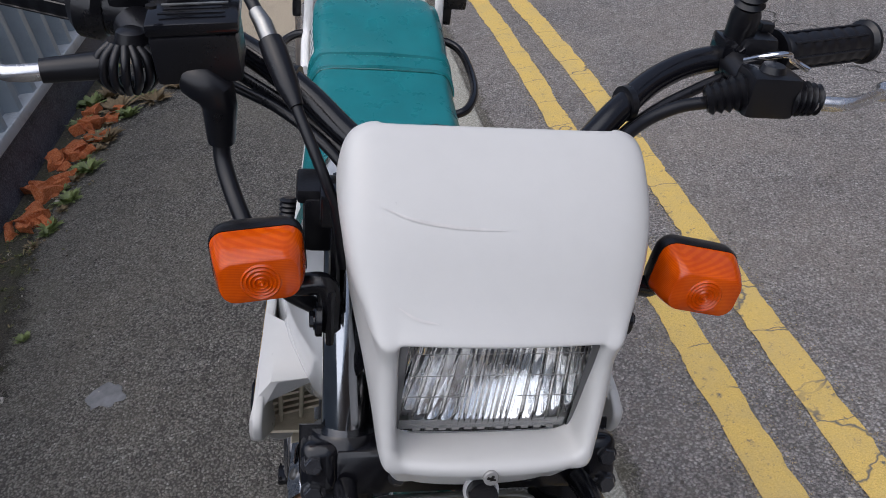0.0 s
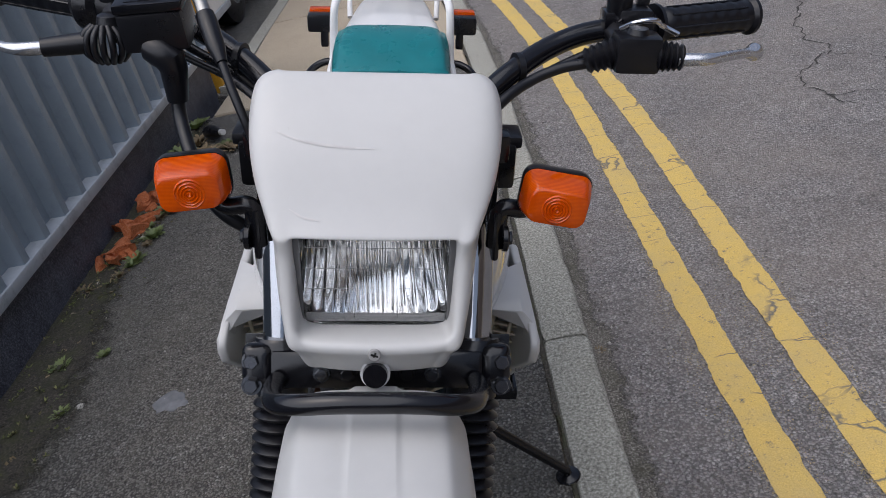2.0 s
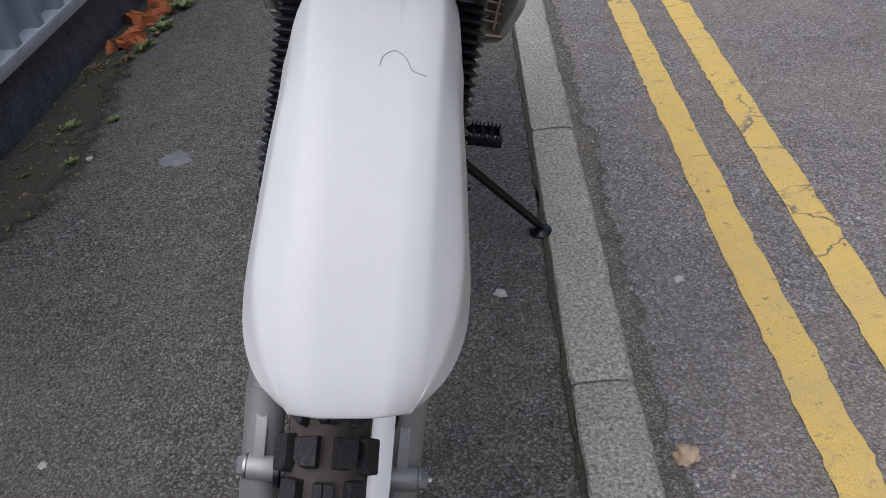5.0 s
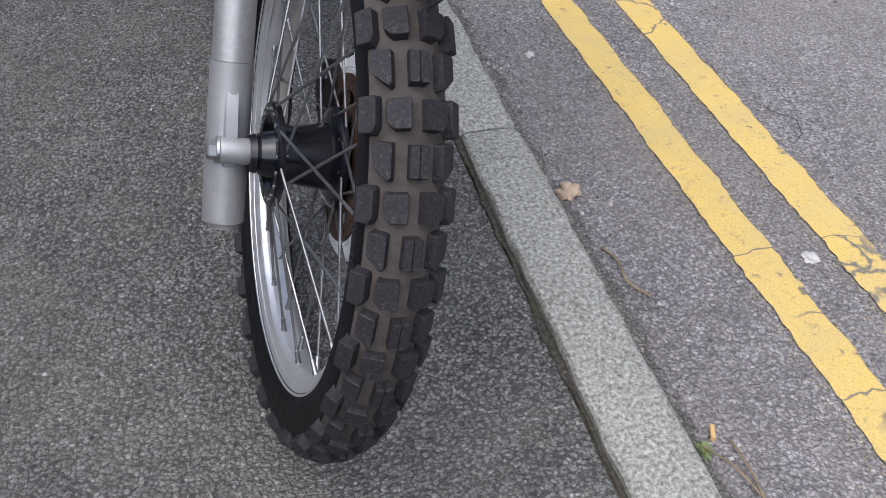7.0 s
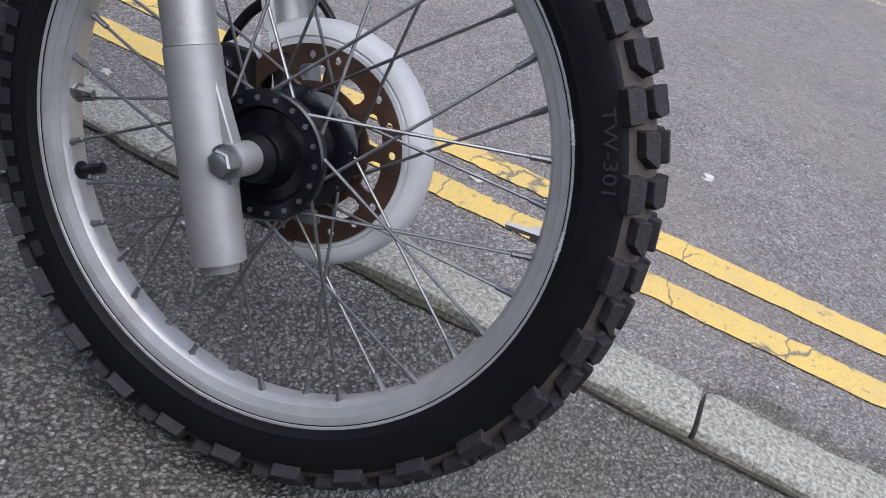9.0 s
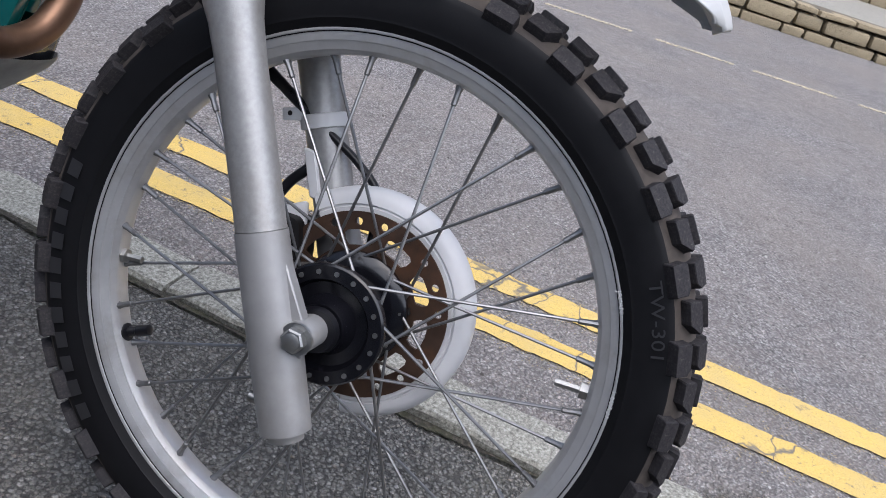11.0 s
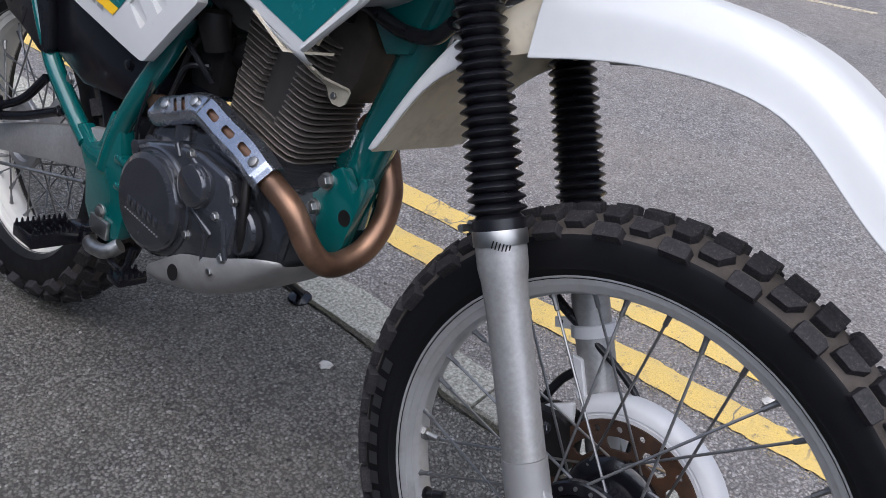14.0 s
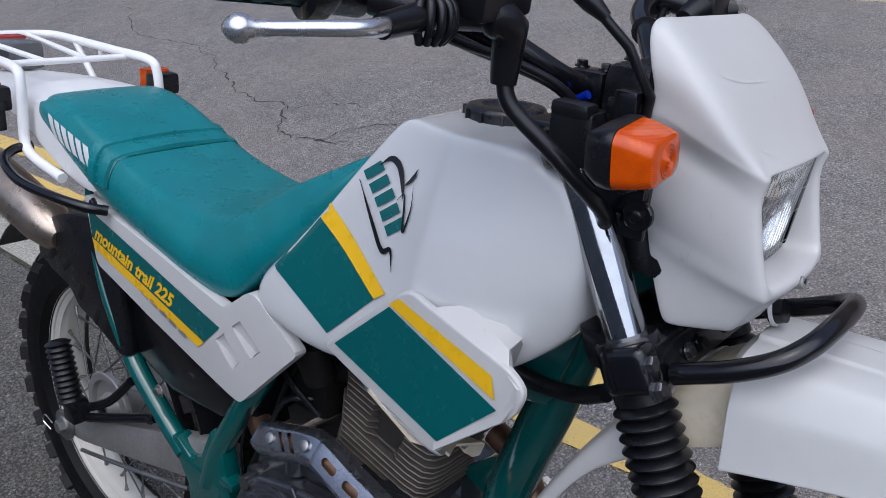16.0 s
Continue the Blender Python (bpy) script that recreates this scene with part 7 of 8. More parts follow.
for side in (-1, 1):
    rows_y = np.linspace(1.178, 0.670, 40)
    s = slab(SP, 0.0, 0.016)
    def action(bm):
        for y in rows_y[1:-1]:
            bmesh.ops.bisect_plane(bm, geom=bm.verts[:] + bm.edges[:] + bm.faces[:], plane_co=(0, y, 0), plane_no=(0, 1, 0))
    s = worked(s, action)
    s = ([(side * (panel_u(y) - (0 if x < 0.008 else 0.016)), y, z) for x, y, z in s[0]], s[1])
    panel = part("side_panel", eased(s, 0.005, 3, 50), white_mat, bike, "white plastic side panel with teal stripe", smooth=40)
    scoops = []
    for (a, b, c, d) in (((0.826, 0.690), (0.808, 0.706), (0.775, 0.680), (0.789, 0.663)), ((0.791, 0.722), (0.774, 0.736), (0.735, 0.710), (0.753, 0.693))):
        u = panel_u(a[0]) - 0.001
        deep = 0.011
        scoops.append(loft([[(side * (u + 0.01), *a), (side * (u + 0.01), *b), (side * (u - 0.002), *b), (side * (u - 0.002), *a)], [(side * (u + 0.01), *d), (side * (u + 0.01), *c), (side * (u - deep), *c), (side * (u - deep), *d)]]))
    carved(panel, scoops)
    panel.data.shade_smooth()
    panel.data.set_sharp_from_angle(angle=radians(35))
    for c, d in (((0.775, 0.680), (0.789, 0.663)), ((0.735, 0.710), (0.753, 0.693))):
        c, d = Vector(c), Vector(d)
        o = Vector((0.014, 0.0115)) * 0.10
        # dark sheet stands for the shade inside the vent
        part("vent_slot", loft([[(side * 0.1365, *(c.lerp(d, t) + o)) for t in (0.12, 0.88)], [(side * 0.1295, *(c.lerp(d, t) + o * 1.2)) for t in (0.12, 0.88)]], closed=False, caps=False), dark_mat, panel, "dark vent slot", thick=0.001)
    pt = tree_of(panel)
    film("teal_decal", pt, [(1.166, 0.765), (0.815, 0.711), (0.853, 0.674), (1.158, 0.721)], teal_mat, panel, side, "teal stripe decal", 0.0010)
    film("yellow_decal", pt, [(1.158, 0.722), (0.851, 0.676), (0.866, 0.663), (1.152, 0.706)], yel_mat, panel, side, "yellow stripe decal", 0.0014)
    if side < 0:
        film_letters("panel_lettering", pt, "mountain trail 225", (1.150, 0.7245), (0.932, 0.6935), (-0.012, 0.0205), yel_mat, panel, side, "yellow model lettering", 0.0018)
        for k in range(5):
            a, b = Vector((1.012, 0.691)), Vector((0.888, 0.667))
            p, q = a.lerp(b, k / 5), a.lerp(b, k / 5 + 0.15)
            film("small_decal", pt, [tuple(p), tuple(q), (q.x + 0.002, q.y - 0.007), (p.x + 0.002, p.y - 0.007)], alloyd_mat, panel, side, "silver grey decal bar", 0.0014, 4)

# tail: white cowl, rack, lamps
rings = []
for v, wt, hw, we in ((1.13, 0.835, 0.112, 0.785), (1.22, 0.885, 0.114, 0.800), (1.30, 0.905, 0.108, 0.822), (1.40, 0.905, 0.092, 0.852), (1.55, 0.896, 0.082, 0.858), (1.70, 0.874, 0.074, 0.846), (1.76, 0.852, 0.060, 0.836)):
    half = [(0, wt), (hw * 0.42, wt), (hw * 0.48, wt - 0.004), (hw * 0.85, wt - 0.006), (hw, wt - 0.016), (hw + 0.003, we)]
    rings.append([(-x, v, z) for x, z in reversed(half)] + [(x, v, z) for x, z in half[1:]])
part("rear_mudguard", loft(rings, closed=False, caps=False), cowl_mat, bike, "white plastic tail cowl and rear mudguard", smooth=60, levels=2, thick=0.004)
rail = [(-0.124, 1.215, 0.800), (-0.124, 1.300, 0.812), (-0.121, 1.332, 0.828), (-0.119, 1.336, 0.870), (-0.117, 1.338, 0.918), (-0.114, 1.356, 0.938), (-0.108, 1.45, 0.940), (-0.098, 1.62, 0.941), (-0.086, 1.655, 0.941), (-0.060, 1.668, 0.941)]
rack_paint = plain("white rack paint", (0.78, 0.78, 0.77), 0.35, grain=0.03)
rack = part("luggage_rack", tube(curve(rail + [(0, 1.670, 0.941)] + [(-x, y, z) for x, y, z in reversed(rail)], 5), 0.0080, 14), rack_paint, bike, "white painted tubular luggage rack")
for a, b, r in (((-0.112, 1.42, 0.934), (0.112, 1.42, 0.934), 0.0055), ((-0.050, 1.666, 0.941), (-0.036, 1.424, 0.934), 0.0050), ((0.050, 1.666, 0.941), (0.036, 1.424, 0.934), 0.0050), ((-0.100, 1.58, 0.938), (-0.095, 1.50, 0.868), 0.0060), ((0.100, 1.58, 0.938), (0.095, 1.50, 0.868), 0.0060), ((-0.105, 1.50, 0.938), (-0.104, 1.50, 0.915), 0.004), ((0.105, 1.50, 0.938), (0.104, 1.50, 0.915), 0.004)):
    part("rack_bar", tube([a, b], r, 10), rack_paint, rack)
tail = part("tail_lamp", eased(block((0, 1.60, 0.918), (0.066, 0.075, 0.050)), 0.012), smoke_mat, bike, "dark tail lamp with red lens")
part("lens", eased(block((0, 1.634, 0.922), (0.060, 0.030, 0.050)), 0.008), red_mat, tail, "red tail lens")
for side in (-1, 1):
    ri = part("rear_indicator", eased(block((side * 0.148, 1.372, 0.892), (0.052, 0.030, 0.038)), 0.007), plastic_mat, bike, "black rear indicator with amber lens")
    part("lens", eased(block((side * 0.148, 1.397, 0.896), (0.048, 0.026, 0.040)), 0.006), amber_mat, ri, "amber lens")
    part("stem", eased(block((side * 0.140, 1.372, 0.862), (0.016, 0.020, 0.040)), 0.004), plastic_mat, ri)
    part("grab_handle", tube(curve([(side * 0.122, 1.095, 0.782), (side * 0.148, 1.110, 0.789), (side * 0.168, 1.165, 0.795), (side * 0.174, 1.245, 0.798), (side * 0.165, 1.308, 0.810), (side * 0.142, 1.330, 0.820), (side * 0.112, 1.330, 0.824)], 6), 0.0075, 12), black_mat, bike, "black tubular grab handle")
part("grab_bolt", nut((-0.130, 1.115, 0.790), (-1, 0, 0), 0.006, 0.006), black_mat, bike)

# ---- frame ----
part("head_tube", tube([(0, 0.352, 0.885), (0, 0.430, 1.030)], 0.029, 24), frame_mat, bike, "teal steering head")
part("down_tube", tube(curve([(0, 0.375, 0.940), (0, 0.392, 0.84), (0, 0.415, 0.74), (0, 0.448, 0.63), (0, 0.462, 0.57), (0, 0.470, 0.50)], 5), 0.0275, 22), frame_mat, bike, "teal frame down tube")
part("gusset", slab([(0.360, 0.935), (0.378, 0.84), (0.405, 0.745), (0.440, 0.735), (0.50, 0.80), (0.53, 0.88), (0.45, 0.98)], -0.036, 0.036, 0.006), frame_mat, bike, "teal frame gusset")
for side in (-1, 1):
    plate_line = [(0.409, 0.574), (0.421, 0.586), (0.431, 0.557), (0.459, 0.586), (0.481, 0.567), (0.488, 0.550), (0.496, 0.535), (0.535, 0.520), (0.535, 0.468), (0.453, 0.460), (0.432, 0.479), (0.419, 0.540)] if side < 0 else [(0.446, 0.600), (0.448, 0.500), (0.452, 0.462), (0.500, 0.448), (0.548, 0.470), (0.548, 0.560), (0.505, 0.600), (0.45, 0.62)]
    br = part("engine_bracket", slab(rounded(plate_line, 0.007), side * 0.030, side * 0.046, 0.003), frame_mat, bike, "teal engine mounting plate")
    # dark disc on the plate stands for a shaded hole
    part("plate_hole", tube([(side * 0.0462, 0.437, 0.522), (side * 0.0466, 0.437, 0.522)], 0.011, 16), dark_mat, br)
    for y, z in ((0.479, 0.557), (0.493, 0.515)):
        part("bolt", nut((side * 0.046, y, z), (side, 0, 0), 0.0090, 0.011), steel_mat, br)
    part("seat_rail", tube(curve([(side * 0.088, 1.135, 0.580), (side * 0.094, 1.095, 0.530), (side * 0.099, 1.02, 0.480), (side * 0.101, 0.955, 0.440)]), 0.0150, 16), frame_mat, bike, "teal rear frame tube")
    part("frame_tube", tube(curve([(side * 0.070, 0.76, 0.72), (side * 0.086, 0.79, 0.640), (side * 0.098, 0.832, 0.560), (side * 0.101, 0.872, 0.485), (side * 0.101, 0.895, 0.420)]), 0.0165, 16), frame_mat, bike, "teal rear frame tube")
    plate = part("pivot_plate", slab([(0.985, 0.462), (0.962, 0.470), (0.930, 0.448), (0.905, 0.462), (0.880, 0.520), (0.853, 0.498), (0.838, 0.440), (0.822, 0.362), (0.826, 0.325), (0.855, 0.308), (0.905, 0.312), (0.930, 0.345), (0.938, 0.400)], side * 0.086, side * 0.112, 0.007), frame_mat, bike, "teal swingarm pivot plate")
    part("bolt", nut((side * 0.112, 0.880, 0.352), (side, 0, 0), 0.009, 0.006), steel_mat, plate)
    part("lug", eased(block((side * 0.104, 0.838, 0.452), (0.026, 0.030, 0.012)), 0.003), frame_mat, plate)
    part("lug", eased(block((side * 0.104, 0.832, 0.410), (0.026, 0.030, 0.010)), 0.003), frame_mat, plate)
    part("frame_bolt", nut((side * 0.116, 0.994, 0.532), (side, 0, 0), 0.0075, 0.006), steel_mat, bike)
    swing = part("swingarm", eased(loft([[(side * (x + dx), y, z + dz) for dx, dz in ((-0.013, -h), (0.013, -h), (0.013, h), (-0.013, h))] for x, y, z, h in ((0.082, 0.860, 0.452, 0.037), (0.088, 0.96, 0.427, 0.037), (0.102, 1.11, 0.388, 0.031), (0.108, 1.23, 0.353, 0.025), (0.108, 1.285, 0.340, 0.021))]), 0.008), alloy_mat, bike, "silver painted box-section swingarm")
    part("adjuster", join(turned([(0.0, 0.0001), (0.0, 0.028), (0.005, 0.028), (0.005, 0.0001)], (side * 0.122, 1.282, 0.340), (side, 0, 0), 24), nut((side * 0.127, 1.282, 0.340), (side, 0, 0), 0.013, 0.012)), steel_mat, swing, "zinc chain adjuster and axle nut")
part("split_pin", tube(curve([(-0.140, 1.295, 0.344), (-0.143, 1.312, 0.354), (-0.143, 1.322, 0.338), (-0.140, 1.303, 0.328)]), 0.0012, 6), chrome_mat, bike)
part("brake_rod", tube(curve([(-0.112, 1.255, 0.296), (-0.108, 1.12, 0.330), (-0.096, 0.96, 0.368)]), 0.0035, 6), steel_mat, bike, "thin brake rod under the swingarm")
part("rear_tube", tube(curve([(-0.100, 1.098, 0.530), (-0.106, 1.120, 0.578), (-0.108, 1.150, 0.642), (-0.100, 1.185, 0.720), (-0.092, 1.20, 0.79)]), 0.0065, 12), frame_mat, bike, "teal frame stay")
part("air_box", eased(slab([(1.13, 0.755), (1.00, 0.700), (0.80, 0.640), (0.80, 0.560), (0.88, 0.530), (1.00, 0.520), (1.09, 0.545)], -0.094, 0.094), 0.012), black_mat, bike, "black air box cover")
part("air_box_bolt", nut((-0.0945, 0.875, 0.590), (-1, 0, 0), 0.008, 0.005), black_mat, bike)
flap = rounded([(1.350, 0.652), (1.346, 0.676), (1.311, 0.709), (1.244, 0.735), (1.183, 0.746), (1.13, 0.745), (1.10, 0.66), (1.085, 0.545), (1.111, 0.538), (1.179, 0.566), (1.231, 0.579), (1.257, 0.607), (1.309, 0.618), (1.352, 0.636)], 0.012)
inner_flap = part("inner_mudguard", slab(flap, -0.1095, -0.090, 0.007), plastic_mat, bike, "black slotted inner rear mudguard")
for y, z in ((1.300, 0.650), (1.255, 0.645), (1.215, 0.612), (1.172, 0.585)):
    part("slot", eased(block((-0.1080, y, z), (0.004, 0.012, 0.034), 0, Matrix.Rotation(radians(50 if y > 1.23 else 25), 4, "X")), 0.001), dark_mat, inner_flap)
part("rear_arch", loft([[(x, 1.285 + 0.372 * math.cos(a), 0.338 + 0.372 * math.sin(a)) for x in (-0.085, 0.085)] for a in np.linspace(radians(40), radians(165), 14)], closed=False, caps=False), plastic_mat, bike, "black inner arch over the rear wheel", thick=0.004)

# exhaust
pipe = [(0.044, 0.515, 0.624), (0.040, 0.480, 0.612), (0.031, 0.455, 0.597), (0.024, 0.439, 0.580), (0.020, 0.425, 0.554), (0.004, 0.414, 0.518), (-0.022, 0.413, 0.484), (-0.060, 0.420, 0.466), (-0.088, 0.425, 0.473), (-0.106, 0.436, 0.496), (-0.117, 0.460, 0.532), (-0.117, 0.503, 0.549), (-0.112, 0.551, 0.5655), (-0.107, 0.608, 0.577), (-0.102, 0.655, 0.587), (-0.099, 0.687, 0.583), (-0.094, 0.749, 0.5585), (-0.086, 0.795, 0.548), (-0.066, 0.860, 0.585), (-0.052, 0.930, 0.610), (-0.050, 0.98, 0.62)]
exhaust = part("exhaust_pipe", tube(curve(pipe, 6), 0.0165, 20), copper_mat, bike, "heat-browned exhaust header pipe")
part("silencer", tube([(-0.096, 1.285, 0.678), (-0.096, 1.300, 0.682), (-0.098, 1.345, 0.693), (-0.106, 1.600, 0.756), (-0.106, 1.622, 0.761), (-0.106, 1.624, 0.762)], [0.020, 0.032, 0.040, 0.040, 0.034, 0.012], 28), plain("bronzed silencer steel", (0.48, 0.40, 0.33), 0.30, 0.9, grain=0.15, scale=20, dirt=(0.30, 0.22, 0.15)), bike, "bronze-tinted silencer")


def shield_grid():
    line = [p for p in curve(pipe, 44) if 0.504 < p.y < 0.785 and p.x < -0.080]
    n_a, faces, verts = 30, [], []
    for i, p in enumerate(line):
        d = (line[min(i + 1, len(line) - 1)] - line[max(i - 1, 0)]).normalized()
        up = (Vector((-0.82, 0, 0.57)) - d * d.dot(Vector((-0.82, 0, 0.57)))).normalized()
        sd = d.cross(up)
        for j in range(n_a + 1):
            a = radians(-82 + 164 * j / n_a)
            r = min(0.0200 / max(0.3, math.cos(a)), 0.0240)
            # a pressed panel stands proud round the slots and the lower screw
            edge = max(abs(p.y - 0.586) - 0.068, 0.0) / 0.006 + max(abs(j - n_a / 2) - 6.0, 0.0) / 2.0
            r += 0.0022 * max(0.0, 1.0 - edge)
            verts.append(tuple(p + r * (math.cos(a) * up + math.sin(a) * sd)))
    for i in range(len(line) - 1):
        y = line[i].y
        for j in range(n_a):
            vent = any(abs(y - c - 0.0015 * (j - 15)) < 0.004 for c in (0.703, 0.722)) and 9 <= j <= 19
            if not vent:
                o = i * (n_a + 1)
                faces.append((o + j, o + j + 1, o + n_a + 2 + j, o + n_a + 1 + j))
    return (verts, faces), line


(shield_shape, shield_line) = shield_grid()
shield = part("heat_shield", shield_shape, plain("bright pressed steel", (0.43, 0.45, 0.50), 0.26, 0.95, grain=0.08), bike, "bright pressed steel exhaust heat shield with slots", smooth=50, thick=0.0015)
cutters = []
for y in (0.552, 0.591, 0.632):
    k = min(range(len(shield_line)), key=lambda q: abs(shield_line[q].y - y))
    p, d = shield_line[k], (shield_line[k + 2] - shield_line[k - 2]).normalized()
    up = (Vector((-0.82, 0, 0.57)) - d * d.dot(Vector((-0.82, 0, 0.57)))).normalized()
    sd = d.cross(up)
    oval = [d * (math.copysign(0.0080, math.cos(a)) + 0.0055 * math.cos(a)) + sd * 0.0055 * math.sin(a) for a in [radians(15 + 30 * q) for q in range(12)]]
    cutters.append(loft([[p + up * h + o for o in oval] for h in (0.0175, 0.030)]))
carved(shield, cutters)
shield.data.shade_smooth()
shield.data.set_sharp_from_angle(angle=radians(50))
for y in (0.526, 0.678, 0.749):
    p = min(shield_line, key=lambda q: abs(q.y - y))
    o = Vector((-0.82, 0, 0.57)).normalized()
    part("shield_screw", tube([p + o * 0.0205, p + o * 0.0250, p + o * 0.0260], [0.0078, 0.0070, 0.0040], 14), steel_mat, shield, "cross-head screw")

# ---- engine ----
def in_cyl(x, y, z):
    """A place on the forward-leaning cylinder: x across, y back, z along it from its foot."""
    return Vector((x, 0.630 + y - 0.24 * z, 0.520 + 0.97 * z + 0.24 * y))


# the core is coloured far darker than the fins around it
cyl = part("cylinder", loft([[in_cyl(0.052 * math.cos(a), 0.058 * math.sin(a), z) for a in np.linspace(0, 2 * math.pi, 25)[:-1]] for z in (-0.01, 0.10, 0.22, 0.25)]), plain("dark cylinder core", (0.030, 0.026, 0.022), 0.7, grain=0.4, relief=0.3), bike, "finned grey alloy engine cylinder")
for k in range(26):
    z = 0.012 + 0.0086 * k
    hx, hy, c = (0.060, 0.076, 0.030) if k < 12 else (0.058, 0.072, 0.028)
    out = [(hx - c, -hy), (hx - 0.4 * c, -hy + 0.12 * c), (hx - 0.12 * c, -hy + 0.4 * c), (hx, -hy + c)]
    if k > 8:
        # the studs' tunnel parts the upper fins in two
        deep = min(0.040, 0.007 * (k - 8))
        out += [(hx, -0.026), (hx - deep, -0.017), (hx - deep, 0.012), (hx, 0.026)]
    back = hy + 0.0017 * max(0, k - 6)
    out += [(hx, back - 0.5 * c), (hx - 0.5 * c, back)]
    out += [(-x, y) for x, y in reversed(out)]
    part("fin", loft([[in_cyl(x * g, y * g, z + dz) for x, y in out] for dz, g in ((-0.0012, 0.985), (0.0, 1.0), (0.0012, 0.985))]), fin_mat, cyl, smooth=30)
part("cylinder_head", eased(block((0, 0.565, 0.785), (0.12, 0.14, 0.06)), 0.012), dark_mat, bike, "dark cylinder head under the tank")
part("head_front", eased(slab([(0.462, 0.745), (0.470, 0.690), (0.496, 0.655), (0.560, 0.660), (0.560, 0.780), (0.480, 0.780)], -0.040, 0.040), 0.008), plain("dark head alloy", (0.070, 0.058, 0.046), 0.6, 0.4, grain=0.35, dirt=(0.032, 0.026, 0.020), relief=0.2), bike, "dark front of the cylinder head behind the down tube")
part("inlet", join(tube(curve([(-0.02, 0.66, 0.675), (-0.03, 0.72, 0.66), (-0.03, 0.80, 0.65)]), 0.026, 16), eased(block((-0.03, 0.735, 0.640), (0.07, 0.07, 0.09)), 0.01), tube(curve([(-0.07, 0.70, 0.70), (-0.085, 0.74, 0.66), (-0.09, 0.77, 0.58), (-0.10, 0.80, 0.50)]), 0.004, 8)), dark_mat, bike, "dark carburettor and inlet")
part("cable", tube(curve([(-0.095, 0.80, 0.62), (-0.105, 0.805, 0.57), (-0.11, 0.812, 0.52), (-0.10, 0.82, 0.46)]), 0.0022, 6), rubber_mat, bike)
case = part("crankcase", eased(slab([(0.822, 0.385), (0.822, 0.480), (0.800, 0.525), (0.740, 0.550), (0.640, 0.562), (0.560, 0.560), (0.505, 0.540), (0.480, 0.490), (0.488, 0.430), (0.545, 0.375), (0.690, 0.345), (0.790, 0.350)], -0.098, 0.105), 0.012, 3), case_mat, bike, "charcoal painted engine crankcase")
part("side_cover", eased(slab([(0.795, 0.400), (0.795, 0.470), (0.765, 0.512), (0.700, 0.532), (0.640, 0.540), (0.575, 0.530), (0.548, 0.480), (0.552, 0.420), (0.600, 0.380), (0.700, 0.362), (0.770, 0.370)], -0.128, -0.095), 0.010, 3), case_mat, case, "charcoal engine side cover")
part("clutch_cover", turned([(0.0, 0.074), (0.014, 0.074), (0.026, 0.070), (0.030, 0.062), (0.030, 0.0001)], (-0.118, 0.719, 0.438), (-1, 0, 0), 56), case_mat, case, "round charcoal clutch cover", smooth=25)
part("oil_filter_cover", turned([(0.0, 0.032), (0.014, 0.031), (0.020, 0.028), (0.022, 0.022), (0.022, 0.0001)], (-0.120, 0.634, 0.495), (-1, 0, 0), 40), case_mat, case, "small round charcoal oil filter cover", smooth=25)
for k in range(6):
    part("cover_mark", block((-0.1486, 0.753 - 0.0135 * k, 0.4265 - 0.0012 * k), (0.0016, 0.0085, 0.014), 0.0005), case_mat, case)
for k in range(14):
    part("cover_mark", block((-0.1488, 0.759 - 0.0063 * k, 0.4135 - 0.0008 * k), (0.0012, 0.0026, 0.0022), 0.0003), alloy_mat, case, "row of small pale bars below the raised mark")
part("cover_rim", turned([(0.0, 0.074), (0.0, 0.080), (0.010, 0.080), (0.012, 0.077), (0.012, 0.074)], (-0.120, 0.719, 0.438), (-1, 0, 0), 56), case_mat, case, smooth=25)
part("front_lobe", turned([(0.0, 0.036), (0.010, 0.035), (0.014, 0.031), (0.015, 0.018), (0.014, 0.0001)], (-0.104, 0.552, 0.462), (-1, 0, 0), 40), case_mat, case, "round charcoal front engine cover", smooth=25)
for y0, z0, y1, z1 in ((0.655, 0.528, 0.622, 0.515), (0.652, 0.500, 0.640, 0.470), (0.640, 0.462, 0.590, 0.440), (0.600, 0.440, 0.600, 0.390), (0.570, 0.470, 0.555, 0.420), (0.690, 0.535, 0.680, 0.520)):
    part("cast_rib", tube([(-0.127, y0, z0), (-0.127, y1, z1)], 0.0045, 10), case_mat, case)
part("oil_hose", tube(curve([(-0.108, 0.560, 0.545), (-0.118, 0.545, 0.500), (-0.118, 0.540, 0.455), (-0.104, 0.545, 0.420)]), 0.0065, 10), dark_mat, bike, "dark hose in front of the engine cover")
part("carburettor_top", tube([(-0.075, 0.70, 0.665), (-0.085, 0.705, 0.700), (-0.085, 0.706, 0.712), (-0.085, 0.707, 0.716)], [0.020, 0.022, 0.022, 0.016], 20), dark_mat, bike, "dark carburettor top")
for y0, z0, y1, z1 in ((0.70, 0.640, 0.76, 0.600), (0.69, 0.62, 0.75, 0.66), (0.72, 0.70, 0.80, 0.66)):
    part("cable", tube(curve([(-0.085, y0, z0), (-0.098, (y0 + y1) / 2, (z0 + z1) / 2 + 0.012), (-0.090, y1, z1)]), 0.0042, 8), rubber_mat, bike)
for y, z in ((0.640, 0.470), (0.586, 0.470), (0.640, 0.420), (0.655, 0.532), (0.560, 0.420), (0.578, 0.392), (0.555, 0.505), (0.780, 0.490)):
    part("case_bolt", nut((-0.127, y, z), (-1, 0, 0), 0.0058, 0.006), steel_mat, case, "small bright case bolt")
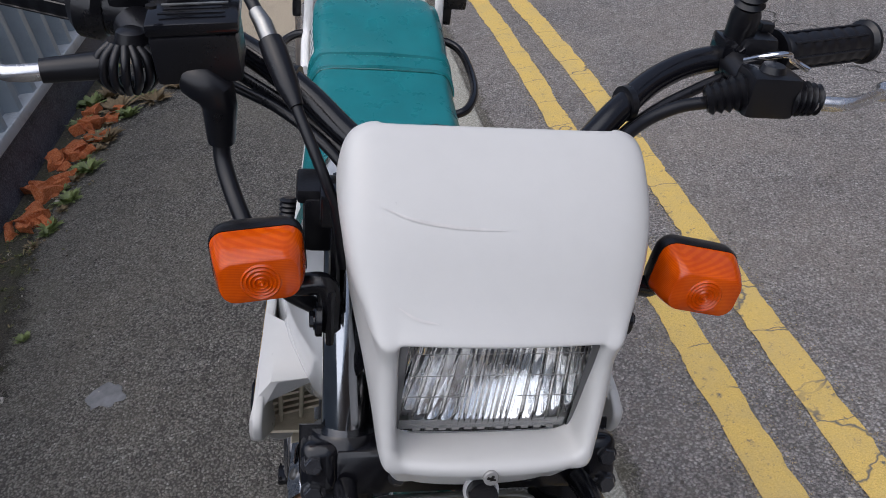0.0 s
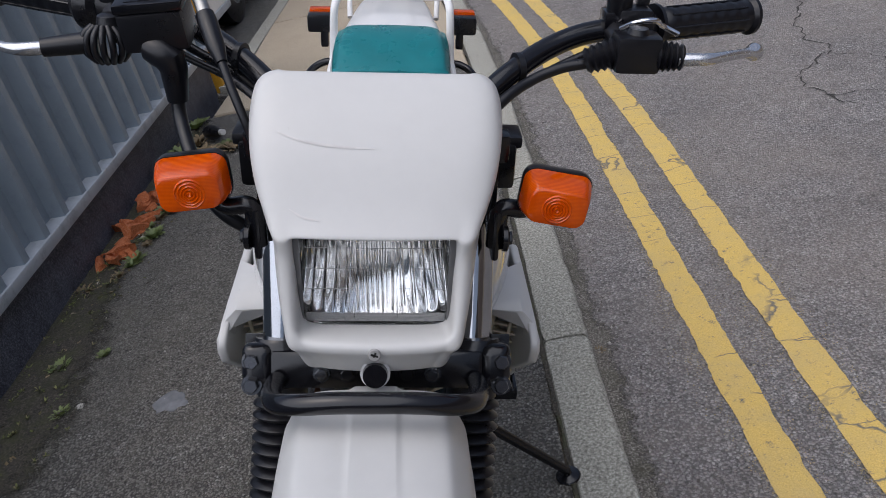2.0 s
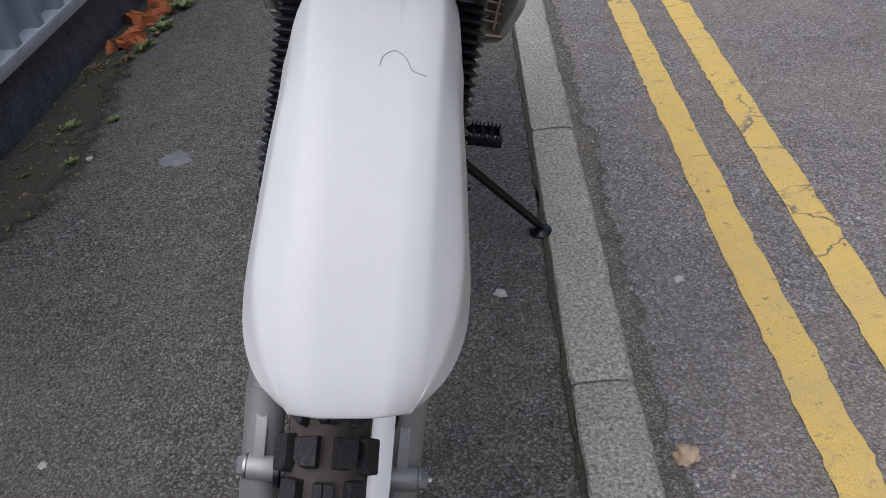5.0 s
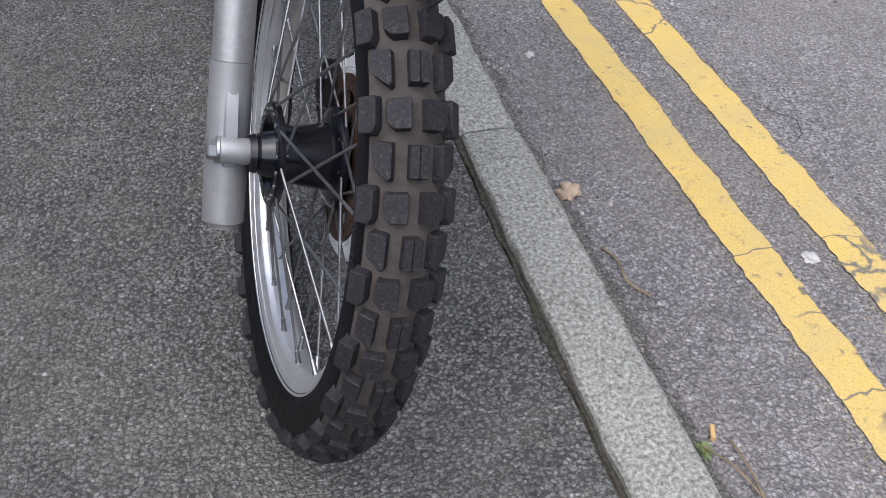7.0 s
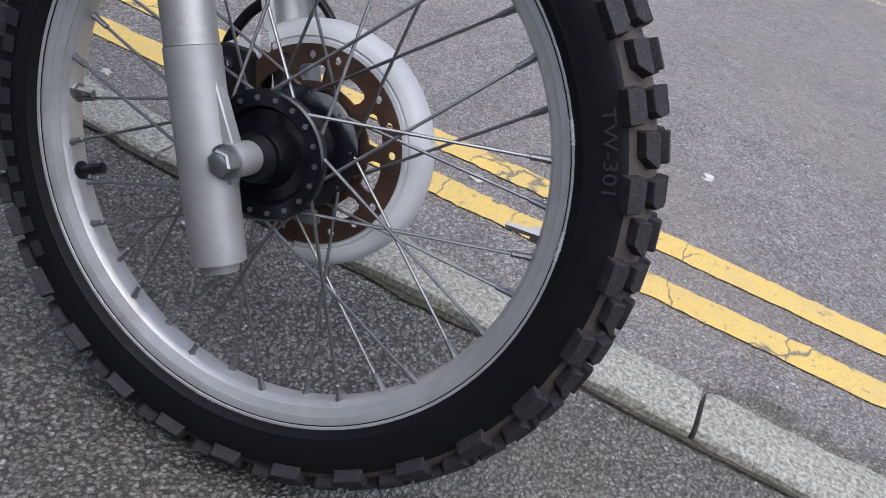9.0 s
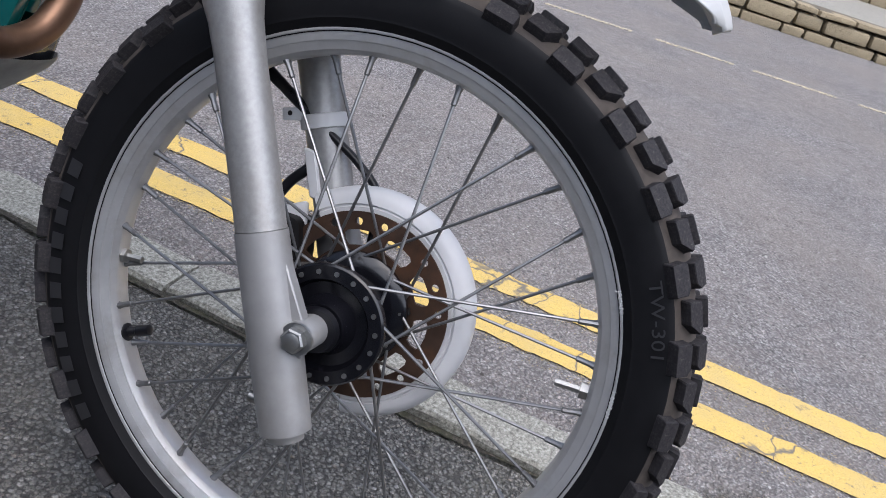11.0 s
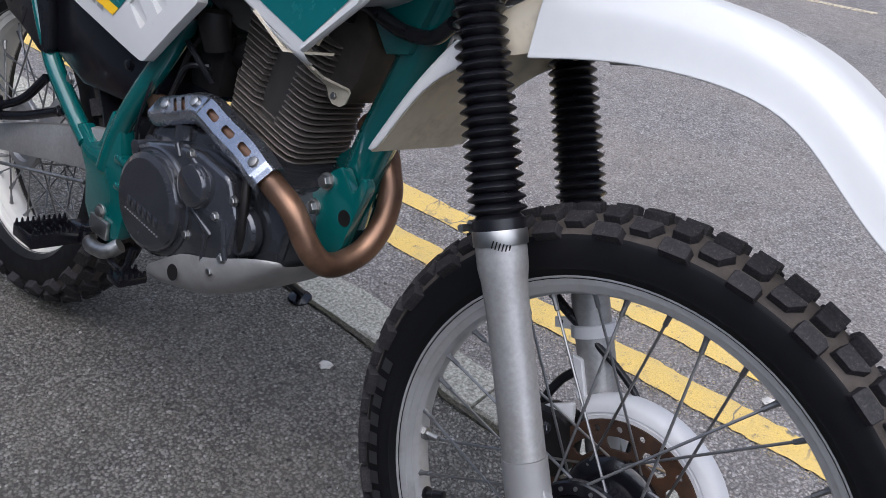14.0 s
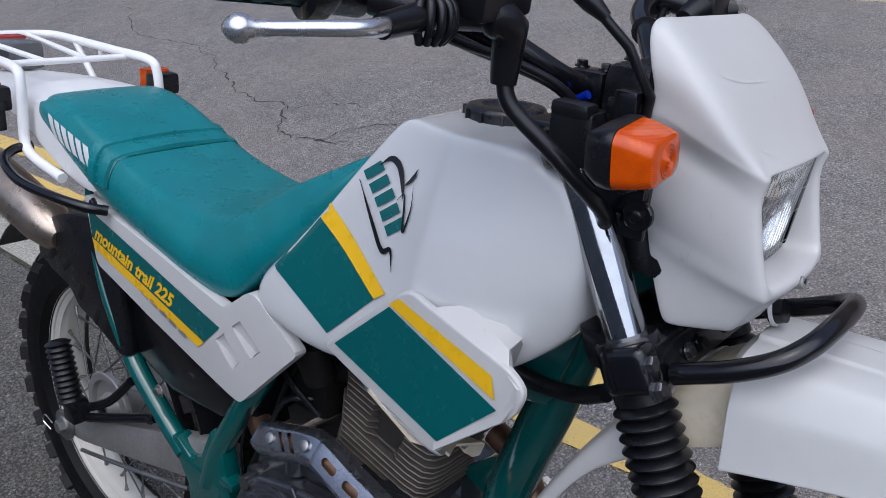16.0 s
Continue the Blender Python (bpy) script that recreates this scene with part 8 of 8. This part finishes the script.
part("filler_plug", join(tube([(-0.095, 0.715, 0.535), (-0.097, 0.715, 0.556)], [0.018, 0.015], 18), eased(block((-0.097, 0.715, 0.562), (0.006, 0.026, 0.012)), 0.002)), case_mat, case, "black oil filler plug")
boss = part("kick_boss", tube([(-0.09, 0.775, 0.50), (-0.11, 0.775, 0.50)], 0.016, 16), case_mat, case)
part("kick_shaft", tube([(-0.11, 0.775, 0.50), (-0.135, 0.775, 0.50)], 0.010, 14), case_mat, case)
rows = []
for v, zt, zb, hw in ((0.752, 0.318, 0.304, 0.100), (0.728, 0.333, 0.301, 0.129), (0.679, 0.366, 0.309, 0.133), (0.640, 0.396, 0.317, 0.133), (0.605, 0.404, 0.331, 0.132), (0.561, 0.420, 0.355, 0.129), (0.519, 0.440, 0.394, 0.122), (0.490, 0.447, 0.418, 0.112), (0.478, 0.446, 0.436, 0.095)):
    rows.append([(-hw, v, zt), (-hw - 0.002, v, 0.5 * (zt + zb)), (-hw * 0.86, v, zb), (0, v, zb - 0.004), (hw * 0.86, v, zb), (hw + 0.002, v, 0.5 * (zt + zb)), (hw, v, zt)])
skid = part("skid_plate", loft(rows, closed=False, caps=False), plain("scuffed alloy plate", (0.31, 0.305, 0.295), 0.48, 0.5, grain=0.25, scale=35, dirt=(0.20, 0.19, 0.175), relief=0.2), bike, "scuffed bent alloy skid plate", smooth=60, levels=1, thick=0.003)
# dark disc laid on the plate in place of a shaded hole
part("plate_hole", moved(turned([(0, 0.0001), (0, 0.012)], (0, 0, 0), (-1, 0, 0), 20), Matrix.Translation((-0.1348, 0.650, 0.358)) @ Matrix.Rotation(radians(6), 4, "Y")), dark_mat, skid, "dark disc standing for the round hole in the plate")

# pegs, pedal, stand
for side in (-1, 1):
    out = 0.040 if side > 0 else 0.0
    peg = part("foot_peg", join(*[block((side * (0.168 + out), 0.925 + dy, 0.302), (0.085, 0.006, 0.022), 0.002) for dy in (-0.026, 0.026)], *[block((side * (x + out), 0.925, 0.302), (0.006, 0.05, 0.018), 0.001) for x in (0.130, 0.150, 0.170, 0.190, 0.208)], *[block((side * (0.130 + out + 0.0085 * k), 0.925 + dy, 0.316), (0.0035, 0.006, 0.010), 0, None, 0.4) for k in range(10) for dy in (-0.026, 0.026)], *[block((side * (x + out), 0.925 + dy, 0.314), (0.005, 0.005, 0.010), 0, None, 0.4) for x in (0.150, 0.170, 0.190) for dy in (-0.01, 0.01)]), black_mat, bike, "black serrated folding foot peg")
    part("peg_hinge", join(eased(block((side * (0.120 + out / 2), 0.915, 0.302), (0.024 + out, 0.050, 0.026)), 0.004), nut((side * 0.122, 0.898, 0.316), (0, 0, 1), 0.007, 0.006)), black_mat, peg)
    part("peg_bracket", join(tube(curve([(side * 0.112, 0.905, 0.300), (side * 0.124, 0.875, 0.296), (side * 0.122, 0.838, 0.302), (side * 0.108, 0.822, 0.318)]), 0.012, 12), eased(block((side * 0.116, 0.872, 0.330), (0.008, 0.050, 0.030)), 0.003)), steel_mat, peg, "worn steel peg bracket")
pedal = part("brake_pedal", join(tube(curve([(-0.112, 0.88, 0.300), (-0.120, 0.82, 0.292), (-0.128, 0.775, 0.300), (-0.122, 0.766, 0.340)]), 0.0055, 10), eased(block((-0.136, 0.752, 0.300), (0.048, 0.032, 0.012)), 0.003)), black_mat, bike, "black rear brake pedal")
for k in range(5):
    for dy in (-0.012, 0.012):
        part("pedal_tooth", block((-0.156 + 0.010 * k, 0.752 + dy, 0.309), (0.005, 0.005, 0.008), 0, None, 0.5), black_mat, pedal)
shift = part("gear_lever", join(tube(curve([(0.11, 0.80, 0.36), (0.13, 0.74, 0.35), (0.14, 0.66, 0.345)]), 0.005, 10), tube([(0.135, 0.655, 0.345), (0.172, 0.655, 0.345)], 0.009, 12)), black_mat, bike, "black gear lever with rubber toe")
down = Vector((-0.247, 0, 0.969))
foot = Vector((0.3705, 0.882, 0.104))
stand = part("side_stand", join(tube([(0.095, 0.862, 0.325), tuple(foot + down * 0.008)], [0.0115, 0.0095], 14), tube([(0.085, 0.862, 0.345), (0.105, 0.862, 0.315)], 0.016, 12)), black_mat, bike, "black tubular side stand resting on the pavement")
part("stand_foot", turned([(-0.011, 0.0001), (-0.011, 0.024), (-0.006, 0.026), (-0.003, 0.024), (0.002, 0.008)], tuple(foot), tuple(down), 22), black_mat, stand, "round stand foot")
part("stand_spring", tube(curve([(0.10, 0.84, 0.33), (0.17, 0.85, 0.26)]), 0.005, 8), steel_mat, bike)
peg2 = part("passenger_peg", tube([Vector((-0.150, 1.196, 0.435)).lerp(Vector((-0.150, 1.226, 0.535)), k / 22) for k in range(23)], [0.0205 if k % 2 else 0.0165 for k in range(22)] + [0.012], 20), rubber_mat, bike, "black ribbed rubber passenger peg folded up", smooth=25)
part("peg_base", eased(block((-0.146, 1.190, 0.424), (0.030, 0.034, 0.040)), 0.006), black_mat, peg2)
part("peg_stay", join(tube(curve([(-0.135, 1.180, 0.425), (-0.120, 1.130, 0.455), (-0.108, 1.085, 0.505)]), 0.0075, 10), tube(curve([(-0.135, 1.175, 0.410), (-0.120, 1.120, 0.428), (-0.108, 1.020, 0.470)]), 0.0080, 10), nut((-0.112, 1.030, 0.466), (-1, 0, 0), 0.007, 0.006)), black_mat, peg2, "black passenger peg stay")
part("shock", tube([Vector((-0.02, 1.00, 0.42)).lerp(Vector((-0.02, 0.90, 0.66)), k / 30) for k in range(31)], [0.034 if k % 3 else 0.026 for k in range(31)], 16), dark_mat, bike, "dark rear shock absorber")
part("hidden_spar", tube([(0, 0.43, 0.95), (0, 0.75, 0.80), (0, 1.15, 0.78)], 0.03, 12), dark_mat, bike)
part("wiring_loom", tube(curve([(-0.055, 0.335, 0.80), (-0.040, 0.372, 0.775), (-0.045, 0.420, 0.772), (-0.06, 0.47, 0.79)]), 0.009, 12), rubber_mat, bike, "black corrugated wiring sleeve")

# scuffs on the fairing, and a thread on the mudguard
ft = tree_of(fairing)
for pts, w in (([(-0.078, 1.107), (-0.058, 1.102), (-0.030, 1.099), (0.0, 1.098)], 0.0009), ([(-0.068, 1.058), (-0.057, 1.053), (-0.043, 1.051)], 0.0008)):
    c = curve([(x, 0, z) for x, z in pts], 8)
    rows = []
    for i, p in enumerate(c):
        k = w * math.sin(math.pi * min(0.97, max(0.05, i / (len(c) - 1)))) ** 0.6
        row = []
        for dz in (k, 0, -k):
            hit, _, _, _ = ft.ray_cast(Vector((p.x, -0.2, p.z + dz)), Vector((0, 1, 0)))
            row.append(tuple((hit or Vector((p.x, 0.26, p.z + dz))) + Vector((0, -0.0007, 0))))
        rows.append(row)
    part("scuff", loft(rows, closed=False, caps=False), plain("scuffed plastic", (0.58, 0.565, 0.55), 0.7, grain=0.2) if w > 0.00085 else bpy.data.materials["scuffed plastic"], fairing, "grey scuff in the plastic")
mt = tree_of(mudguard)
thread = []
for p in curve([(0.009, -0.006, 0), (0.011, 0.006, 0), (0.020, 0.015, 0), (0.030, 0.007, 0), (0.036, -0.008, 0), (0.048, -0.011, 0)], 8):
    hit, _, _, _ = mt.ray_cast(Vector((p.x, p.y, 1.2)), Vector((0, 0, -1)))
    if hit:
        thread.append(hit + Vector((0, 0, 0.0006)))
strand = tagged(part("thread", tube(thread, 0.00022, 6), spoke_mat), "thin dark thread lying on the white mudguard", "thread")
strand.matrix_world = bike.matrix_world.copy()
